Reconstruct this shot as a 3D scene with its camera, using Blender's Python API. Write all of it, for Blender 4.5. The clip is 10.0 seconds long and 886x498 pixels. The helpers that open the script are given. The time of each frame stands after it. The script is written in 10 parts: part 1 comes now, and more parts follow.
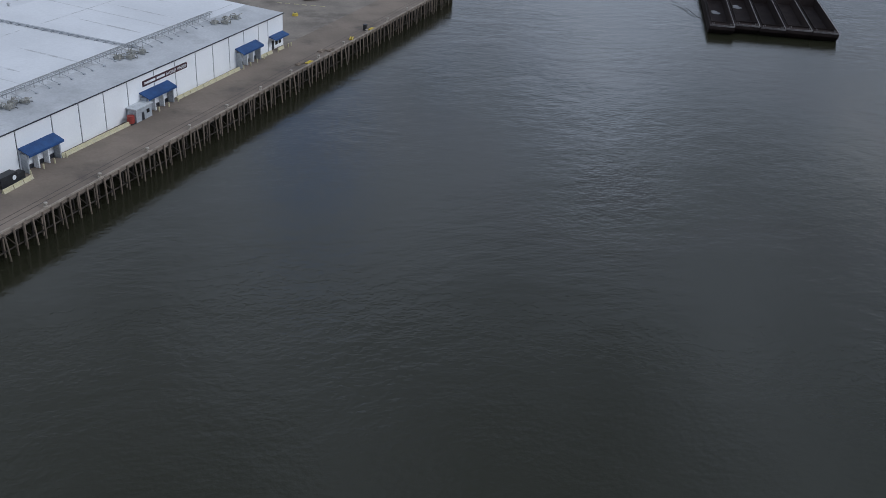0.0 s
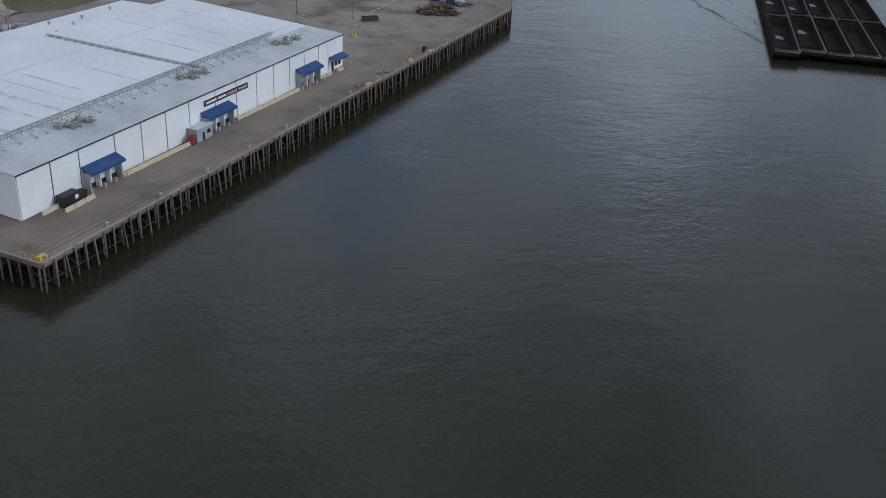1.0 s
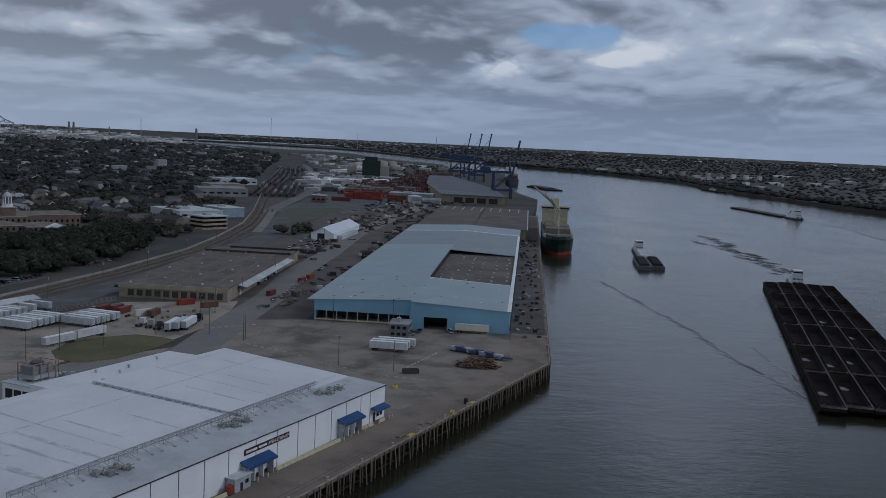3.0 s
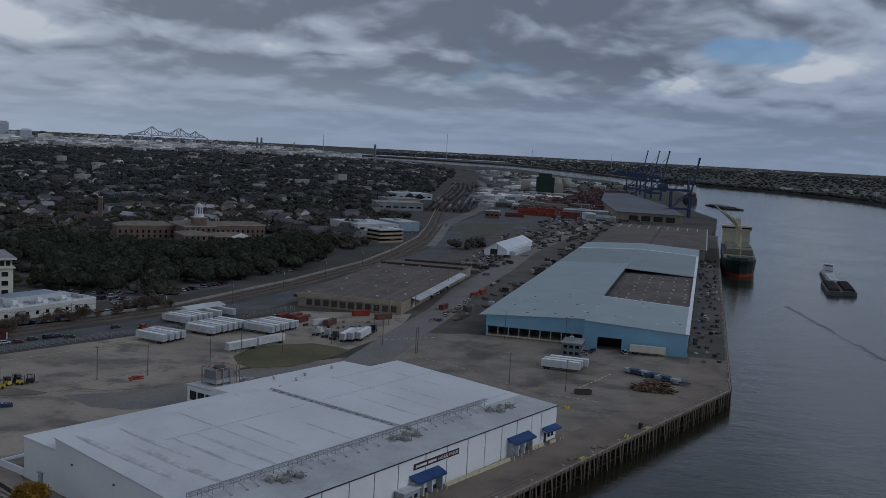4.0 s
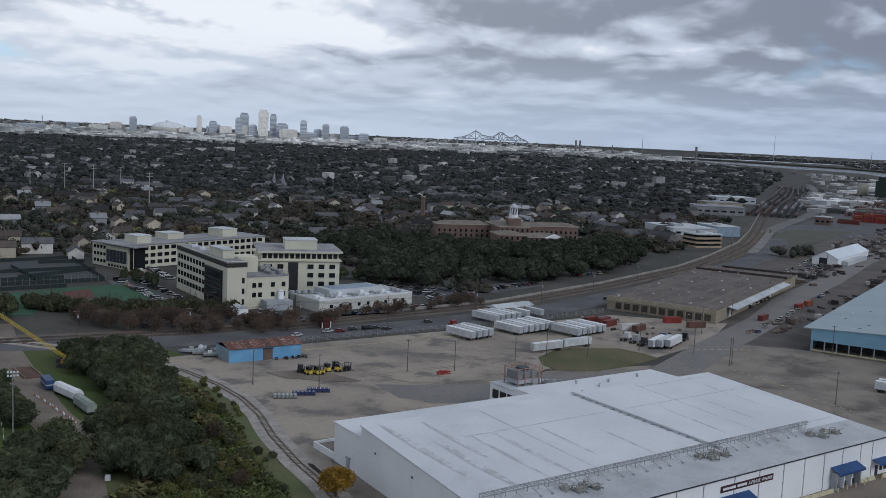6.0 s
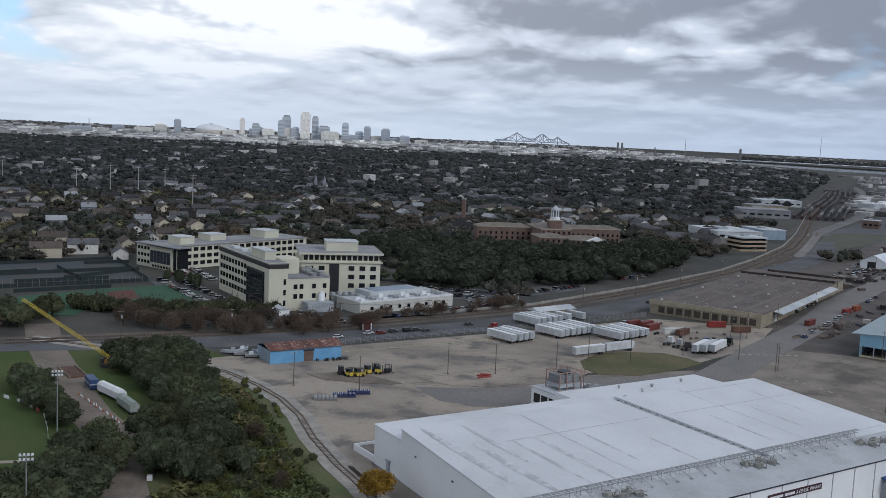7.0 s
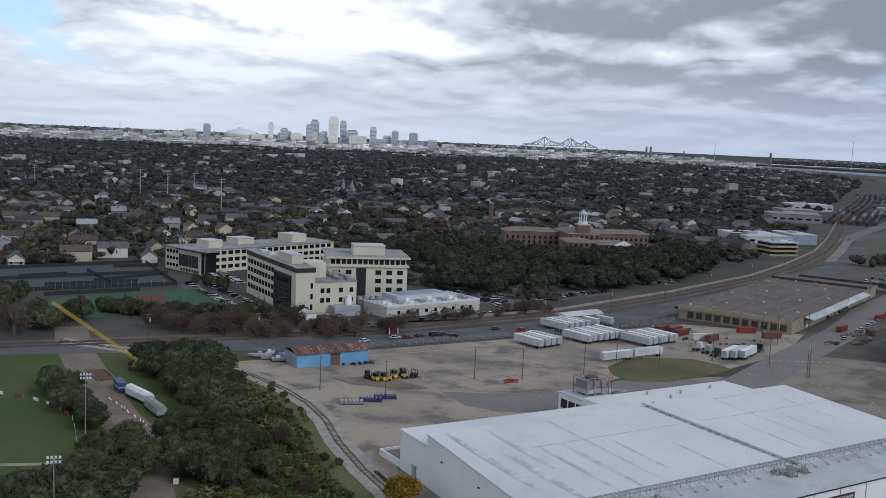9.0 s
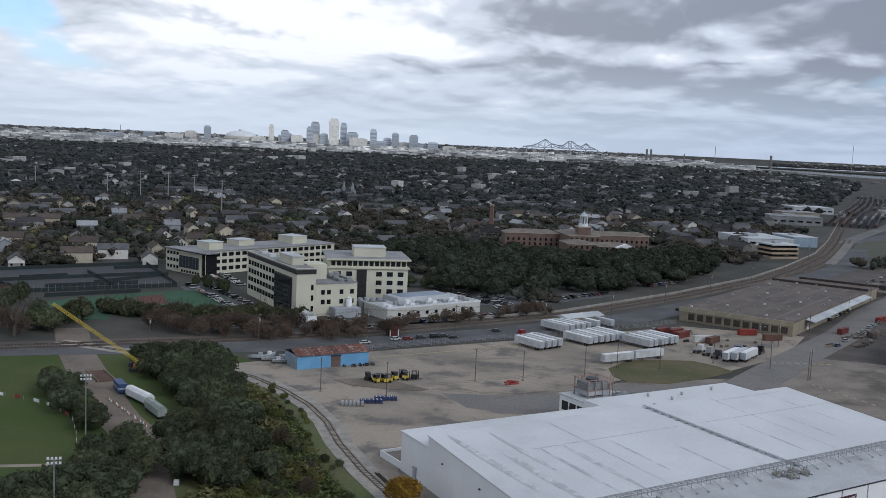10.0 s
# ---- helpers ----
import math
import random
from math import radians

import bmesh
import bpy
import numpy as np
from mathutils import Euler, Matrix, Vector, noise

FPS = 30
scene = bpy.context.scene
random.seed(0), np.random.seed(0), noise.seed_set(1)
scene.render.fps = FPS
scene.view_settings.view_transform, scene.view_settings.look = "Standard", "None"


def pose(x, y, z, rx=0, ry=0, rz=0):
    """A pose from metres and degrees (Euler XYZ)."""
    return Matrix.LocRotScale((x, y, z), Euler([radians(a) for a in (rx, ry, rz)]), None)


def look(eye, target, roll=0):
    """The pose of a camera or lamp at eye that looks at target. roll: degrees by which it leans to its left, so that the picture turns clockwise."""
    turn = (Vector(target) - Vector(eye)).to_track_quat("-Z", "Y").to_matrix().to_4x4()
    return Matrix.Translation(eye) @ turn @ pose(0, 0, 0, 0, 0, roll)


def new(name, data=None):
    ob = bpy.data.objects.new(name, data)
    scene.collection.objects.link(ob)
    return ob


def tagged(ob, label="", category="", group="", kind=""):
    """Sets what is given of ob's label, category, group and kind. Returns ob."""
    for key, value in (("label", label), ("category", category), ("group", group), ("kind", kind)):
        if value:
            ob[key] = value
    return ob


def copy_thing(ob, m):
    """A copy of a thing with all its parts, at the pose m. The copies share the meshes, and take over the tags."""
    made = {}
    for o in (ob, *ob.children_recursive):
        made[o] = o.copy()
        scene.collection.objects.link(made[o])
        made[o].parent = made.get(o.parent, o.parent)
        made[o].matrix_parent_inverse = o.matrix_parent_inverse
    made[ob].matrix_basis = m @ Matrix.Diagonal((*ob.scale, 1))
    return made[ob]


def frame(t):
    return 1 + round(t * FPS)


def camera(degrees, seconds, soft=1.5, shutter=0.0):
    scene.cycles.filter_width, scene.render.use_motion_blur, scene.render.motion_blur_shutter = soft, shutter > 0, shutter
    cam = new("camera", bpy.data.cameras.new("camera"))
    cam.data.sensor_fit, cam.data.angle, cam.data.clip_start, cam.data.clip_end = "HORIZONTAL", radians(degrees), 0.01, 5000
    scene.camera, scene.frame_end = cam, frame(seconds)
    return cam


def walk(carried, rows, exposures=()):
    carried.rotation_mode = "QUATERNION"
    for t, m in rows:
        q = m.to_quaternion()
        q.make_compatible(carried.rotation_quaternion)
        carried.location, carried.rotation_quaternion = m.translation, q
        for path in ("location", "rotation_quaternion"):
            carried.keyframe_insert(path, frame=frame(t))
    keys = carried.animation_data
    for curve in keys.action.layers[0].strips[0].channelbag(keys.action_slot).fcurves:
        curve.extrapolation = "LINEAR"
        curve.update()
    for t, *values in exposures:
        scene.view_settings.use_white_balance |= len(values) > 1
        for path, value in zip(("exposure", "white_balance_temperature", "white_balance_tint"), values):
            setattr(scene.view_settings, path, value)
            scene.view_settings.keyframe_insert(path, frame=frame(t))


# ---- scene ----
cam = camera(48.02, 10.0, soft=0.75)
walk(cam, [
    (0, look((3.44, -20.75, 91.81), (37.64, 61.04, 45.54), 3.00)),
    (0.5, look((2.97, -17.69, 91.70), (33.27, 65.51, 45.22), 2.73)),
    (1, look((1.77, -15.44, 91.62), (31.93, 68.69, 46.76), 2.88)),
    (1.5, look((0.81, -13.48, 91.45), (31.82, 73.49, 53.04), 2.51)),
    (2, look((-0.49, -12.83, 90.25), (31.43, 78.25, 64.05), 2.74)),
    (2.5, look((-1.22, -11.55, 88.67), (30.60, 82.05, 73.60), 2.78)),
    (2.7, look((-1.49, -10.86, 88.45), (29.77, 83.30, 75.87), 2.73)),
    (3.8, look((-1.65, -5.27, 87.65), (15.60, 92.70, 77.45), 2.85)),
    (4, look((-1.29, -4.03, 87.43), (11.17, 94.66, 77.11), 3.01)),
    (4.5, look((-0.00, 0.00, 87.00), (-0.01, 99.40, 76.10), 3.29)),
    (5, look((1.31, 2.77, 86.26), (-8.20, 101.68, 75.00), 2.99)),
    (5.5, look((1.74, 4.41, 86.03), (-13.52, 102.57, 74.55), 2.76)),
    (6, look((1.33, 5.65, 85.92), (-17.55, 103.16, 74.35), 2.67)),
    (7.5, look((0.64, 7.97, 85.66), (-23.25, 104.39, 74.18), 2.67)),
    (8, look((0.73, 8.29, 85.63), (-23.90, 104.53, 74.21), 2.67)),
    (8.5, look((0.88, 8.49, 85.59), (-24.29, 104.61, 74.29), 2.61)),
    (9, look((0.61, 8.68, 85.65), (-24.95, 104.70, 74.40), 2.59)),
    (9.5, look((0.37, 8.88, 85.31), (-25.55, 104.83, 74.23), 2.60)),
    (10, look((0.35, 8.92, 85.33), (-25.25, 104.95, 74.31), 2.65)),
], exposures=[(0.0, 0.15, 5800, 10), (1.0, 0.12, 5800, 10), (1.5, 0.02, 5750, 10), (2.0, -0.18, 5700, 10), (2.5, -0.52, 5600, 10), (4.0, -0.95, 5650, 10), (4.5, -0.82, 5700, 10), (5.0, -0.6, 5750, 10), (6.0, -0.16, 5900, 10), (7.5, 0.06, 6000, 10), (10.0, 0.06, 6000, 10)])


# ---- sky and sun ----
SUN_AZ, SUN_EL = 115.0, 35.0     # degrees clockwise from +y, and above the horizon


def make_world():
    w = bpy.data.worlds.new("sky")
    scene.world = w
    w.use_nodes = True
    nt = w.node_tree
    nt.nodes.clear()
    N, K = nt.nodes.new, nt.links.new

    def math_(op, a, b=None, clamp=False):
        n = N("ShaderNodeMath")
        n.operation, n.use_clamp = op, clamp
        for i, v in enumerate((a, b)):
            if v is None:
                continue
            if isinstance(v, (int, float)):
                n.inputs[i].default_value = v
            else:
                K(v, n.inputs[i])
        return n.outputs[0]

    def mixc(f, a, b):
        n = N("ShaderNodeMix")
        n.data_type = "RGBA"
        for i, v in ((0, f), (6, a), (7, b)):
            if isinstance(v, (int, float, tuple)):
                n.inputs[i].default_value = v
            else:
                K(v, n.inputs[i])
        return n.outputs[2]

    def smooth(v, lo, hi):
        n = N("ShaderNodeMapRange")
        n.interpolation_type = "SMOOTHSTEP"
        K(v, n.inputs[0])
        n.inputs[1].default_value, n.inputs[2].default_value = lo, hi
        return n.outputs[0]

    tc = N("ShaderNodeTexCoord")
    sep = N("ShaderNodeSeparateXYZ")
    K(tc.outputs["Generated"], sep.inputs[0])
    x, y, z = sep.outputs
    zp = math_("MAXIMUM", z, 0.0)
    flat_ = math_("SQRT", math_("ADD", math_("ADD", math_("MULTIPLY", x, x), math_("MULTIPLY", y, y)), 1e-4))
    v = math_("MULTIPLY", math_("LOGARITHM", math_("ADD", zp, 0.045), math.e), 4.0)
    # cumulus cover: a noise wrapped round the horizon, its layers crowding together low down
    ux, uy = math_("MULTIPLY", math_("DIVIDE", x, flat_), 11.0), math_("MULTIPLY", math_("DIVIDE", y, flat_), 11.0)

    def cloud(scale, detail, rough, off, up=0.0, distort=0.0):
        cb = N("ShaderNodeCombineXYZ")
        K(math_("ADD", ux, off[0]), cb.inputs[0])
        K(math_("ADD", uy, off[1]), cb.inputs[1])
        K(math_("ADD", v, off[2] + up), cb.inputs[2])
        n = N("ShaderNodeTexNoise")
        n.inputs["Scale"].default_value, n.inputs["Detail"].default_value = scale, detail
        n.inputs["Roughness"].default_value, n.inputs["Distortion"].default_value = rough, distort
        K(cb.outputs[0], n.inputs["Vector"])
        return n.outputs["Fac"]

    def puffs(scale, detail, off, up=0.0):
        # round billows: how near each point lies to the middle of a cell, warped a little
        wn = cloud(0.8, 2, 0.45, (off[0] + 5, off[1], off[2]), up)
        cb = N("ShaderNodeCombineXYZ")
        K(math_("ADD", ux, math_("MULTIPLY", wn, 1.2)), cb.inputs[0])
        K(math_("ADD", uy, math_("MULTIPLY", wn, -1.0)), cb.inputs[1])
        K(math_("ADD", v, math_("ADD", math_("MULTIPLY", wn, 0.9), off[2] + up)), cb.inputs[2])
        n = N("ShaderNodeTexVoronoi")
        n.feature = "SMOOTH_F1"
        n.normalize = True
        n.inputs["Scale"].default_value, n.inputs["Detail"].default_value = scale, detail
        n.inputs["Roughness"].default_value, n.inputs["Lacunarity"].default_value, n.inputs["Smoothness"].default_value = 0.55, 2.4, 0.6
        K(cb.outputs[0], n.inputs["Vector"])
        return math_("SUBTRACT", 1.0, n.outputs["Distance"])

    def spot(az, el, wa, we):
        """A soft-edged patch of the sky round a bearing and a height, all in degrees."""
        cosd = math_("DIVIDE", math_("ADD", math_("MULTIPLY", x, math.sin(radians(az))), math_("MULTIPLY", y, math.cos(radians(az)))), flat_)
        a = math_("MULTIPLY", math_("SUBTRACT", 1.0, cosd), -2.0 / radians(wa) ** 2)
        h = math_("SUBTRACT", z, math.sin(radians(el)))
        b = math_("MULTIPLY", math_("MULTIPLY", h, h), -1.0 / radians(we) ** 2)
        return math_("EXPONENT", math_("ADD", a, b))

    def total(rows):
        out = None
        for w, *r in rows:
            g = math_("MULTIPLY", spot(*r), w)
            out = g if out is None else math_("ADD", out, g)
        return out

    OFF = (3.1, 1.7, 4.0)
    big, big_up = cloud(0.34, 3.5, 0.45, OFF), cloud(0.34, 2, 0.45, OFF, 0.5)
    p0, p1 = puffs(1.0, 2.6, OFF), puffs(1.0, 1.5, OFF, 0.36)
    d3 = cloud(0.17, 3, 0.5, (9.0, 2.0, 1.0))
    # open blue sky, sunlit heaps and heavy grey bases
    blue_sky = total(((1.0, 23.5, 5.9, 2.8, 0.75), (0.9, -35.5, 3.3, 4.5, 1.5), (1.0, -38.8, 5.8, 3.0, 1.2), (0.4, -21.5, 5.2, 2.4, 0.5), (0.7, 13.0, 22.0, 7.0, 5.0)))
    heap = total(((0.75, -24.0, 6.6, 7.5, 2.4), (0.8, -16.0, 5.2, 2.6, 0.9), (1.0, 20.1, 4.3, 2.0, 0.75), (0.9, 26.4, 4.8, 2.2, 0.6), (0.7, 1.1, 5.0, 2.2, 0.6), (0.7, -11.9, 2.0, 1.3, 0.45),
                  (0.6, -2.9, 5.0, 1.8, 0.6), (0.35, 6.5, 3.6, 2.0, 0.5), (0.5, -30.0, 2.6, 5.0, 1.2)))
    base = total(((0.35, 13.0, 6.3, 5.5, 1.7), (0.8, -2.0, 7.6, 9.0, 1.6), (0.55, -6.0, 3.9, 7.0, 0.8), (0.5, 6.0, 2.6, 10.0, 0.6)))
    d = math_("ADD", math_("ADD", math_("MULTIPLY", big, 0.68), math_("MULTIPLY", p0, 0.32)), math_("MULTIPLY", blue_sky, -0.30))
    # tops that face the light are white, undersides grey, with billows on both
    lit = math_("ADD", math_("MULTIPLY", math_("SUBTRACT", p0, p1), 1.15), math_("MULTIPLY", math_("SUBTRACT", big, big_up), 1.1))
    lit = math_("ADD", lit, math_("MULTIPLY", math_("SUBTRACT", d3, 0.5), -0.6))
    lit = math_("ADD", lit, math_("MULTIPLY", heap, math_("SUBTRACT", math_("MULTIPLY", smooth(p0, 0.42, 0.72), 0.72), 0.1)))
    lit = math_("SUBTRACT", lit, math_("MULTIPLY", base, 0.21))
    # brighter cover over the city, greyer over the river
    side = smooth(math_("ADD", math_("MULTIPLY", x, -0.87), math_("MULTIPLY", y, 0.1)), -0.30, 0.62)
    grey = mixc(side, (0.195, 0.215, 0.26, 1), (0.30, 0.315, 0.34, 1))
    pale = mixc(side, (0.50, 0.54, 0.61, 1), (0.57, 0.59, 0.62, 1))
    crest = mixc(side, (0.82, 0.81, 0.79, 1), (0.80, 0.79, 0.775, 1))
    col = mixc(smooth(lit, -0.18, 0.16), grey, pale)
    col = mixc(smooth(lit, 0.13, 0.38), col, crest)
    sky = N("ShaderNodeTexSky")
    sky.sky_type, sky.sun_disc = "NISHITA", False
    sky.sun_elevation, sky.sun_rotation = radians(SUN_EL), radians(SUN_AZ)
    blue = N("ShaderNodeVectorMath")
    blue.operation = "MULTIPLY"
    K(sky.outputs[0], blue.inputs[0])
    blue.inputs[1].default_value = (0.082, 0.098, 0.128)
    gap = math_("SUBTRACT", 1.0, smooth(d, 0.38, 0.46))
    col = mixc(math_("MULTIPLY", gap, 0.8), col, blue.outputs[0])
    # the haze band low over the horizon
    low = smooth(z, 0.0, 0.10)
    hz = mixc(side, (0.35, 0.41, 0.505, 1), (0.52, 0.57, 0.63, 1))
    col = mixc(math_("ADD", math_("MULTIPLY", low, 0.8), 0.2), hz, col)
    lift = math_("ADD", 1.0, math_("MULTIPLY", math_("SUBTRACT", 1.0, smooth(z, 0.45, 0.9)), 0.24))
    # thin bright cloud over the river, high up, which the water mirrors
    # the last row is an added dim patch, out of view, darkening the water
    lift = math_("ADD", lift, total(((1.05, 31.0, 18.5, 4.5, 5.0), (0.06, 22.0, 22.0, 12.0, 6.0), (-0.22, 44.0, 22.0, 8.0, 7.0))))
    sc = N("ShaderNodeVectorMath")
    sc.operation = "SCALE"
    K(col, sc.inputs[0])
    K(lift, sc.inputs["Scale"])
    col = sc.outputs[0]
    bg = N("ShaderNodeBackground")
    K(col, bg.inputs[0])
    bg.inputs[1].default_value = 1.0
    out = N("ShaderNodeOutputWorld")
    K(bg.outputs[0], out.inputs[0])


make_world()
sun = new("sun", bpy.data.lights.new("sun", "SUN"))
sun.data.energy, sun.data.angle, sun.data.color = 1.1, radians(22), (1.0, 0.97, 0.92)
sun.matrix_world = look((0, 0, 300), (-300 * math.sin(radians(SUN_AZ)) * math.cos(radians(SUN_EL)),
                                      -300 * math.cos(radians(SUN_AZ)) * math.cos(radians(SUN_EL)), 300 - 300 * math.sin(radians(SUN_EL))))


# ---- materials ----
MATS = {}


def surf(name, c1, c2=None, scale=0.3, fine=6.0, rough=0.8, bump=0.15, metal=0.0, vary=0.0, island=0.0, stain=None, stain_scale=0.05,
         stain_amount=0.5, coords="Object", stretch=(1, 1, 1), spec=0.4, lo=0.35, hi=0.65, grain=0.2):
    """A procedural surface: two colours mixed by broad and fine noise, optional stains, grain relief, and a random shade per object or island."""
    if name in MATS:
        return MATS[name]
    m = bpy.data.materials.new(name)
    m.use_nodes = True
    nt = m.node_tree
    N, K = nt.nodes.new, nt.links.new
    b = nt.nodes["Principled BSDF"]
    b.inputs["Roughness"].default_value, b.inputs["Metallic"].default_value = rough, metal
    b.inputs["Specular IOR Level"].default_value = spec
    tc = N("ShaderNodeTexCoord")
    mp = N("ShaderNodeMapping")
    mp.inputs["Scale"].default_value = stretch
    if coords == "World":
        ge = N("ShaderNodeNewGeometry")
        K(ge.outputs["Position"], mp.inputs[0])
    else:
        K(tc.outputs[coords], mp.inputs[0])

    def noise_(s, d, r=0.55):
        n = N("ShaderNodeTexNoise")
        n.inputs["Scale"].default_value, n.inputs["Detail"].default_value, n.inputs["Roughness"].default_value = s, d, r
        K(mp.outputs[0], n.inputs["Vector"])
        return n.outputs["Fac"]

    def ramp(v, a, c):
        n = N("ShaderNodeMapRange")
        n.interpolation_type = "SMOOTHSTEP"
        K(v, n.inputs[0])
        n.inputs[1].default_value, n.inputs[2].default_value = a, c
        return n.outputs[0]

    def mix(f, a, c):
        n = N("ShaderNodeMix")
        n.data_type = "RGBA"
        for i, v in ((0, f), (6, a), (7, c)):
            if isinstance(v, (tuple, float, int)):
                n.inputs[i].default_value = v
            else:
                K(v, n.inputs[i])
        return n.outputs[2]
    c2 = c2 or tuple(v * 0.7 for v in c1)
    col = mix(ramp(noise_(scale, 5), lo, hi), (*c1, 1), (*c2, 1))
    fv = noise_(fine, 4, 0.6)
    hsv = N("ShaderNodeHueSaturation")
    mr = N("ShaderNodeMapRange")
    K(fv, mr.inputs[0])
    mr.inputs[1].default_value, mr.inputs[2].default_value, mr.inputs[3].default_value, mr.inputs[4].default_value = 0.3, 0.7, 1 - grain, 1 + grain
    value = mr.outputs[0]
    if stain:
        col = mix(ramp(noise_(stain_scale, 6, 0.62), 0.5, 0.5 + 0.5 * (1 - stain_amount) + 0.04), col, (*stain, 1))
    rnd = None
    if vary:
        rnd, amt = N("ShaderNodeObjectInfo").outputs["Random"], vary
    if island:
        rnd, amt = N("ShaderNodeNewGeometry").outputs["Random Per Island"], island
    if rnd is not None:
        r2 = N("ShaderNodeMapRange")
        K(rnd, r2.inputs[0])
        r2.inputs[3].default_value, r2.inputs[4].default_value = 1 - amt, 1 + amt
        mu = N("ShaderNodeMath")
        mu.operation = "MULTIPLY"
        K(value, mu.inputs[0])
        K(r2.outputs[0], mu.inputs[1])
        value = mu.outputs[0]
    K(value, hsv.inputs["Value"])
    K(col, hsv.inputs["Color"])
    K(hsv.outputs[0], b.inputs["Base Color"])
    if bump:
        bp = N("ShaderNodeBump")
        bp.inputs["Strength"].default_value, bp.inputs["Distance"].default_value = bump, 0.1
        K(fv, bp.inputs["Height"])
        K(bp.outputs[0], b.inputs["Normal"])
    MATS[name] = m
    return m


def water_material():
    m = bpy.data.materials.new("river_water")
    m.use_nodes = True
    nt = m.node_tree
    N, K = nt.nodes.new, nt.links.new
    b = nt.nodes["Principled BSDF"]
    b.inputs["Roughness"].default_value, b.inputs["IOR"].default_value = 0.14, 1.33
    b.inputs["Specular IOR Level"].default_value = 0.53
    ge = N("ShaderNodeNewGeometry")

    def wave(scale, stretch, rot, detail):
        mp = N("ShaderNodeMapping")
        mp.inputs["Scale"].default_value, mp.inputs["Rotation"].default_value = stretch, (0, 0, radians(rot))
        K(ge.outputs["Position"], mp.inputs[0])
        n = N("ShaderNodeTexNoise")
        n.inputs["Scale"].default_value, n.inputs["Detail"].default_value, n.inputs["Roughness"].default_value = scale, detail, 0.55
        K(mp.outputs[0], n.inputs["Vector"])
        return n.outputs["Fac"]
    bp = None
    patch = wave(0.016, (1, 0.7, 1), 20, 5)
    amp = N("ShaderNodeMapRange")
    K(patch, amp.inputs[0])
    amp.inputs[1].default_value, amp.inputs[2].default_value, amp.inputs[3].default_value, amp.inputs[4].default_value = 0.40, 0.62, 0.4, 1.0
    for scale, st, rot, dist in ((0.045, (1, 1.4, 1), 25, 0.36), (0.22, (1, 1.35, 1), 40, 0.14), (0.8, (1, 1.2, 1), 15, 0.085)):
        n = N("ShaderNodeBump")
        n.inputs["Distance"].default_value = dist
        K(amp.outputs[0], n.inputs["Strength"])
        K(wave(scale, st, rot, 3), n.inputs["Height"])
        if bp:
            K(bp, n.inputs["Normal"])
        bp = n.outputs[0]
    K(bp, b.inputs["Normal"])
    mx = N("ShaderNodeMix")
    mx.data_type = "RGBA"
    K(wave(0.006, (1, 1, 1), 0, 5), mx.inputs[0])
    mx.inputs[6].default_value, mx.inputs[7].default_value = (0.019, 0.0205, 0.0115, 1), (0.025, 0.0235, 0.014, 1)
    K(mx.outputs[2], b.inputs["Base Color"])
    MATS["water"] = m
    return m


def glass_material():
    m = bpy.data.materials.new("dark_window_glass")
    m.use_nodes = True
    b = m.node_tree.nodes["Principled BSDF"]
    b.inputs["Base Color"].default_value, b.inputs["Roughness"].default_value = (0.012, 0.014, 0.017, 1), 0.08
    MATS["glass"] = m
    return m


WATER, GLASS = water_material(), glass_material()
CONCRETE = surf("worn_concrete", (0.25, 0.218, 0.183), (0.18, 0.156, 0.132), 0.07, 1.2, 0.9, 0.2, stain=(0.105, 0.09, 0.077), stain_scale=0.035, stain_amount=0.75, coords="World", grain=0.1)
DECK = surf("wharf_deck_concrete", (0.232, 0.188, 0.15), (0.17, 0.138, 0.11), 0.05, 1.5, 0.9, 0.1, stain=(0.105, 0.088, 0.074), stain_scale=0.07, stain_amount=0.6, coords="World", grain=0.07)
LOT = surf("pale_gravel_lot", (0.345, 0.298, 0.243), (0.235, 0.203, 0.168), 0.03, 0.7, 0.95, 0.2, stain=(0.15, 0.136, 0.124), stain_scale=0.06, stain_amount=0.8, coords="World", grain=0.09)
ASPHALT = surf("asphalt", (0.105, 0.105, 0.112), (0.075, 0.074, 0.078), 0.05, 1.3, 0.9, 0.15, stain=(0.15, 0.145, 0.14), stain_scale=0.04, stain_amount=0.4, coords="World")
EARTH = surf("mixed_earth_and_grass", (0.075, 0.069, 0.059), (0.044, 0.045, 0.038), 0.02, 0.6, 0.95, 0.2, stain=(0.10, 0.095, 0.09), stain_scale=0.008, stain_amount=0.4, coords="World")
GRASS = surf("mown_grass", (0.062, 0.092, 0.030), (0.085, 0.102, 0.040), 0.03, 1.5, 0.95, 0.25, coords="World", spec=0.1, grain=0.12)
DRYGRASS = surf("dry_lawn", (0.082, 0.085, 0.036), (0.125, 0.105, 0.055), 0.06, 1.5, 0.95, 0.25, coords="World")
WHITEROOF = surf("white_membrane_roof", (0.68, 0.69, 0.71), (0.60, 0.61, 0.63), 0.03, 1.2, 0.6, 0.02, stain=(0.46, 0.47, 0.49), stain_scale=0.045, stain_amount=0.35, grain=0.04)
WHITEWALL = surf("white_wall_panel", (0.86, 0.865, 0.87), (0.80, 0.81, 0.82), 0.08, 2.0, 0.5, 0.02, grain=0.03)
NAVY = surf("blue_canvas_awning", (0.024, 0.075, 0.21), (0.018, 0.055, 0.16), 0.5, 4, 0.6, 0.1)
DARKTRIM = surf("dark_steel_trim", (0.035, 0.037, 0.045), (0.025, 0.026, 0.032), 0.5, 4, 0.5, 0.05)
YELLOW = surf("yellow_paint", (0.62, 0.47, 0.06), (0.48, 0.36, 0.06), 0.6, 4, 0.6, 0.1)
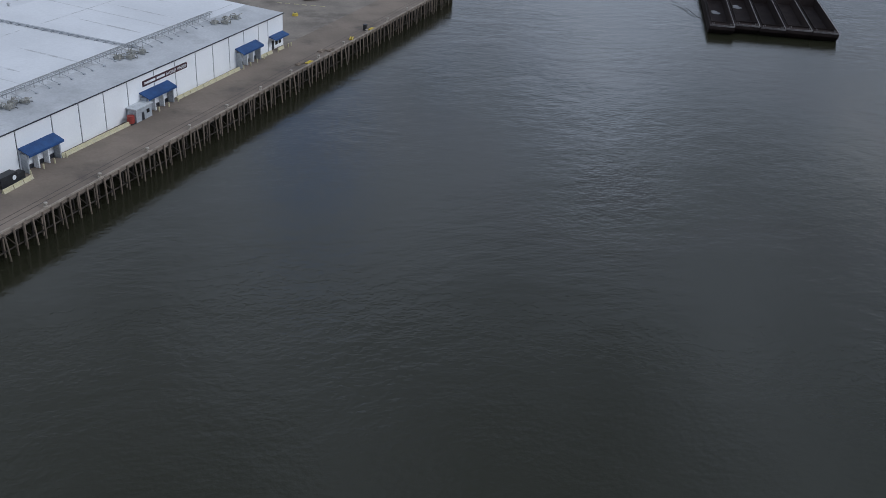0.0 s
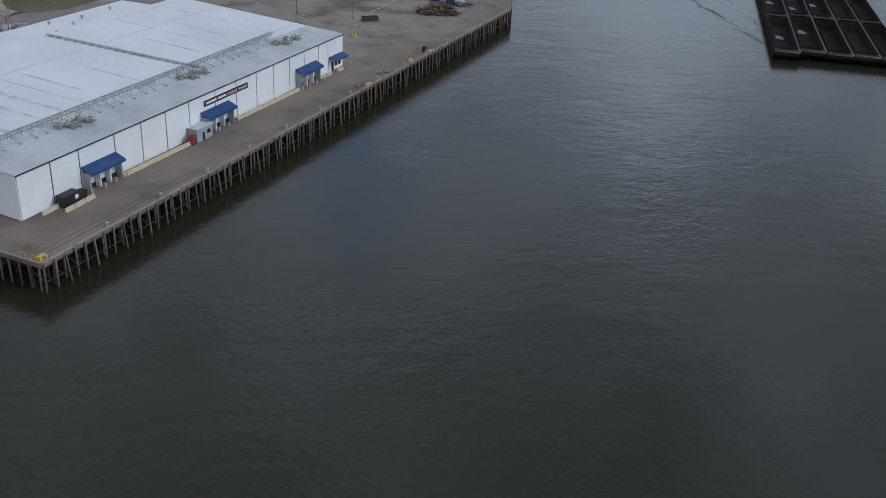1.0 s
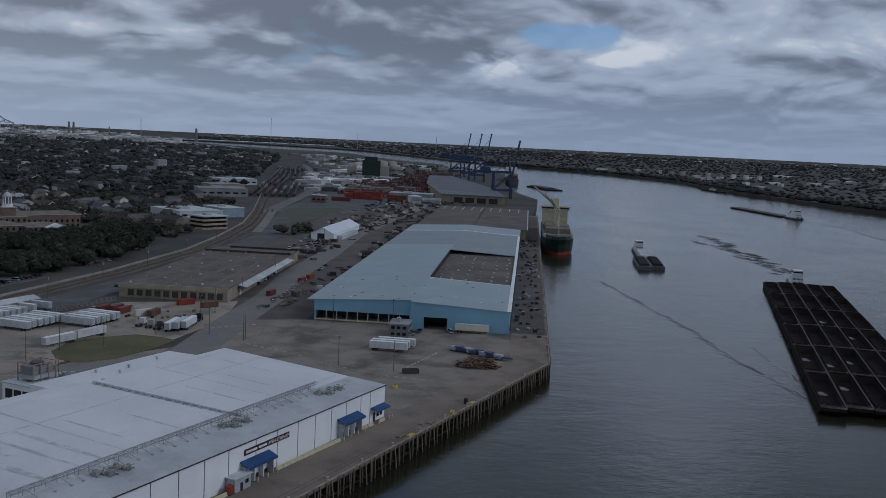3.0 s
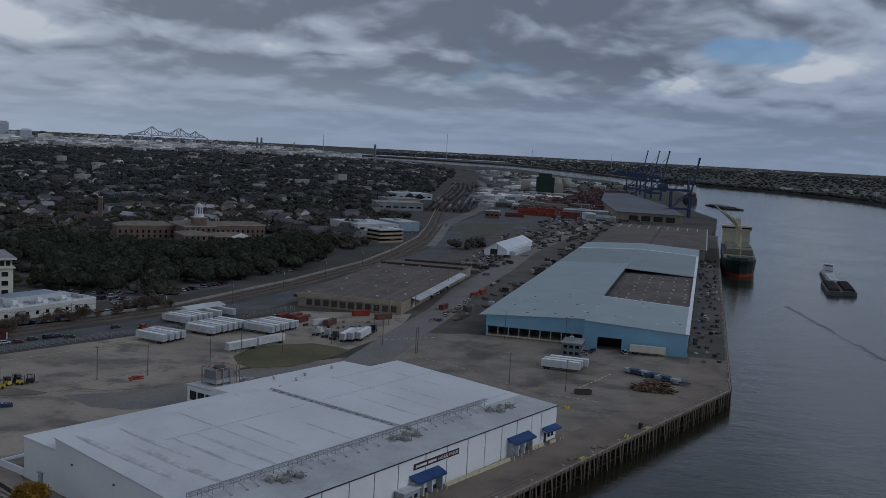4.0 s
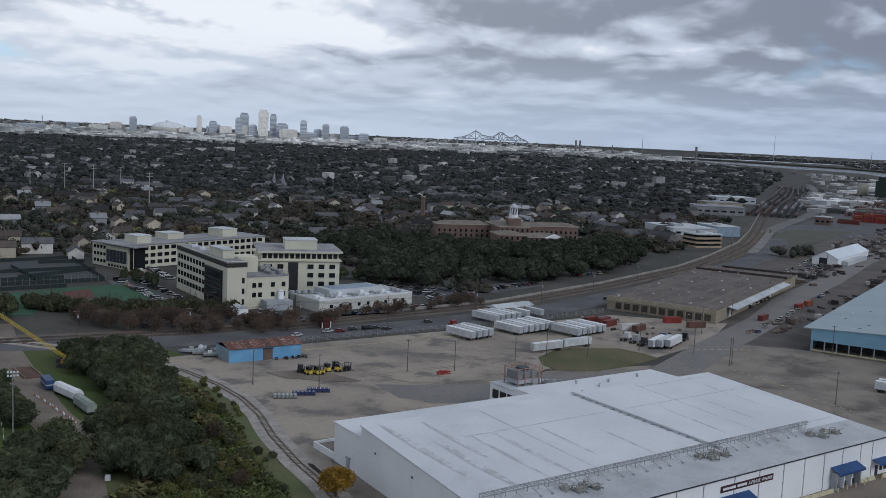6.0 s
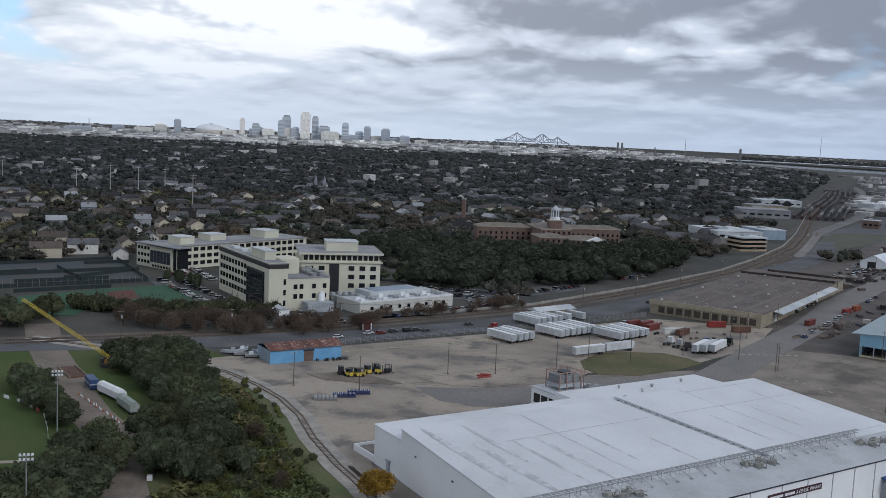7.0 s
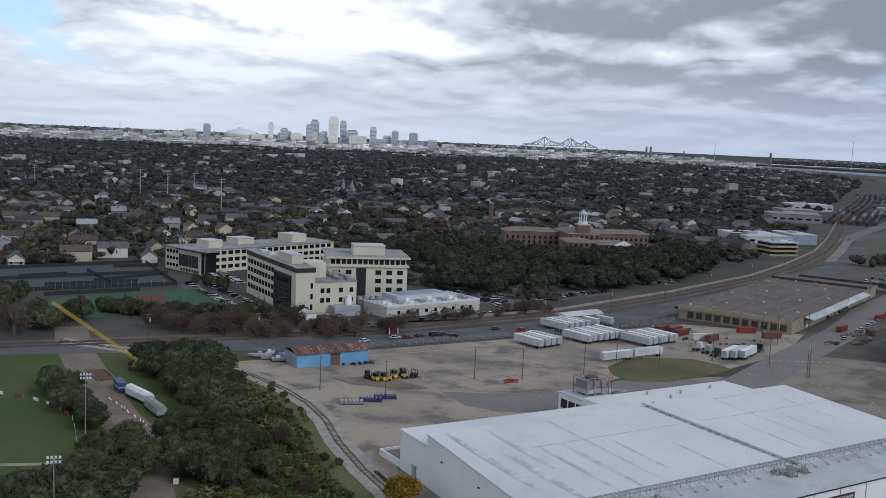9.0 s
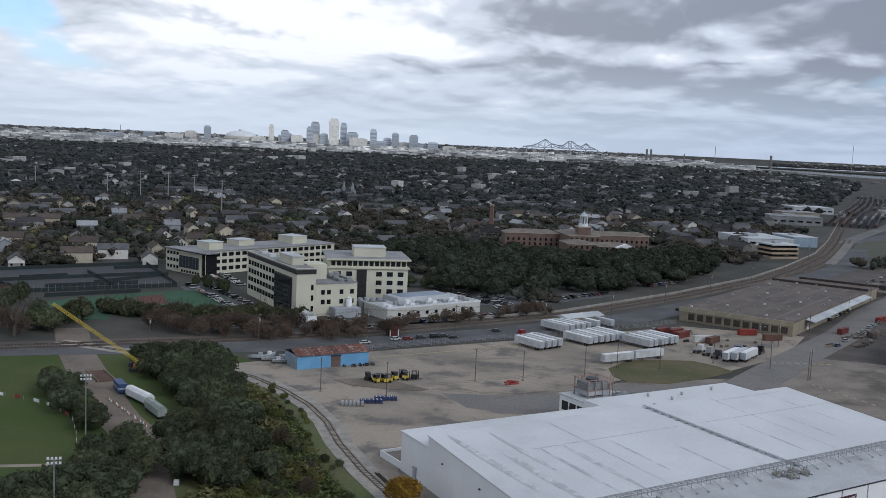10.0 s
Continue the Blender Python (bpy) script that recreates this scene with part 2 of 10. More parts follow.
PALEYELLOW = surf("faded_yellow_concrete", (0.58, 0.52, 0.32), (0.46, 0.42, 0.30), 0.3, 3, 0.85, 0.15)
TIMBER = surf("weathered_timber", (0.26, 0.205, 0.155), (0.14, 0.11, 0.085), 0.4, 4, 0.9, 0.3, vary=0.3, stretch=(1, 1, 0.2))
DARKTIMBER = surf("wet_dark_timber", (0.075, 0.06, 0.048), (0.04, 0.033, 0.028), 0.4, 4, 0.9, 0.3, vary=0.3)
STEEL = surf("galvanised_steel", (0.42, 0.43, 0.43), (0.30, 0.31, 0.31), 0.6, 5, 0.45, 0.05, metal=0.6)
RAIL = surf("rusty_rail_steel", (0.085, 0.06, 0.045), (0.06, 0.045, 0.038), 0.4, 4, 0.6, 0.1, coords="World")
BALLAST = surf("stone_ballast", (0.36, 0.335, 0.30), (0.26, 0.24, 0.215), 0.3, 3, 0.95, 0.3, coords="World", grain=0.12)
SKYBLUE = surf("light_blue_metal_wall", (0.25, 0.445, 0.58), (0.215, 0.39, 0.515), 0.06, 2, 0.5, 0.05, stain=(0.26, 0.36, 0.43), stain_scale=0.1, stain_amount=0.3, grain=0.05)
PALEBLUEROOF = surf("pale_blue_metal_roof", (0.31, 0.375, 0.395), (0.265, 0.33, 0.35), 0.03, 1.0, 0.5, 0.03, stain=(0.36, 0.40, 0.42), stain_scale=0.03, stain_amount=0.4, grain=0.05)
BROWNROOF = surf("weathered_brown_roof", (0.145, 0.12, 0.105), (0.10, 0.083, 0.074), 0.05, 1.2, 0.9, 0.1, stain=(0.19, 0.16, 0.14), stain_scale=0.06, stain_amount=0.5)
TANWALL = surf("tan_block_wall", (0.33, 0.285, 0.21), (0.27, 0.23, 0.17), 0.1, 2, 0.85, 0.1)
CREAM = surf("cream_panel_wall", (0.62, 0.595, 0.475), (0.56, 0.54, 0.43), 0.08, 2, 0.7, 0.02, grain=0.04)
GREYROOF = surf("grey_flat_roof", (0.30, 0.30, 0.31), (0.22, 0.22, 0.23), 0.06, 1.5, 0.85, 0.1, stain=(0.14, 0.14, 0.14), stain_scale=0.1, stain_amount=0.4)
PALEROOF = surf("pale_flat_roof", (0.55, 0.57, 0.58), (0.42, 0.44, 0.46), 0.06, 1.5, 0.8, 0.1)
COALBLACK = surf("black_barge_steel", (0.022, 0.017, 0.017), (0.033, 0.025, 0.023), 0.15, 2.5, 0.8, 0.15, vary=0.3, stain=(0.034, 0.026, 0.023), stain_scale=0.2, stain_amount=0.4, spec=0.06)
RUSTROOF = surf("rusted_metal_roof", vary=0.45, c1=(0.14, 0.052, 0.04), c2=(0.10, 0.055, 0.045), scale=0.9, fine=3, rough=0.85, bump=0.15, stain=(0.32, 0.26, 0.22), stain_scale=0.9, stain_amount=0.7)
BRICK = surf("red_brick", (0.19, 0.128, 0.104), (0.148, 0.102, 0.085), 0.2, 3, 0.9, 0.1)


# ---- mesh helpers ----
class Shape:
    """Collects vertices and faces of one mesh."""

    def __init__(self):
        self.v, self.f = [], []

    def add(self, verts, faces):
        n = len(self.v)
        self.v += [tuple(p) for p in verts]
        self.f += [tuple(i + n for i in f) for f in faces]
        return self

    def box(self, x0, y0, z0, x1, y1, z1, taper=0.0, m=None):
        t = taper
        p = [(x0, y0, z0), (x1, y0, z0), (x1, y1, z0), (x0, y1, z0), (x0 + t, y0 + t, z1), (x1 - t, y0 + t, z1), (x1 - t, y1 - t, z1), (x0 + t, y1 - t, z1)]
        if m is not None:
            p = [m @ Vector(q) for q in p]
        return self.add(p, [(3, 2, 1, 0), (4, 5, 6, 7), (0, 1, 5, 4), (1, 2, 6, 5), (2, 3, 7, 6), (3, 0, 4, 7)])

    def cyl(self, x, y, z0, z1, r0, r1=None, n=8, cap=True, dx=0.0, dy=0.0):
        r1 = r0 if r1 is None else r1
        p = [(x + r0 * math.cos(6.2832 * i / n), y + r0 * math.sin(6.2832 * i / n), z0) for i in range(n)]
        p += [(x + dx + r1 * math.cos(6.2832 * i / n), y + dy + r1 * math.sin(6.2832 * i / n), z1) for i in range(n)]
        f = [(i, (i + 1) % n, n + (i + 1) % n, n + i) for i in range(n)]
        if cap:
            f += [tuple(range(n - 1, -1, -1)), tuple(range(n, 2 * n))]
        return self.add(p, f)

    def bar(self, a, b, w=0.1, n=4):
        a, b = Vector(a), Vector(b)
        q = (b - a).to_track_quat("Z", "Y").to_matrix()
        L = (b - a).length
        p = []
        for z in (0, L):
            for i in range(n):
                an = 6.2832 * (i + 0.5) / n
                p.append(a + q @ Vector((w * math.cos(an), w * math.sin(an), z)))
        f = [(i, (i + 1) % n, n + (i + 1) % n, n + i) for i in range(n)]
        return self.add(p, f + [tuple(range(n - 1, -1, -1)), tuple(range(n, 2 * n))])

    def prism(self, poly, z0, z1):
        n = len(poly)
        area = sum(poly[i][0] * poly[(i + 1) % n][1] - poly[(i + 1) % n][0] * poly[i][1] for i in range(n))
        if area < 0:
            poly = poly[::-1]
        p = [(x, y, z0) for x, y in poly] + [(x, y, z1) for x, y in poly]
        f = [(i, (i + 1) % n, n + (i + 1) % n, n + i) for i in range(n)]
        return self.add(p, f + [tuple(range(n - 1, -1, -1)), tuple(range(n, 2 * n))])

    def extrude_x(self, prof, x0, x1):
        """A profile of (y, z) pairs, counter-clockwise seen from +x, drawn out along x."""
        n = len(prof)
        p = [(x0, y, z) for y, z in prof] + [(x1, y, z) for y, z in prof]
        f = [(i, (i + 1) % n, n + (i + 1) % n, n + i) for i in range(n)]
        return self.add(p, f + [tuple(range(n - 1, -1, -1)), tuple(range(n, 2 * n))])

    def ribbon(self, pts, w, z0, z1):
        """A flat band of width w along a line of (x, y) points."""
        P = [Vector((x, y)) for x, y in pts]
        l, r = [], []
        for i, p in enumerate(P):
            d = (P[min(i + 1, len(P) - 1)] - P[max(i - 1, 0)]).normalized()
            n = Vector((-d.y, d.x)) * (w / 2)
            l.append(p + n)
            r.append(p - n)
        k = len(P)
        v = [(q.x, q.y, z) for z in (z0, z1) for s in (l, r) for q in s]
        f = []
        for i in range(k - 1):
            L0, L1, R0, R1 = i, i + 1, k + i, k + i + 1
            f += [(2 * k + R0, 2 * k + R1, 2 * k + L1, 2 * k + L0), (L0, L1, 2 * k + L1, 2 * k + L0), (R1, R0, 2 * k + R0, 2 * k + R1)]
        f += [(0, 2 * k, 3 * k, k), (k - 1, 2 * k - 1, 4 * k - 1, 3 * k - 1)]
        return self.add(v, f)

    def mesh(self, name, material, smooth=False):
        me = bpy.data.meshes.new(name)
        me.from_pydata(self.v, [], self.f)
        me.update()
        me.materials.append(material)
        if smooth:
            me.polygons.foreach_set("use_smooth", [True] * len(me.polygons))
        return me


def part(name, shape, material, parent, label="", at=None, smooth=False):
    ob = new(name, shape if isinstance(shape, bpy.types.Mesh) else shape.mesh(name, material, smooth))
    ob.parent = parent
    if at is not None:
        ob.matrix_basis = at
    if label:
        ob["label"] = label
    return ob


def thing(name, label, category, m=None, group="", kind=""):
    ob = new(name)
    if m is not None:
        ob.matrix_basis = m
    return tagged(ob, label, category, group, kind)


def solid(name, shape, material, label, category, m=None, group="", kind="", smooth=False):
    ob = new(name, shape.mesh(name, material, smooth))
    if m is not None:
        ob.matrix_basis = m
    return tagged(ob, label, category, group, kind)


def setting(name, shape, material, label, category, m=None, smooth=False):
    return solid(name, shape, material, label, category, m, "", "structure", smooth)


def frame_at(ox, oy, ax, ay):
    """A local frame on the ground with its x axis along (ax, ay)."""
    l = math.hypot(ax, ay)
    return Matrix.Translation((ox, oy, 0)) @ Matrix.Rotation(math.atan2(ay / l, ax / l), 4, "Z")


FA = frame_at(-18.17, 188.55, 0.6798, 0.7334)    # white warehouse: x along the quay, y inland
FB = frame_at(78.15, 449.1, 0.9279, -0.3729)      # blue transit shed: x to the river, y along the quay
EYE = Vector((0.0, 0.0, 87.0))


def squeeze(D):
    """Distances past 2.5 km are drawn in, with everything scaled about the eye, so that the far city keeps its bearing and apparent size."""
    return D if D < 2500 else 2500 + 2400 * (1 - math.exp(-(D - 2500) / 2400))


def far(x, y, z=0.0):
    D = math.hypot(x, y)
    if D > 14000:       # the horizon
        x, y, D = x * 14000 / D, y * 14000 / D, 14000.0
    s = squeeze(D) / D
    return Vector((x * s, y * s, EYE.z + (z - EYE.z) * s)), s


def polar(az, D, z=0.0):
    return far(D * math.sin(radians(az)), D * math.cos(radians(az)), z)


def in_frame(F, x, y):
    p = F @ Vector((x, y, 0))
    return (p.x, p.y)


# ---- ground and river ----
WATER_Z = -6.0
QUAY_A, QUAY_B = -17.3, 109.5            # the quay edge: y in the warehouse's frame, x in the blue shed's
BEND = (157.2, 352.1)
BANK = [(-900, -420), (-430, 20), (-220, 105), (-100, 158), (-52, 190), in_frame(FA, -4, -9), in_frame(FA, 232, -9), in_frame(FB, 101, -50), in_frame(FB, 101, 700),
        in_frame(FB, 109, 900), (587, 1415), (618, 1577), (688, 1824), (790, 2118), (923, 2456), (965, 2960), (945, 3250), (890, 3500), (884, 3900), (888, 4350), (790, 4540), (660, 4580), (500, 4900), (300, 5400), (-300, 6000)]
FARBANK = [(1150, -3000), (1180, 0), (1185, 900), (1190, 1300), (1215, 1600), (1260, 1900), (1330, 2150), (1420, 2450), (1432, 2700), (1405, 3000), (1325, 3260), (1215, 3800), (1212, 4200), (1205, 4660), (1160, 5160), (1065, 5560), (915, 5800), (740, 5970), (560, 6200), (200, 6500)]


def dense(line, step=60.0):
    out = []
    for (x0, y0), (x1, y1) in zip(line, line[1:]):
        n = max(1, int(math.hypot(x1 - x0, y1 - y0) / step))
        out += [(x0 + (x1 - x0) * i / n, y0 + (y1 - y0) * i / n) for i in range(n)]
    return out + [line[-1]]


def build_ground():
    # land as strips from each bank line outwards, bent about the eye past 2.5 km
    sh = Shape()

    def strip(line, dirx, diry, wall):
        steps = [0, 40, 100, 200, 350, 550, 800, 1100, 1500, 2000, 2800, 3800, 5200, 7500, 11000, 20000]
        v, f = [], []
        for (x, y) in line:
            for s in steps:
                p, _ = far(x + dirx * s, y + diry * s)
                v.append(p)
            p, _ = far(x, y, WATER_Z - 2)
            v.append(p)
        k = len(steps) + 1
        for i in range(len(line) - 1):
            for j in range(k - 2):
                a, b, c, d = i * k + j, i * k + j + 1, (i + 1) * k + j + 1, (i + 1) * k + j
                f.append((a, b, c, d) if dirx > 0 else (d, c, b, a))
            a, d, w0, w1 = i * k, (i + 1) * k, i * k + k - 1, (i + 1) * k + k - 1
            f.append((a, d, w1, w0) if dirx > 0 else (w0, w1, d, a))
        sh.add(v, f)
    strip(dense(BANK), -0.92, 0.39, True)
    strip(dense(FARBANK), 1.0, 0.12, True)
    # the far shore that closes the bend, out to the horizon
    v, f = [], []
    azs = [-70 + 2.5 * i for i in range(57)]
    ds = [6900, 8000, 10000, 14000, 20000, 60000]
    for az in azs:
        for D in ds:
            v.append(polar(az, D, 0.0)[0])
    k = len(ds)
    for i in range(len(azs) - 1):
        for j in range(k - 1):
            f.append((i * k + j + k, i * k + j + k + 1, i * k + j + 1, i * k + j))
    sh.add(v, f)
    return setting("ground", sh, EARTH, "flat river plain of earth, grass and streets", "ground")


def build_water():
    v, f = [], []
    azs = [-180 + 3 * i for i in range(121)]
    ds = [30, 100, 250, 500, 800, 1200, 1700, 2300, 2800, 3400, 4200, 5000, 5800, 7200]
    for az in azs:
        for D in ds:
            v.append(polar(az, D, WATER_Z)[0])
    k = len(ds)
    for i in range(len(azs) - 1):
        for j in range(k - 1):
            f.append((i * k + j, i * k + j + 1, (i + 1) * k + j + 1, (i + 1) * k + j))
    f.append(tuple(i * k for i in range(len(azs) - 1)))
    sh = Shape().add(v, f)
    return setting("water", sh, WATER, "broad grey-green river with fine wind ripples", "river", smooth=True)


build_ground()
build_water()


# ---- paved and planted surfaces ----
def sheet(name, poly, material, z, label, category="pavement", m=None):
    return setting(name, Shape().prism(poly, -0.4, z), material, label, category, m)


A_ = lambda x, y: in_frame(FA, x, y)
B_ = lambda x, y: in_frame(FB, x, y)
sheet("yard_pavement", [A_(-12, -2), A_(228, -4), B_(97, -38), B_(97, 4), B_(-4, 0), (38, 452), (14, 396), (-28, 368), A_(64, 96), A_(5, 82), (-70, 228)], CONCRETE, 0.05,
      "stained brown-grey concrete yard round the warehouse")
sheet("lot_pavement", [(-66, 232), (-80, 246), (-92, 264), (-104, 283), (-116, 298), (-131, 311), (-150, 324), (-168, 330), (-128, 374), (-58, 446), (-8, 500), (48, 502), (36, 450), (10, 404),
                       (-28, 372), (-42, 330), A_(8, 84)], LOT, 0.10, "pale gravelled truck lot")
sheet("service_road", [(-82, 326), (-60, 333), (-43, 343), (-26, 366), (-10, 372), (16, 392), (24, 379), (-38, 318), (-56, 311), (-70, 312)], surf("pale_worn_asphalt", (0.17, 0.162, 0.155), (0.21, 0.195, 0.18), 0.05, 1.3, 0.9, 0.15, stain=(0.125, 0.12, 0.118), stain_scale=0.05, stain_amount=0.5, coords="World"), 0.14,
      "worn grey asphalt service road behind the warehouse", "road")
sheet("port_apron", [(40, 452), B_(-4, 0), B_(-4, 700), (390, 1250), (300, 1260), (180, 1010), (128, 870), (60, 700), (46, 505)],
      surf("brown_grey_apron", (0.125, 0.108, 0.096), (0.085, 0.074, 0.067), 0.04, 1.0, 0.95, 0.2, stain=(0.06, 0.054, 0.05), stain_scale=0.03, stain_amount=0.6, coords="World"), 0.07, "oil-stained brown-grey port apron")
setting("port_road", Shape().ribbon([(18, 384), (40, 446), (68, 520), (91, 600), (130, 700), (178, 838), (240, 980), (318, 1150), (390, 1330)], 17, -0.4, 0.16), MATS["pale_worn_asphalt"],
        "long grey port road beside the sheds", "road")
setting("river_road", Shape().ribbon([(-262, 308), (-228, 330), (-190, 350), (-160, 372), (-134, 390), (-84, 442), (-34, 510), (14, 605), (62, 720), (100, 820), (125, 930), (134, 1010)],
                                      21, -0.4, 0.13), ASPHALT, "grey asphalt street along the railway", "road")
sheet("hospital_parking", [(-196, 392), (-146, 424), (-82, 508), (-104, 530), (-96, 470), (-140, 436), (-180, 420), (-236, 472), (-256, 496), (-272, 484)], ASPHALT, 0.11,
      "asphalt car park round the hospital", "car park")
sheet("school_parking", [(-146, 505), (-92, 512), (-48, 582), (-58, 596), (-100, 548), (-146, 540)], ASPHALT, 0.12, "asphalt car park under the trees", "car park")
sheet("oval_lawn", [(-33, 390), (-30, 377), (-24, 371), (-10, 375), (4, 391), (14, 407), (8, 414), (-2, 420), (-16, 415), (-27, 408)], DRYGRASS, 0.2, "oval island of short dry grass", "lawn")
sheet("bank_meadow", [(-430, 60), (-150, 150), (-96, 160), (-104, 236), (-150, 316), (-200, 330), (-262, 306), (-430, 240)], GRASS, 0.02, "wide rough green meadow", "grass")
sheet("ball_field", [(-330, 120), (-150, 195), (-146, 214), (-154, 232), (-172, 256), (-184, 268), (-209, 292), (-236, 318), (-420, 250)], GRASS, 0.05, "mown green baseball field", "grass")
sheet("rail_verge", [(-420, 262), (-236, 326), (-206, 306), (-186, 288), (-168, 276), (-142, 330), (-176, 352), (-228, 328), (-300, 292)], GRASS, 0.04, "green grass verge", "grass")
sheet("bank_scrub_grass", [(-150, 320), (-117, 288), (-104, 272), (-84, 240), (-70, 226), (-52, 196), (-98, 162), (-124, 196), (-134, 224), (-150, 250)], surf("rough_scrub", (0.090, 0.112, 0.040), (0.115, 0.112, 0.052), 0.09, 1.1, 0.95, 0.3, stain=(0.10, 0.08, 0.055), stain_scale=0.12, stain_amount=0.4, coords="World"), 0.07, "rough green grass on the river bank", "grass")
setting("dirt_road", Shape().ribbon([(-252, 362), (-224, 326), (-192, 290), (-162, 258), (-147, 245), (-130, 220), (-116, 200), (-104, 178)], 13, -0.4, 0.12),
        surf("brown_dirt_road", (0.205, 0.172, 0.14), (0.145, 0.12, 0.098), 0.08, 1.2, 0.95, 0.25, coords="World"), "brown packed-dirt road", "road")
setting("field_path", Shape().ribbon([(-300, 150), (-200, 192), (-166, 210), (-152, 217), (-143, 226)], 2.0, -0.4, 0.09), LOT, "narrow pale path across the field", "path")
sheet("playing_field", [(-275, 372), (-300, 412), (-278, 452), (-258, 476), (-232, 462), (-225, 440), (-262, 412), (-250, 384)], surf("green_turf", (0.035, 0.10, 0.052), (0.03, 0.08, 0.045), 0.05, 1.5, 0.95, 0.1, coords="World"), 0.12,
      "dark green fenced sports field", "field")
sheet("tennis_court", [(-392, 470), (-332, 548), (-272, 482), (-326, 424)], surf("blue_grey_court", (0.052, 0.062, 0.07), (0.062, 0.062, 0.062), 0.05, 1.5, 0.9, 0.05, coords="World"), 0.12,
      "blue-grey hard tennis courts", "court")
sheet("container_yard", [(180, 1010), (300, 1190), (470, 1480), (640, 1860), (720, 2200), (560, 2300), (380, 1820), (250, 1400), (140, 1080)], ASPHALT, 0.1, "dark asphalt container yard", "yard")


sheet("mulch_patch", [(-272, 441), (-260, 427), (-248, 432), (-265, 455)], surf("red_brown_mulch", (0.12, 0.045, 0.035), (0.09, 0.04, 0.032), 0.2, 2, 0.95, 0.2, coords="World"), 0.16, "red-brown patch beside the sports field", "patch")
sheet("port_field", [(164, 1125), (236, 1148), (174, 1000), (123, 907), (118, 930), (140, 1050)], surf("dull_grey_green_field", (0.075, 0.08, 0.055), (0.095, 0.092, 0.07), 0.05, 1.0, 0.95, 0.1, coords="World"), 0.12, "flat dull green field in the port", "grass")
setting("ramp_road", Shape().ribbon([(130, 1060), (157, 1158), (222, 1382), (270, 1570), (313, 1785), (365, 2200), (439, 2793)], 15, -0.4, 0.2), surf("pale_concrete_road", (0.165, 0.16, 0.155), (0.13, 0.126, 0.12), 0.02, 1, 0.9, 0.1, coords="World"), "pale concrete road through the port", "road")
setting("yard_throat", Shape().ribbon([(118, 1040), (134, 1120), (167, 1300)], 34, -0.4, 0.085), surf("brown_trackside_dirt", (0.10, 0.09, 0.08), (0.07, 0.062, 0.056), 0.05, 1.3, 0.95, 0.2, coords="World"), "brown throat of the rail yard", "yard")
setting("yard_ballast", Shape().ribbon([(167, 1300), (211, 1560), (255, 1790), (292, 2010), (345, 2380), (400, 2800)], 78, -0.4, 0.09), surf("dark_yard_ballast", (0.062, 0.057, 0.055), (0.046, 0.043, 0.042), 0.03, 1, 0.95, 0.2, coords="World"), "dark cindery rail-yard ballast", "yard")
setting("quay_apron", Shape().prism([in_frame(FB, 92.4, -2), in_frame(FB, 108.4, -2), in_frame(FB, 108.4, 730), in_frame(FB, 92.4, 730)], -0.3, 0.16), MATS["brown_grey_apron"], "dark oil-stained apron between shed and quay", "pavement")


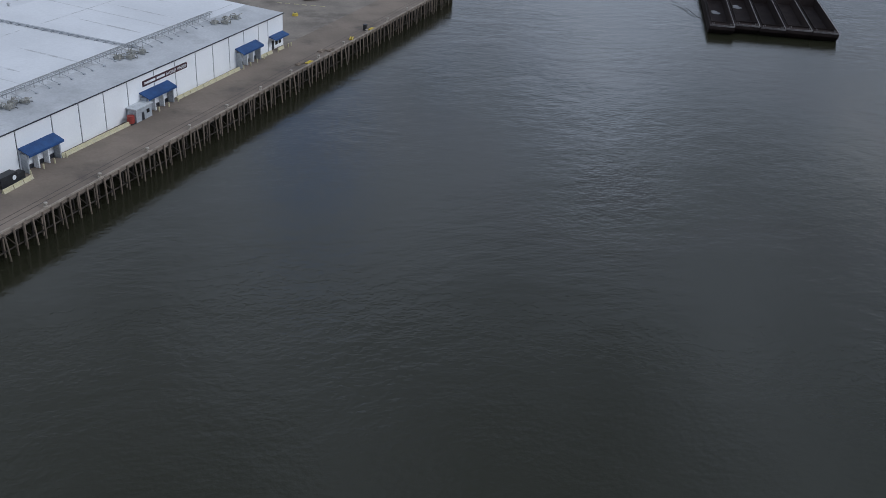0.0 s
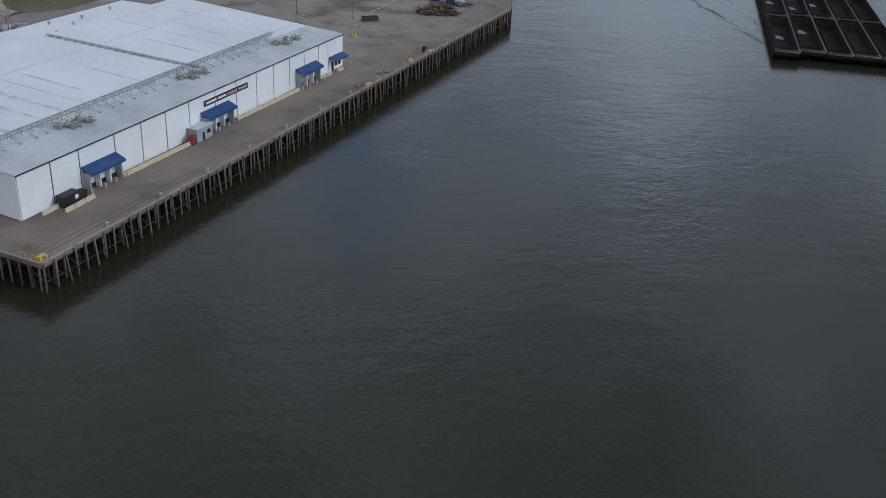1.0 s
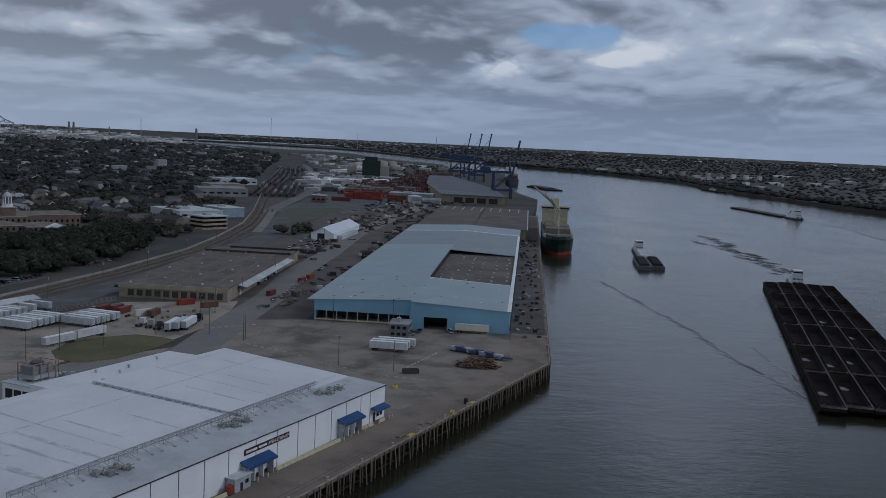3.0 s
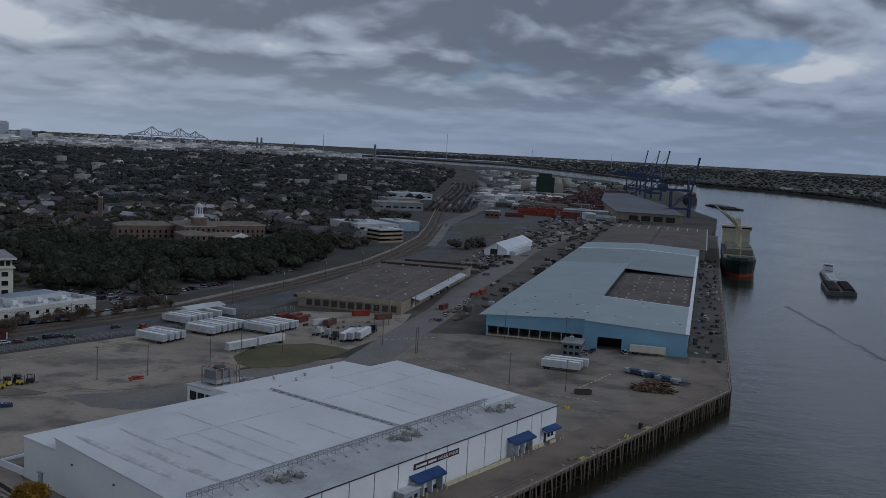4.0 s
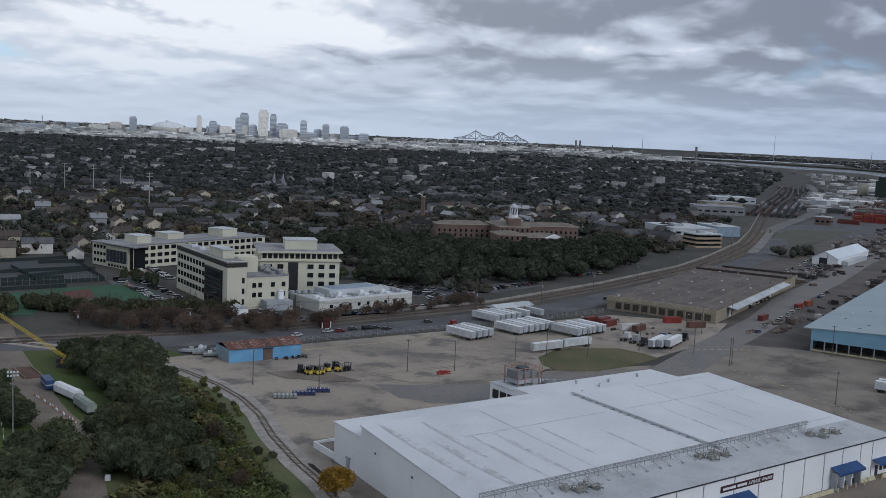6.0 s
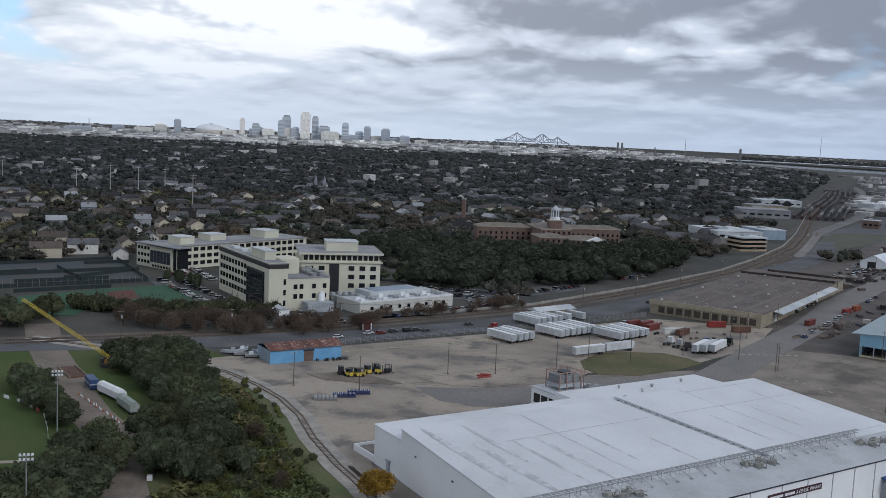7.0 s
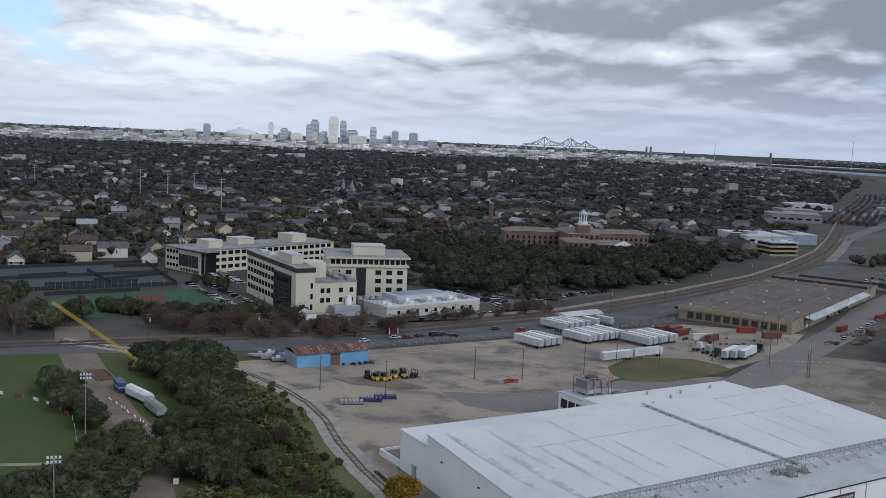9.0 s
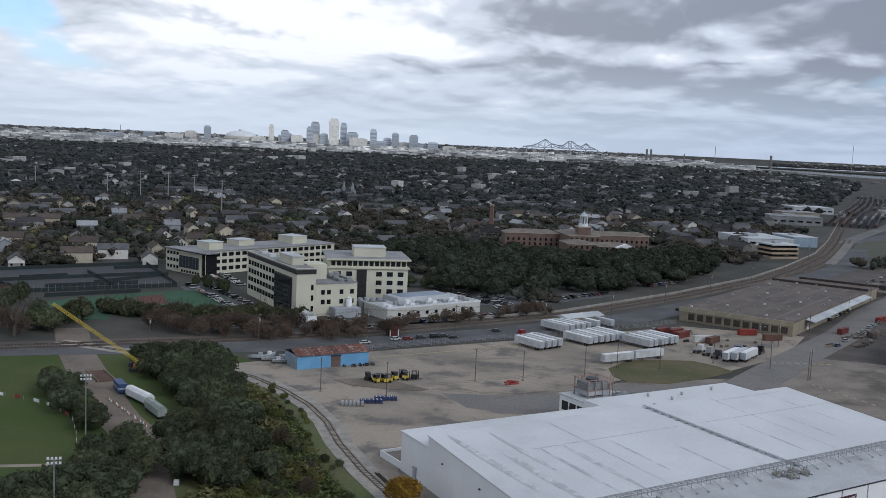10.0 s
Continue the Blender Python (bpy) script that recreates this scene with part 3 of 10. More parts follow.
def build_deck():
    w = thing("wharf", "long timber-piled wharf with a worn concrete deck", "wharf", kind="structure")
    top = [A_(-12.6, QUAY_A), BEND, B_(QUAY_B, 740), B_(93, 740), B_(93, -10), A_(236, -1.5), A_(134, -0.6), A_(-12.3, 26)]
    part("deck", Shape().prism(top, -0.75, 0.12), DECK, w, "brown-grey concrete deck")
    sh = Shape()
    for F, a, b in ((FA, (-12.6, QUAY_A), (239, QUAY_A)), (FB, (QUAY_B, -60), (QUAY_B, 740)), (FA, (-12.5, QUAY_A), (-12.3, 26))):
        p, q = F @ Vector((*a, 0.12)), F @ Vector((*b, 0.12))
        n = int((q - p).length / 6)
        for i in range(n):
            s, e = p.lerp(q, (i + 0.01) / n), p.lerp(q, (i + 0.99) / n)
            sh.bar(s + Vector((0, 0, 0.17)), e + Vector((0, 0, 0.17)), 0.26)
    part("bull_rail", sh, surf("pale_weathered_rail", (0.34, 0.29, 0.235), (0.24, 0.20, 0.165), 0.4, 3, 0.9, 0.2), w, "pale timber edge rail")
    # timber piles: straight ones, each pair with a raking neighbour, and a darker row behind
    rnd = random.Random(5)
    straight = Shape().cyl(0, 0, -8.5, 0.05, 0.19, 0.23, 7).mesh("pile", TIMBER, True)
    raker = Shape().cyl(0, -0.9, -8.5, -0.1, 0.18, 0.2, 7, True, 0, 0.9).mesh("raking_pile", TIMBER, True)
    dark = Shape().cyl(0, 0, -8.5, -0.3, 0.26, 0.26, 6).mesh("inner_pile", DARKTIMBER, True)

    def row(F, ax, a0, a1, fixed, step, inward, meshes, name):
        k = int((a1 - a0) / step)
        for i in range(k + 1):
            s = a0 + (a1 - a0) * i / k + rnd.uniform(-0.25, 0.25)
            off = rnd.uniform(-0.05, 0.2)
            x, y = (s, fixed + inward * off) if ax == 0 else (fixed + inward * off, s)
            me = meshes[i % len(meshes)]
            part(name, me, None, w, at=F @ pose(x, y, 0, rnd.uniform(-1.5, 1.5), rnd.uniform(-1.5, 1.5), rnd.uniform(-14, 14)))
    row(FA, 0, -12.3, 237, QUAY_A - 0.40, 2.75, 1, (straight, straight, raker), "pile")
    row(FA, 0, -11.0, 237, QUAY_A + 1.1, 5.5, 1, (straight,), "pile")
    row(FA, 0, -12.3, 237, QUAY_A + 3.2, 4.2, 1, (dark,), "inner_pile")
    row(FA, 1, QUAY_A + 1, 24, -12.3, 2.4, 1, (straight,), "pile")
    row(FA, 1, QUAY_A + 1, 24, -9.0, 3.2, 1, (dark,), "inner_pile")
    rest = Shape()
    for i in range(220):
        p = FB @ Vector((QUAY_B + 0.35, -56 + i * 3.6, 0))
        rest.cyl(p.x, p.y, -8.5, 0.1, 0.26, 0.26, 6)
    tagged(part("far_piles", rest, TIMBER, w), kind="stuff")
    br = Shape()
    for i in range(58):
        a, b = FA @ Vector((-12 + i * 4.3, QUAY_A + 0.3, 0)), FA @ Vector((-12 + (i + 1) * 4.3, QUAY_A + 0.3, 0))
        br.bar((a.x, a.y, -4.3), (b.x, b.y, -4.3), 0.16)
        br.bar((a.x, a.y, -0.95), (b.x, b.y, -0.95), 0.22)
        c = FA @ Vector((-12 + i * 4.3, QUAY_A + 5.5, 0))
        br.bar((a.x, a.y, -3.9), (c.x, c.y, -1.0), 0.14)
    part("brace", br, DARKTIMBER, w, "dark timber braces and cap beams")
    return w


build_deck()


def build_track(name, line, label, ties=True, gauge=1.5, z=0.16, bed=None):
    t = thing(name, label, "railway track", kind="structure")
    part("ballast", Shape().ribbon(line, 8.0 if bed is None else 3.4, -0.3, z), bed or BALLAST, t)
    for s in (-1, 1):
        off = []
        P = [Vector(p) for p in line]
        for i, p in enumerate(P):
            d = (P[min(i + 1, len(P) - 1)] - P[max(i - 1, 0)]).normalized()
            off.append((p.x - d.y * s * gauge / 2, p.y + d.x * s * gauge / 2))
        part("rail", Shape().ribbon(off, 0.22, z, z + 0.18), RAIL, t)
    if ties:
        sh = Shape()
        D = dense(line, 1.1)
        for i in range(len(D) - 1):
            d = Vector((D[i + 1][0] - D[i][0], D[i + 1][1] - D[i][1])).normalized()
            n = Vector((-d.y, d.x)) * 1.25
            sh.bar((D[i][0] - n.x, D[i][1] - n.y, z + 0.02), (D[i][0] + n.x, D[i][1] + n.y, z + 0.02), 0.13)
        tagged(part("sleeper", sh, TIMBER, t), kind="stuff")
    return t


def shifted(line, off):
    P, out = [Vector(p) for p in line], []
    for i, p in enumerate(P):
        d = (P[min(i + 1, len(P) - 1)] - P[max(i - 1, 0)]).normalized()
        out.append((p.x - d.y * off, p.y + d.x * off))
    return out


SPUR = dense([(-240, 338), (-200, 334), (-166, 326), (-148, 319), (-131, 307), (-117, 294), (-105, 279), (-94, 261), (-80, 242), (-69, 229), (-58, 214)], 8)
build_track("railway_spur", SPUR, "rusty railway spur curving along the gravel lot")
BROWNBED = surf("brown_track_bed", (0.12, 0.10, 0.085), (0.085, 0.072, 0.062), 0.2, 2, 0.95, 0.2, coords="World")
MAIN = dense([(-420, 210), (-330, 270), (-254, 322), (-222, 347), (-177, 380), (-142, 416), (-66, 508), (-14, 606), (35, 716), (63, 804), (96, 930), (120, 1068), (212, 1700), (330, 2400)], 20)
build_track("main_railway", MAIN, "first track of the river-front railway", bed=BROWNBED)
build_track("main_railway", shifted(MAIN, -5.4), "second track of the river-front railway", bed=BROWNBED)
for off, a, b in ((-10.8, 690, 1120), (-16.0, 760, 1120)):
    build_track("yard_lead_track", [p for p in shifted(MAIN, off) if a < p[1] < b], "rusty lead track into the freight yard", bed=BROWNBED)
setting("loading_platform", Shape().ribbon([(95, 845), (112, 930), (135, 1059)], 8, -0.3, 0.5), surf("pale_platform_concrete", (0.21, 0.197, 0.183), (0.165, 0.155, 0.145), 0.05, 1, 0.9, 0.1, coords="World"), "pale concrete loading platform beside the tracks", "platform")
setting("flood_wall", Shape().ribbon([p for p in shifted(MAIN, 4.2) if p[0] > -130 and p[1] > 400], 0.7, -0.3, 1.2), surf("pale_flood_wall_concrete", (0.33, 0.31, 0.28), (0.25, 0.235, 0.21), 0.1, 2, 0.85, 0.1, grain=0.08), "long low pale concrete flood wall along the railway", "wall")
setting("rail_corridor", Shape().ribbon(shifted(MAIN, -2.0), 17, -0.3, 0.08), surf("brown_trackside", (0.13, 0.105, 0.085), (0.085, 0.07, 0.058), 0.05, 1.3, 0.95, 0.2, coords="World"),
        "brown earth strip under the railway", "verge")
for s in (-14.6, -13.1):
    setting("quay_crane_rail", Shape().ribbon([A_(-11, s), A_(120, s), A_(238, s)], 0.22, 0.0, 0.135), RAIL, "flush dark rail in the wharf deck", "rail")


# ---- the white warehouse on the wharf ----
GREYWALL = surf("grey_painted_wall", (0.40, 0.42, 0.44), (0.32, 0.34, 0.36), 0.2, 2, 0.7, 0.05)
STREAK = surf("grimy_roof_streak", (0.44, 0.445, 0.455), (0.63, 0.64, 0.66), 0.3, 1.2, 0.7, 0.02, grain=0.05)
REDPAINT = surf("faded_red_paint", (0.30, 0.045, 0.035), (0.22, 0.04, 0.032), 0.4, 3, 0.6, 0.1)
SIGNRED = surf("dark_maroon_sign", (0.060, 0.022, 0.028), (0.045, 0.018, 0.024), 0.4, 3, 0.6, 0.02)
WHITEPAINT = surf("white_paint", (0.78, 0.79, 0.80), (0.70, 0.71, 0.72), 0.3, 3, 0.5, 0.03)
BLACKPLASTIC = surf("black_painted_steel", (0.018, 0.019, 0.022), (0.028, 0.028, 0.03), 0.4, 3, 0.5, 0.05)


def roof_z(y):
    return 10.4 + 3.1 * y / 63


def flat(sh, x0, x1, y0, y1, lift, thick=0.03):
    """A thin strip that lies on the sloping warehouse roof."""
    p = [(x0, y0, roof_z(y0) + lift), (x1, y0, roof_z(y0) + lift), (x1, y1, roof_z(y1) + lift), (x0, y1, roof_z(y1) + lift)]
    q = [(x, y, z + thick) for x, y, z in p]
    return sh.add(p + q, [(3, 2, 1, 0), (4, 5, 6, 7), (0, 1, 5, 4), (1, 2, 6, 5), (2, 3, 7, 6), (3, 0, 4, 7)])


def warehouse():
    w = thing("warehouse", "long white metal-clad warehouse with a flat membrane roof on the wharf", "warehouse", FA)
    foot = [(0.15, 0.15), (134.15, 0.15), (134.3, 62.8), (5.5, 64.2)]
    tops = [10.1, 10.1, 13.2, 13.2]
    n = 4
    core = Shape().add([(x, y, 0) for x, y in foot] + [(x, y, z) for (x, y), z in zip(foot, tops)],
                       [(3, 2, 1, 0), (4, 5, 6, 7)] + [(i, (i + 1) % n, n + (i + 1) % n, n + i) for i in range(n)])
    part("wall_backing", core, DARKTRIM, w, "dark joint lines between the panels")
    xs = [0, 9.4, 17.8, 29.2, 38.4, 47.4, 56.5, 67.5, 76.8, 86.3, 94.8, 103.2, 111.3, 119.6, 125.2, 134.3]
    for a, b in zip(xs, xs[1:]):
        part("wall_panel", Shape().box(a + 0.17, -0.02, 0.2, b - 0.17, 0.2, 10.05), WHITEWALL, w)
    # west and east ends follow the roof slope
    for x0, y0, x1, y1, s, k in ((0, 0, 5.5, 64.2, -1, 5), (134.3, 0, 134.5, 62.8, 1, 4)):
        for i in range(k):
            f0, f1 = i / k, (i + 1) / k
            ya, yb = y0 + (y1 - y0) * f0 + 0.02, y0 + (y1 - y0) * f1 - 0.02
            xa, xb = x0 + (x1 - x0) * f0, x0 + (x1 - x0) * f1
            t = 0.16 * s
            p = [(xa, ya, 0.2), (xb, yb, 0.2), (xb, yb, roof_z(yb) - 0.35), (xa, ya, roof_z(ya) - 0.35)]
            q = [(x + t, y, z) for x, y, z in p]
            part("wall_panel", Shape().add(p + q, [(0, 1, 2, 3), (7, 6, 5, 4), (0, 4, 5, 1), (1, 5, 6, 2), (2, 6, 7, 3), (3, 7, 4, 0)]), WHITEWALL, w)
    foot2 = [(-0.25, -0.25), (134.55, -0.25), (134.75, 63.1), (5.2, 64.6)]
    tz = [10.42, 10.42, 13.52, 13.52]
    rf = Shape().add([(x, y, z - 0.3) for (x, y), z in zip(foot2, tz)] + [(x, y, z) for (x, y), z in zip(foot2, tz)],
                     [(3, 2, 1, 0), (4, 5, 6, 7)] + [(i, (i + 1) % 4, 4 + (i + 1) % 4, 4 + i) for i in range(4)])
    part("roof", rf, WHITEROOF, w, "white membrane roof with grey streaks")
    fascia = Shape().box(-0.3, -0.36, 10.14, 134.6, -0.26, 10.44)
    part("fascia", fascia, DARKTRIM, w, "thin dark roof edge")
    srnd = random.Random(14)
    # membrane seams and grime
    for x0, x1, y0, y1 in ((24, 72, 46.8, 47.1), (80, 133, 46.6, 46.9), (100, 128, 60.0, 60.3), (9, 132, 16.8, 17.1), (40, 40.25, 18, 62), (100, 100.25, 18, 62)):
        part("roof_seam", flat(Shape(), x0, x1, y0, y1, 0.03), STREAK, w)
    for x0, x1, y0, y1 in ((14.6, 17.4, 18, 47.5), (25.5, 26.7, 18, 46.5), (32.0, 33.8, 18, 46.8), (8.5, 11.0, 26, 62), (46, 47.0, 24, 45), (108, 108.8, 22, 46), (90, 91.0, 20, 42), (60, 61.0, 18, 38), (121, 121.8, 30, 58), (20, 21.6, 34, 60)):
        # a tapering streak with ragged edges, in short lengths
        n = int((y1 - y0) / 1.2)
        mid, half = (x0 + x1) / 2, (x1 - x0) / 2
        edge = []
        for i in range(n + 1):
            f = i / n
            wd = half * (0.15 + 0.85 * math.sin(math.pi * min(1, f * 0.8 + 0.12))) * srnd.uniform(0.8, 1.05)
            edge.append((mid + srnd.uniform(-0.05, 0.05) * half - wd, mid + srnd.uniform(-0.05, 0.05) * half + wd, y0 + (y1 - y0) * f))
        sh = Shape()
        for (a0, b0, c0), (a1, b1, c1) in zip(edge, edge[1:]):
            sh.add([(a0, c0, roof_z(c0) + 0.05), (b0, c0, roof_z(c0) + 0.05), (b1, c1, roof_z(c1) + 0.05), (a1, c1, roof_z(c1) + 0.05)], [(0, 1, 2, 3)])
        part("roof_stain", sh, STREAK, w, "grey grime streak along the roof fall")
    part("front_membrane", flat(Shape(), -0.2, 134.5, -0.2, 13.4, 0.022), surf("weathered_grey_membrane", (0.50, 0.51, 0.525), (0.42, 0.43, 0.445), 0.08, 1.4, 0.7, 0.03, stain=(0.33, 0.335, 0.345), stain_scale=0.12, stain_amount=0.5, grain=0.08), w, "greyer weathered membrane strip")
    part("walkway_pad", flat(Shape(), 1.5, 116, 13.5, 15.6, 0.035), STREAK, w)
    # expansion joint with small feet across the roof
    ductx = lambda y: 78.2 - 3.7 * (y - 13) / 50
    p = [(ductx(y) + o, y, roof_z(y) + z) for z in (0.35, 0.6) for y, o in ((13, 0), (13, 0.7), (63, 0.7), (63, 0))]
    part("roof_duct", Shape().add(p, [(3, 2, 1, 0), (4, 5, 6, 7), (0, 1, 5, 4), (1, 2, 6, 5), (2, 3, 7, 6), (3, 0, 4, 7)]), GREYWALL, w, "grey duct across the roof")
    for i in range(18):
        y = 14.5 + i * 2.75
        part("duct_support", flat(Shape(), ductx(y) - 0.5, ductx(y) + 1.2, y, y + 0.35, 0.03, 0.3), GREYWALL, w)
    # pipe rack along the roof
    rack = Shape().bar((0, -0.6, 0), (0, -0.6, 1.5), 0.07).bar((0, 0.6, 0), (0, 0.6, 1.5), 0.07).bar((0, -0.7, 1.4), (0, 0.7, 1.4), 0.07).mesh("rack_post", STEEL)
    for i in range(38):
        x = 4 + i * 3.0
        y = 14.5
        z = roof_z(y)
        part("rack_post", rack, None, w, at=pose(x, y, z))
    for dy, dz, r in ((-0.5, 1.5, 0.09), (0.0, 1.55, 0.11), (0.5, 1.5, 0.08), (-0.25, 0.85, 0.07), (0.35, 0.7, 0.07)):
        for a, b, s in ((4, 56, 0), (56, 94, 0), (94, 117, 0)):
            y = 14.5 + s + dy
            part("roof_pipe", Shape().bar((a, y, roof_z(y) + dz), (b, y, roof_z(y) + dz), r, 6), STEEL, w)
    for i in range(26):
        x = 8 + i * 4.1 + (i % 3) * 0.4
        part("pipe_branch", Shape().bar((x, 13.7, roof_z(13.7) + 0.9), (x, 10.9, roof_z(10.9) + 0.35), 0.08, 5).box(x - 0.25, 10.4, roof_z(10), x + 0.25, 10.9, roof_z(10) + 0.4), GREYWALL, w)
    # low rear block and the bay with the tower
    rear = Shape().prism([(5.7, 64.4), (71, 64.0), (71, 77), (6.4, 79)], 0, 10.3)
    part("rear_wall", rear, WHITEWALL, w)
    part("rear_roof", Shape().prism([(5.4, 64.3), (71.2, 63.9), (71.2, 77.2), (6.1, 79.3)], 10.304, 10.5), WHITEROOF, w)
    part("rear_wall", Shape().prism([(71.2, 63.6), (131, 63.2), (129.8, 83), (71.2, 84)], 0, 10.3), WHITEWALL, w)
    part("rear_roof", Shape().prism([(71.25, 63.5), (131.2, 63.2), (130.0, 83.3), (71.25, 84.3)], 10.31, 10.52), WHITEROOF, w)
    part("bay_wall", Shape().box(72.5, 84.05, 0, 90, 97, 9.2), WHITEWALL, w)
    part("bay_roof", Shape().box(72.2, 84.35, 9.204, 90.3, 97.3, 9.4), PALEROOF, w)
    for i in range(3):
        part("bay_window", Shape().box(72.3, 85.6 + i * 3.6, 4.8, 72.47, 88.4 + i * 3.6, 7.6), GLASS, w)
    part("stair_door", Shape().box(5.62, 70.2, 0.2, 5.9, 71.6, 3.0, 0).box(5.5, 69.9, 3.0, 6.0, 71.9, 3.4), GREYWALL, w)
    for y in (14, 38, 56):
        part("wall_light", Shape().box(-0.25 + y * 0.0855, y, 8.6, 0.1 + y * 0.0855, y + 0.7, 9.0), DARKTRIM, w)
    for x, y in ((86, 70), (97, 74), (108, 69), (118, 78), (93, 80), (104, 77)):
        part("roof_vent", Shape().cyl(x, y, 10.5, 11.2, 0.35, 0.3, 8).cyl(x, y, 11.2, 11.5, 0.6, 0.45, 8), STEEL, w)
    # dock doors with blue awnings
    for x0, x1, doors in ((18.3, 28.9, 3), (61.2, 72.8, 3), (106.6, 117.6, 3)):
        d = part("dock_surround", Shape().box(x0, -1.9, 0.12, x0 + 0.35, -0.03, 4.6), GREYWALL, w)
        part("dock_surround", Shape().box(x1 - 0.35, -1.9, 0.12, x1, -0.03, 4.6), GREYWALL, w)
        step = (x1 - x0 - 0.7) / doors
        for i in range(doors):
            part("dock_door", Shape().box(x0 + 0.6 + i * step, -0.12, 1.2, x0 + 0.1 + (i + 1) * step, -0.03, 4.3), WHITEPAINT, d, "white roller door")
            part("dock_pier", Shape().box(x0 + 0.2 + i * step, -1.6, 0.12, x0 + 0.55 + i * step, -0.03, 4.4), WHITEPAINT, d)
        # dark panel under the doors, a recess's shade given by colour
        part("dock_recess", Shape().box(x0 + 0.36, -0.1, 0.12, x1 - 0.36, -0.025, 1.2), DARKTRIM, d)
        part("awning", Shape().extrude_x([(0, 5.9), (-2.9, 4.75), (-2.9, 4.2), (-2.8, 4.2), (-2.8, 4.65), (0, 5.6)], x0 - 0.3, x1 + 0.3), NAVY, w, "dark blue canvas awning")
    part("awning", Shape().extrude_x([(0, 4.9), (-2.4, 4.1), (-2.4, 3.7), (-2.3, 3.7), (-2.3, 4.0), (0, 4.6)], 125.6, 134.0), NAVY, w, "small dark blue awning over the office door")
    part("office_door", Shape().box(127.2, -0.12, 0.2, 128.5, -0.03, 3.0), DARKTRIM, w)
    for x in (129.4, 131.4):
        part("office_window", Shape().box(x, -0.1, 1.3, x + 1.4, -0.03, 2.7), GLASS, w)
    return w


def warehouse_sign():
    s = thing("wall_sign", "long maroon sign board with white letters on the warehouse wall", "sign", FA)
    part("board", Shape().box(62.5, -0.16, 6.95, 82.0, -0.03, 8.5), SIGNRED, s)
    x = 63.2
    for wd in (5.2, 4.1):           # the first two words stay plain bars
        part("lettering_bar", Shape().box(x, -0.2, 7.42, x + wd - 0.6, -0.165, 8.02), WHITEPAINT, s)
        x += wd
    for text in ("AVENUE", "WHARF"):
        c = bpy.data.curves.new("lettering", "FONT")
        c.body, c.size, c.extrude = text, 1.2, 0.02
        c.materials.append(WHITEPAINT)
        ob = new("lettering", c)
        ob.parent, ob.matrix_basis = s, pose(x, -0.185, 7.3, 90, 0, 0)
        x += 4.9 if text == "AVENUE" else 4.2


def condenser(x, y, rot):
    z = roof_z(y) - 0.05
    rnd = random.Random(int(x * 10))
    c = thing("roof_condenser", "dull grey evaporator set wrapped in tangled pipes", "machine", FA @ pose(x, y, z, 0, 0, rot), "roof condensers")
    casing = surf("dull_beige_casing", (0.34, 0.335, 0.30), (0.22, 0.215, 0.195), 0.5, 3, 0.7, 0.1)
    part("casing", Shape().box(-1.0, -0.5, 0.3, 0.7, 0.6, 1.1, 0.1), casing, c)
    part("receiver", Shape().bar((-1.1, 0.9, 0.7), (1.2, 0.8, 0.7), 0.32, 8), casing, c)
    for sx in (-1.1, 1.0):
        part("frame", Shape().box(sx, -1.0, 0, sx + 0.18, 1.0, 0.3), STEEL, c)
    for k in range(9):
        p = Vector((rnd.uniform(-1.3, 1.3), rnd.uniform(-1.1, 1.1), rnd.uniform(0.1, 0.8)))
        q = p + Vector((rnd.uniform(-0.3, 0.3), rnd.uniform(-0.3, 0.3), rnd.uniform(0.5, 1.2)))
        r = q + Vector((rnd.uniform(-1.5, 1.5), rnd.uniform(-0.8, 0.8), rnd.uniform(-0.2, 0.2)))
        part("pipe", Shape().bar(p, q, 0.11, 5).bar(q, r, 0.11, 5), casing if k % 3 else STEEL, c)
    return c


def roof_tower():
    t = thing("cooling_tower", "rusty steel-framed cooling tower with grey louvres on the warehouse roof", "tower", FA @ pose(76, 88, 9.4))
    rust = surf("rusty_pink_steel", (0.34, 0.22, 0.18), (0.26, 0.19, 0.17), 0.3, 3, 0.8, 0.1)
    part("basin", Shape().box(0, 0, 0.8, 8.5, 6.5, 2.2), GREYWALL, t)
    part("louvre_casing", Shape().box(0.5, 0.5, 2.2, 8.0, 6.0, 4.6), surf("dull_grey_louvre", (0.24, 0.245, 0.25), (0.17, 0.175, 0.18), 0.3, 4, 0.7, 0.2, stretch=(1, 1, 8)), t)
    part("fan_cowl", Shape().cyl(4.2, 3.2, 4.6, 5.4, 2.2, 2.0, 14), DARKTRIM, t)
    for x in (0, 2.8, 5.7, 8.5):
        for y in (0, 6.5):
            part("post", Shape().box(x - 0.15, y - 0.15, 0, x + 0.15, y + 0.15, 5.6), rust, t)
    for z in (2.2, 5.5):
        for y in (0, 6.5):
            part("girder", Shape().bar((0, y, z), (8.5, y, z), 0.15), rust, t)
        for x in (0, 8.5):
            part("girder", Shape().bar((x, 0, z), (x, 6.5, z), 0.15), rust, t)
    for x in (9.6, 10.6):
        part("pipe_column", Shape().bar((x, 1.0, 0), (x, 1.0, 6.4), 0.16, 6), rust, t)
    part("pump_skid", Shape().box(9.5, -2.5, 0, 15, 0, 0.9).box(10, -2.2, 0.9, 11.4, -0.6, 1.6).bar((9, -1, 1.2), (16, -3, 1.2), 0.2, 6), STEEL, t)


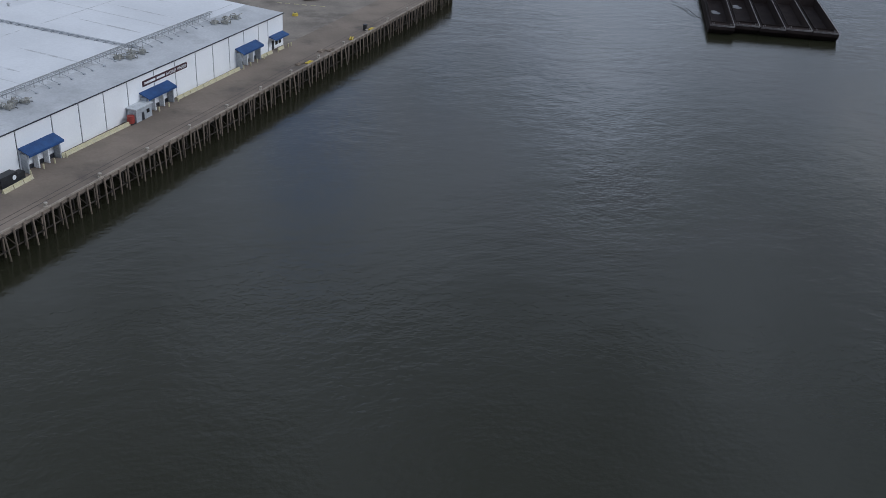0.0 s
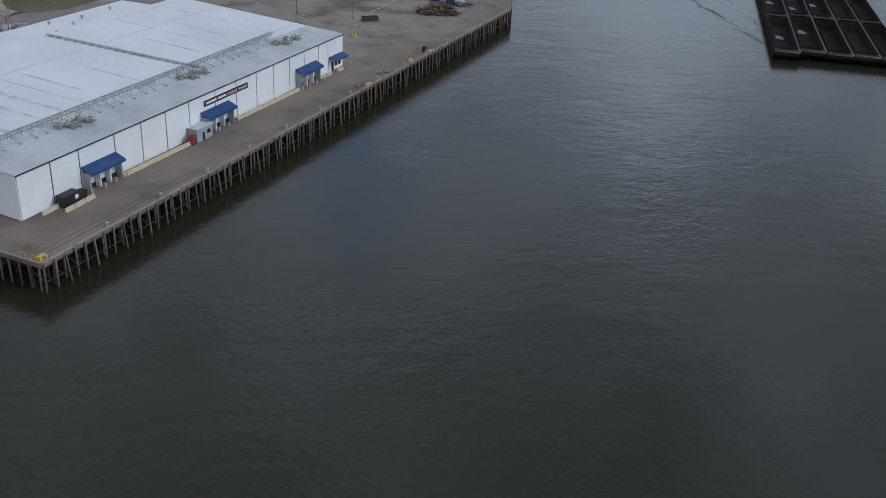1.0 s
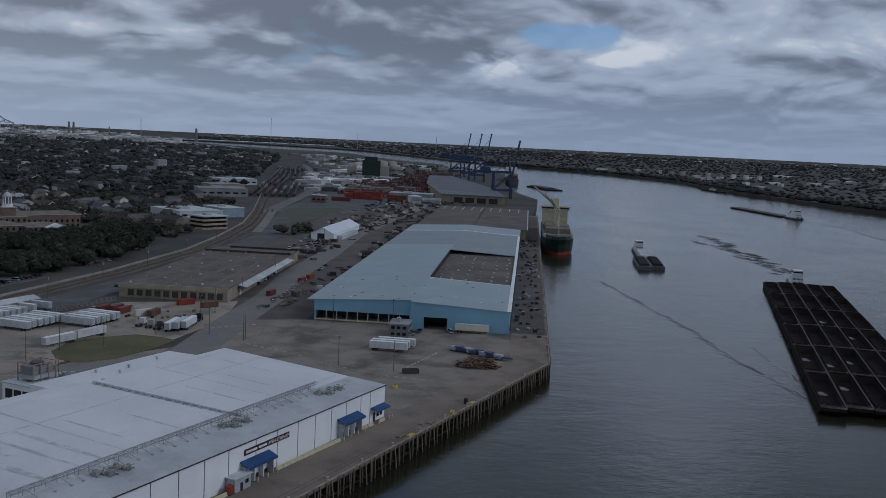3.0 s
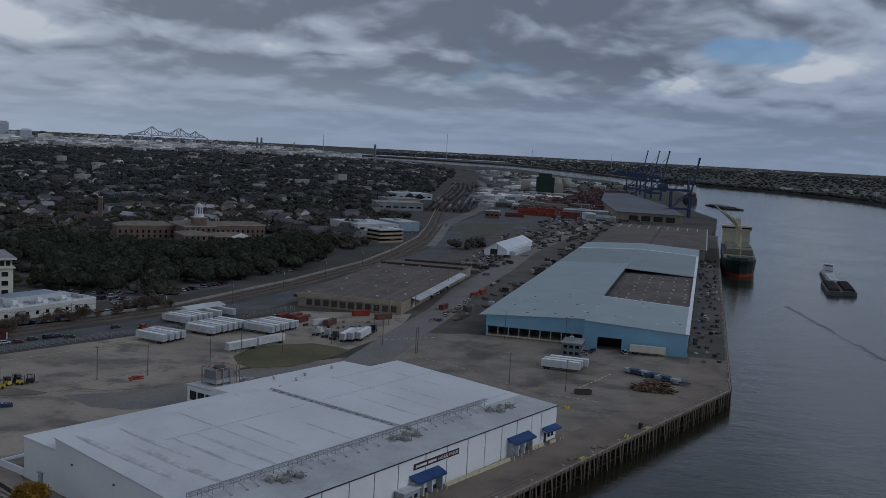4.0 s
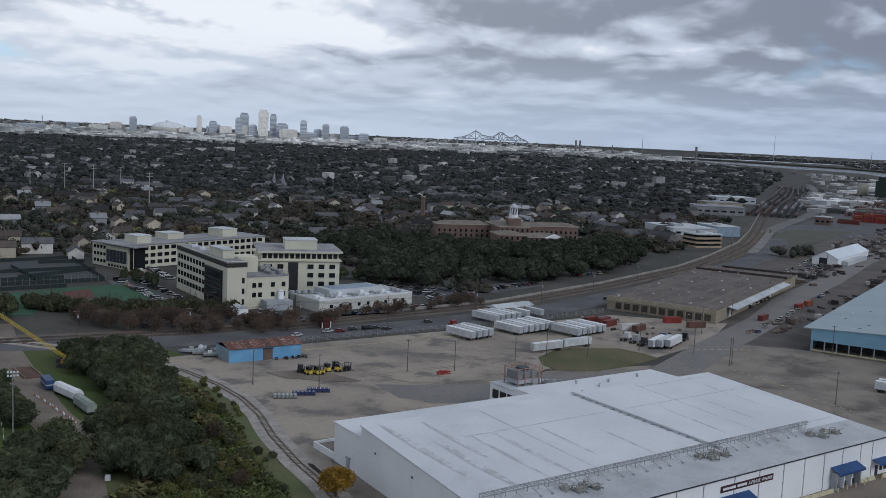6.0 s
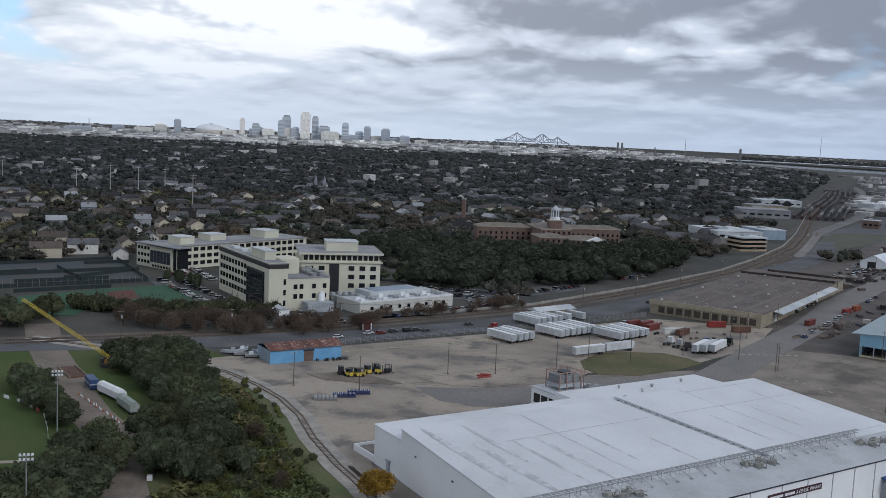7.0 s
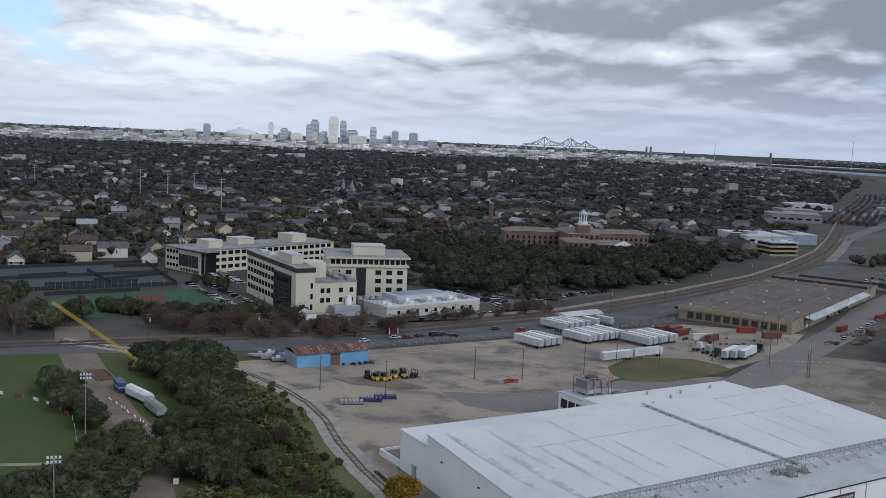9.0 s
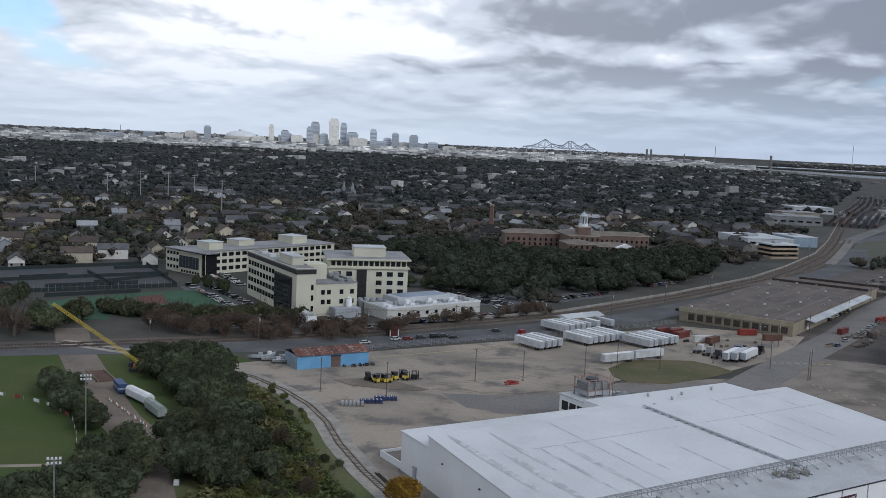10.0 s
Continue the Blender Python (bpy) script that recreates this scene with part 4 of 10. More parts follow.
warehouse()
warehouse_sign()
for x, y, r in ((24.4, 10.8, 8), (26.6, 8.7, -6), (29.4, 10.2, 4), (31.4, 8.6, 12), (68.6, 11.2, 5), (70.8, 9.0, -8), (73.6, 10.8, 3), (76.0, 9.2, 10), (110.8, 9.2, 0), (113.2, 7.0, 8), (116.4, 8.6, -5), (119.4, 7.2, 6)):
    condenser(x, y, r)
roof_tower()


def wharf_clutter():
    sh = thing("guard_shed", "small grey flat-roofed shed against the warehouse wall", "shed", FA @ pose(55.2, -3.0, 0.12))
    part("wall", Shape().box(0, 0, 0, 6.4, 2.85, 3.4), GREYWALL, sh)
    part("roof", Shape().box(-0.3, -0.3, 3.4, 6.7, 2.9, 3.65), PALEROOF, sh)
    part("window", Shape().box(4.2, -0.06, 1.4, 5.4, -0.01, 2.4), GLASS, sh)
    part("door", Shape().box(2.2, -0.06, 0.05, 3.2, -0.01, 2.1), DARKTRIM, sh)
    tk = thing("fuel_tank", "small red steel tank beside the grey shed", "tank", FA @ pose(54.0, -2.2, 0.12))
    part("drum", Shape().cyl(0, 0, 0.35, 2.2, 0.95, 0.95, 14), REDPAINT, tk)
    part("cradle", Shape().box(-0.8, -0.8, 0, 0.8, 0.8, 0.35), DARKTRIM, tk)
    dm = thing("trash_compactor", "black closed waste compactor beside a dock door", "container", FA @ pose(8.9, -3.0, 0.12))
    part("box", Shape().box(0, 0, 0.4, 5.2, 2.4, 2.5, 0.12), BLACKPLASTIC, dm)
    part("ram_housing", Shape().box(5.2, 0.3, 0.3, 7.4, 2.1, 1.7), BLACKPLASTIC, dm)
    part("emblem", Shape().cyl(0, 0, 0, 0.03, 0.55, 0.55, 16), WHITEPAINT, dm, "round pale emblem", at=pose(3.9, -0.0, 1.5, 90, 0, 0))
    part("skid", Shape().box(0.1, 0.2, 0, 7.3, 0.5, 0.4).box(0.1, 1.9, 0, 7.3, 2.2, 0.4), DARKTRIM, dm)
    # concrete barriers, three-metre lengths with a sloped foot
    prof = [(-0.4, 0), (0.4, 0), (0.4, 0.15), (0.18, 0.45), (0.12, 0.95), (-0.12, 0.95), (-0.18, 0.45), (-0.4, 0.15)]
    me = Shape().extrude_x(prof, 0.03, 2.97).mesh("barrier", PALEYELLOW)
    for a, b in (((4.1, -1.5), (8.6, -1.4)), ((7.5, -4.6), (16.9, -4.2)), ((28.8, -1.9), (54.5, -2.2)), ((74.3, -1.5), (105.4, -1.9)), ((118.2, -1.4), (125.0, -1.6)), ((128.0, -1.9), (131.5, -2.0))):
        L = math.hypot(b[0] - a[0], b[1] - a[1])
        n = max(1, round(L / 3))
        for i in range(n):
            f = i / n
            ob = new("barrier", me)
            ob.matrix_basis = FA @ pose(a[0] + (b[0] - a[0]) * f, a[1] + (b[1] - a[1]) * f, 0.12, 0, 0, math.degrees(math.atan2(b[1] - a[1], b[0] - a[0])))
            tagged(ob, "faded yellow concrete road barrier along the warehouse", "barrier", "concrete barriers")
    me = Shape().cyl(0, 0, 0, 1.1, 0.2, 0.2, 8).cyl(0, 0, 1.1, 1.2, 0.2, 0.08, 8).mesh("guard_post", PALEYELLOW)
    for x in (17.9, 22.0, 25.6, 29.5, 60.6, 65.0, 69.2, 73.4, 106.2, 110.2, 114.0, 118.0, 126.5, 132.8, 134.6):
        ob = new("guard_post", me)
        ob.matrix_basis = FA @ pose(x, -2.7, 0.12)
        tagged(ob, "short pale yellow steel guard post", "post", "guard posts")
    bol = Shape().cyl(0, 0, 0, 0.3, 0.5, 0.42, 10).cyl(0, 0, 0.3, 0.75, 0.28, 0.28, 10).cyl(0, 0, 0.75, 1.05, 0.48, 0.4, 10).mesh("bollard", surf("pale_weathered_iron", (0.42, 0.38, 0.32), (0.3, 0.26, 0.22), 0.6, 4, 0.8, 0.1), True)
    for i in range(15):
        ob = new("mooring_bollard", bol)
        ob.matrix_basis = FA @ pose(-10.6 + i * 17.2, QUAY_A + 0.75, 0.12)
        tagged(ob, "pale rusty iron mooring bollard at the quay edge", "bollard", "quay bollards")
    for i in range(24):
        ob = new("mooring_bollard", bol)
        ob.matrix_basis = FB @ pose(QUAY_B - 0.8, -45 + i * 18, 0.12)
        tagged(ob, "pale rusty iron mooring bollard at the quay edge", "bollard", "quay bollards")
    st = thing("yellow_box", "bright yellow steel box with railing at the wharf corner", "box", FA @ pose(-11.8, -16.4, 0.12))
    part("body", Shape().box(0, 0, 0, 2.0, 1.1, 0.9, 0.08), YELLOW, st)
    rail = Shape()
    for i in range(4):
        rail.bar((-0.2, 0.5 + i * 1.5, 0), (-0.2, 0.5 + i * 1.5, 1.1), 0.05)
    rail.bar((-0.2, 0.5, 1.1), (-0.2, 5.0, 1.1), 0.05).bar((-0.2, 0.5, 0.55), (-0.2, 5.0, 0.55), 0.05)
    part("railing", rail, YELLOW, st)
    rnd = random.Random(11)
    for x, y, kind in ((121.5, -16.4, 0), (136.7, -15.7, 1), (151.5, -15.9, 0), (163.5, -15.0, 2), (165.4, -16.6, 0), (119.0, -14.5, 1), (134.5, -13.8, 1)):
        if kind == 0:
            g = thing("fender_frame", "yellow steel fender frame lying at the quay", "frame", FA @ pose(x, y, 0.12, 0, 0, rnd.uniform(-20, 20)), "quay gear")
            for y0 in (-0.4, 0.4):
                part("beam", Shape().box(-1.6, y0, 0, 1.6, y0 + 0.3, 0.4), YELLOW, g)
            for x0 in (-1.3, 1.0):
                part("cross_beam", Shape().box(x0, -0.1, 0.1, x0 + 0.3, 0.4, 0.35), YELLOW, g)
        elif kind == 1:
            g = thing("timber_stack", "small stack of brown dunnage timber", "timber", FA @ pose(x, y, 0.12, 0, 0, rnd.uniform(-30, 30)), "quay gear")
            for k in range(5):
                part("beam", Shape().box(-1.8, -0.8 + 0.34 * k, 0, 1.6 - 0.2 * k, -0.52 + 0.34 * k, 0.28 + 0.1 * (k % 2)), TIMBER, g)
        else:
            g = thing("utility_cabinet", "dark steel cabinet standing near the quay", "cabinet", FA @ pose(x, y, 0.12), "quay gear")
            part("body", Shape().box(-0.6, -0.5, 0, 0.6, 0.5, 1.9), BLACKPLASTIC, g)
            part("cap", Shape().box(-0.7, -0.6, 1.9, 0.7, 0.6, 2.0), DARKTRIM, g)
    sd = thing("side_dock", "white-walled loading dock at the warehouse corner", "dock", FA @ pose(6.6, 79.4, 0))
    part("wall", Shape().box(0, 0.1, 0, 0.4, 11, 1.9).box(0.45, 10.6, 0, 9, 11, 1.9), WHITEWALL, sd)
    part("slab", Shape().box(0.45, 0.1, 0, 9, 10.5, 1.2), CONCRETE, sd)
    tr = thing("timber_log", "long dark squared timbers lying by the track", "timber", pose(-72, 236, 0.1, 0, 0, -50))
    part("beam", Shape().box(-7, -0.3, 0, 7, 0.0, 0.5).box(-6.4, 0.05, 0, 7.4, 0.4, 0.5), DARKTIMBER, tr)
    part("upper_beam", Shape().box(-5, -0.15, 0.5, 6, 0.2, 0.9), DARKTIMBER, tr)


wharf_clutter()


# ---- port sheds ----
def blue_shed():
    s = thing("transit_shed", "very long light blue metal transit shed with a pale roof", "shed", FB)
    L = 424
    # walls with thickness; the front has a recessed loading dock and a large doorway
    part("wall", Shape().box(0, 0, 0, 0.4, L, 9.6), SKYBLUE, s)
    part("wall", Shape().box(91.3, -4.4, 0, 91.7, L, 9.6), SKYBLUE, s)
    part("wall", Shape().box(0.4, L - 0.4, 0, 91.3, L, 9.6), SKYBLUE, s)
    for x0, y0, z0, x1, y1, z1 in ((0, -0.4, 5.1, 46.0, 0, 9.9), (46.0, -4.6, 0, 52.4, -4.2, 10.2), (63.2, -4.6, 0, 91.7, -4.2, 10.2), (52.4, -4.6, 5.6, 63.2, -4.2, 10.2), (46.0, -4.2, 0, 46.4, 0.0, 10.2)):
        part("front_wall", Shape().box(x0, y0, z0, x1, y1, z1), SKYBLUE, s)
    for x0, x1, y0, z0, za, zb in ((0, 46, -0.4, 9.9, 10.06, 12.24), (46, 91.7, -4.6, 10.2, 12.24, 10.22)):
        p = [(x0, y0, z0), (x1, y0, z0), (x1, y0, zb), (x0, y0, za)]
        part("gable_wall", Shape().add(p + [(x, y + 0.4, z) for x, y, z in p], [(0, 1, 2, 3), (7, 6, 5, 4), (0, 4, 5, 1), (1, 5, 6, 2), (2, 6, 7, 3), (3, 7, 4, 0)]), SKYBLUE, s)
    # the recess's shade is put into this wall's very dark grey
    part("dock_back_wall", Shape().box(0.4, 9, 0, 46, 9.4, 9.6), surf("dim_grey_wall", (0.06, 0.063, 0.068), (0.045, 0.047, 0.05), 0.2, 2, 0.8, 0.1), s)
    part("dock_platform", Shape().box(0.4, -0.4, 0, 46, 8.95, 1.25), CONCRETE, s)
    part("dock_edge", Shape().box(0.4, -0.62, 0.7, 46, -0.42, 1.3), PALEYELLOW, s)
    for i in range(10):
        part("column", Shape().box(0.6 + i * 4.95, -0.3, 1.25, 1.0 + i * 4.95, 0.1, 5.1), GREYWALL, s)
    for i in range(8):
        part("dock_door", Shape().box(3.0 + i * 5.3, 8.9, 1.25, 6.6 + i * 5.3, 8.98, 4.8), BLACKPLASTIC, s)
    # black sheet behind the opening, in place of the shade inside
    part("doorway_back", Shape().box(50, 12, 0, 66, 12.3, 9.0), BLACKPLASTIC, s, "black sheet for the unlit inside of the doorway")
    # roof slabs; a low fall to either side of the ridge
    rz = lambda x: 10.4 + 2.2 * (1 - abs(x - 46) / 46)

    def slab(x0, x1, y0, y1, mat, lift=0.0, name="roof", lab=""):
        p = [(x0, y0, rz(x0) + lift), (x1, y0, rz(x1) + lift), (x1, y1, rz(x1) + lift), (x0, y1, rz(x0) + lift)]
        q = [(x, y, z - 0.35) for x, y, z in p]
        return part(name, Shape().add(q + p, [(3, 2, 1, 0), (4, 5, 6, 7), (0, 1, 5, 4), (1, 2, 6, 5), (2, 3, 7, 6), (3, 0, 4, 7)]), mat, s, lab)
    slab(-3.4, 46, -0.9, L, PALEBLUEROOF)
    slab(46, 92.3, -5.0, 78, PALEBLUEROOF)
    slab(46, 92.3, 219, L, PALEBLUEROOF)
    part("light_court", Shape().box(46.3, 82.5, 7.5, 90.4, 218.7, 9.6), BROWNROOF, s, "lower brown roof with rows of vents")
    part("court_wall", Shape().box(46.2, 78.0, 7.6, 92.2, 78.25, 10.3).box(46.05, 78, 7.6, 46.25, 219, 12.4).box(46.2, 218.75, 7.6, 92.2, 219, 10.3), BLACKPLASTIC, s)
    slab(-3.5, 46, 361, 364.2, WHITEPAINT, 0.35, "ridge_cap", "white ridge strip across the roof")
    slab(46, 92.4, 361, 364.2, WHITEPAINT, 0.35, "ridge_cap")
    slab(90.6, 92.4, -5.0, 360, WHITEPAINT, 0.12, "eave_strip", "pale eave strip above the quay")
    slab(46, 91, 77.0, 78.1, WHITEPAINT, 0.1, "eave_strip")
    rnd = random.Random(2)
    for i in range(42):
        part("roof_vent", Shape().box(-0.5, -0.5, 0, 0.5, 0.5, 0.6), PALEROOF if i % 3 else GREYWALL, s, at=pose(50 + (i % 6) * 7.4 + rnd.uniform(-0.8, 0.8), 96 + (i // 6) * 18 + rnd.uniform(-4, 4), 9.6, 0, 0, rnd.uniform(0, 40)))
    for i in range(14):       # stubs of the cut-away roof along the court's front
        part("roof_truss", Shape().box(0, 0, 0, 0.5, 4.0, 1.5, 0.1), BLACKPLASTIC, s, at=pose(47.5 + i * 3.2, 78.3, 8.4))
    grime = surf("dull_grey_roof_grime", (0.26, 0.30, 0.315), (0.235, 0.275, 0.29), 0.05, 1.0, 0.6, 0.03)
    slab(46.2, 92.3, 219.2, 360.8, grime, 0.006, "roof_grime", "duller grey far roof sheets")
    slab(-3.4, 45.8, 252, 360.8, grime, 0.006, "roof_grime")
    for i in range(30):
        x, y = rnd.uniform(4, 88), rnd.uniform(2, 80)
        part("roof_patch", Shape().box(-0.6, -0.4, 0.0, 0.6, 0.4, 0.12), BROWNROOF if i % 2 else WHITEPAINT, s, at=pose(x, y, rz(x) + 0.01, 0, 0, rnd.uniform(0, 90)))
    # seams of the metal roof
    for i in range(10):
        slab(-3.3, 46, 6 + i * 40, 6.25 + i * 40, GREYWALL, 0.03, "roof_seam")


def dark_shed():
    s = thing("far_transit_shed", "long flat transit shed with a weathered brown roof", "shed", FB)
    part("wall", Shape().box(0.5, 425, 0, 97, 692, 9.4), TANWALL, s)
    part("roof", Shape().box(-1, 424.6, 9.4, 98, 693, 10.2), BROWNROOF, s)
    part("roof_ridge", Shape().box(48.5, 425, 10.2, 49.5, 693, 10.9), DARKTRIM, s)
    for i in range(9):
        part("skylight", Shape().box(4 + i * 10.4, 640, 10.2, 4.8 + i * 10.4, 688, 10.35), PALEROOF, s)
    part("eave", Shape().box(97.6, 425, 9.5, 98.6, 690, 10.4), PALEROOF, s)


def tan_warehouse():
    F = frame_at(-11, 517, 0.938, -0.345)
    s = thing("tan_warehouse", "low tan block warehouse with a stained brown roof", "warehouse", F)
    part("wall", Shape().box(0.3, 0.3, 0, 56.3, 176, 6.6), TANWALL, s)
    part("roof", Shape().box(0, 0, 6.6, 56.6, 176.3, 7.0), BROWNROOF, s)
    part("parapet", Shape().box(0, -0.15, 4.9, 56.6, 0.28, 7.3), surf("pale_tan_parapet", (0.40, 0.35, 0.26), (0.33, 0.29, 0.21), 0.15, 2, 0.85, 0.1), s)
    part("fire_wall", Shape().box(0, 150, 7.0, 56.6, 150.6, 8.3).box(10, 174, 7, 56.6, 174.6, 8.3), DARKTIMBER, s)
    part("canopy", Shape().extrude_x([(-4.6, 0), (0, 0.9), (0, 1.2), (-4.6, 0.3)], 0, 120), PALEROOF, s, "white metal canopy along the side", at=pose(56.7, 20, 5.0, 0, 0, 90))
    for i in range(11):
        part("dock_door", Shape().box(5 + i * 4.6, 0.12, 1.1, 8 + i * 4.6, 0.27, 4.2), surf("dark_brown_door", (0.09, 0.075, 0.06), (0.06, 0.05, 0.045), 0.3, 3, 0.8, 0.1), s)
        part("dock_pier", Shape().box(4.2 + i * 4.6, -0.4, 0, 4.8 + i * 4.6, 0.27, 4.8), TANWALL, s)
    for i in range(9):
        part("side_door", Shape().box(56.32, 24 + i * 14, 0.4, 56.4, 28 + i * 14, 4.0), WHITEPAINT if i % 3 == 0 else TANWALL, s)
    strip = surf("grey_roof_strip", (0.165, 0.142, 0.125), (0.125, 0.108, 0.096), 0.06, 1.2, 0.9, 0.05)
    for i in range(9):
        part("roof_strip", Shape().box(3 + i * 6, 2, 7.0, 4.2 + i * 6 + (i % 3) * 0.8, 149, 7.03), strip if i % 2 else BROWNROOF, s)
    rnd = random.Random(4)
    for i in range(40):
        x, y = 5 + (i % 5) * 11.5, 8 + (i // 5) * 20
        part("roof_vent", Shape().box(-0.6, -0.6, 0, 0.6, 0.6, 0.6, 0.1), PALEROOF if i % 3 == 0 else GREYROOF, s, at=pose(x + rnd.uniform(-1, 1), y + rnd.uniform(-4, 4), 7.0))


def tent_shed():
    F = frame_at(134.5, 800, 0.91, -0.415)
    s = thing("white_shed", "white gabled fabric shed beside the port road", "shed", F)
    part("wall", Shape().box(0, 0, 0, 0.3, 96, 5.2).box(18.7, 0, 0, 19, 96, 5.2), WHITEWALL, s)
    me = Shape().add([(0.3, 0, 0), (18.7, 0, 0), (18.7, 0, 5.2), (9.5, 0, 10.1), (0.3, 0, 5.2), (0.3, 0.3, 0), (18.7, 0.3, 0), (18.7, 0.3, 5.2), (9.5, 0.3, 10.1), (0.3, 0.3, 5.2)],
                     [(0, 1, 2, 3, 4), (9, 8, 7, 6, 5), (0, 5, 6, 1), (1, 6, 7, 2), (2, 7, 8, 3), (3, 8, 9, 4), (4, 9, 5, 0)])
    part("gable_wall", me, WHITEWALL, s)
    part("gable_wall", me.mesh("gable_wall", WHITEWALL), None, s, at=pose(0, 95.6, 0))
    part("roof", Shape().extrude_x([(-(-0.4), 5.1), (-9.5, 10.2), (-19.4, 5.1), (-19.4, 5.4), (-9.5, 10.5), (0.4, 5.4)][::-1], -0.6, 96.6), surf("white_fabric_roof", (0.72, 0.76, 0.80), (0.64, 0.68, 0.72), 0.05, 1.5, 0.5, 0.03), s, at=pose(0, 0, 0, 0, 0, 90))
    # black panel on the closed gable, painted as the shade of an opening
    part("open_door", Shape().box(5.2, -0.06, 0.05, 11.2, -0.01, 5.4), BLACKPLASTIC, s, "black panel for the dark of an open doorway")
    part("lean_to", Shape().box(19.1, 10, 0, 24, 70, 3.4, 0.1), PALEROOF, s)


def boat_house():
    F = frame_at(-139, 335.5, 0.70, 0.715)
    s = thing("blue_workshop", "light blue metal workshop with a rusted patchy roof", "workshop", F)
    blue = surf("bright_blue_sheet_wall", (0.18, 0.40, 0.64), (0.145, 0.34, 0.56), 0.15, 2, 0.5, 0.03, grain=0.06)
    part("wall", Shape().box(0, 0, 0, 28.5, 0.25, 5.0).box(0, 12, 0, 28.5, 12.25, 5.0).box(28.25, 0.25, 0, 28.5, 12, 5.0), blue, s)
    part("end_wall", Shape().box(0, 0.25, 0, 0.25, 12, 5.0), surf("dull_blue_end_wall", (0.30, 0.38, 0.44), (0.24, 0.31, 0.37), 0.2, 2, 0.6, 0.1), s)
    for i in range(12):
        a, b = -0.4 + i * 2.45, -0.4 + (i + 1) * 2.45 - 0.03
        part("roof_sheet", Shape().add([(a, -0.6, 4.95), (b, -0.6, 4.95), (b, 6.1, 6.6), (a, 6.1, 6.6), (a, -0.6, 5.07), (b, -0.6, 5.07), (b, 6.1, 6.72), (a, 6.1, 6.72)],
                                       [(3, 2, 1, 0), (4, 5, 6, 7), (0, 1, 5, 4), (1, 2, 6, 5), (2, 3, 7, 6), (3, 0, 4, 7)]), RUSTROOF, s)
        part("roof_sheet", Shape().add([(a, 6.1, 6.6), (b, 6.1, 6.6), (b, 12.8, 4.95), (a, 12.8, 4.95), (a, 6.1, 6.72), (b, 6.1, 6.72), (b, 12.8, 5.07), (a, 12.8, 5.07)],
                                       [(3, 2, 1, 0), (4, 5, 6, 7), (0, 1, 5, 4), (1, 2, 6, 5), (2, 3, 7, 6), (3, 0, 4, 7)]), RUSTROOF, s)
    part("door", Shape().box(13.2, -0.1, 0, 17.0, -0.01, 4.0), surf("brown_roller_door", (0.16, 0.11, 0.09), (0.11, 0.08, 0.065), 0.3, 3, 0.8, 0.1), s)
    part("door_lintel", Shape().box(13.0, -0.14, 4.0, 17.2, -0.01, 4.5), DARKTRIM, s)


blue_shed()
dark_shed()
tan_warehouse()
tent_shed()
boat_house()


# ---- hospital, school and other large buildings ----
FH = frame_at(-230, 479.5, 0.7015, -0.7126)     # x along the front of the long wing, y away


def window_row(parent, x0, x1, y, z0, z1, n, w, depth=0.12, face="y", name="window"):
    """A row of n dark panes with a pale sill, on a wall that faces -y (or +x)."""
    step = (x1 - x0) / n
    for i in range(n):
        a = x0 + step * (i + 0.5) - w / 2
        if face == "y":
            part(name, Shape().box(a, y - depth, z0, a + w, y - 0.01, z1), GLASS, parent)
        else:
            part(name, Shape().box(y + 0.01, a, z0, y + depth, a + w, z1), GLASS, parent)


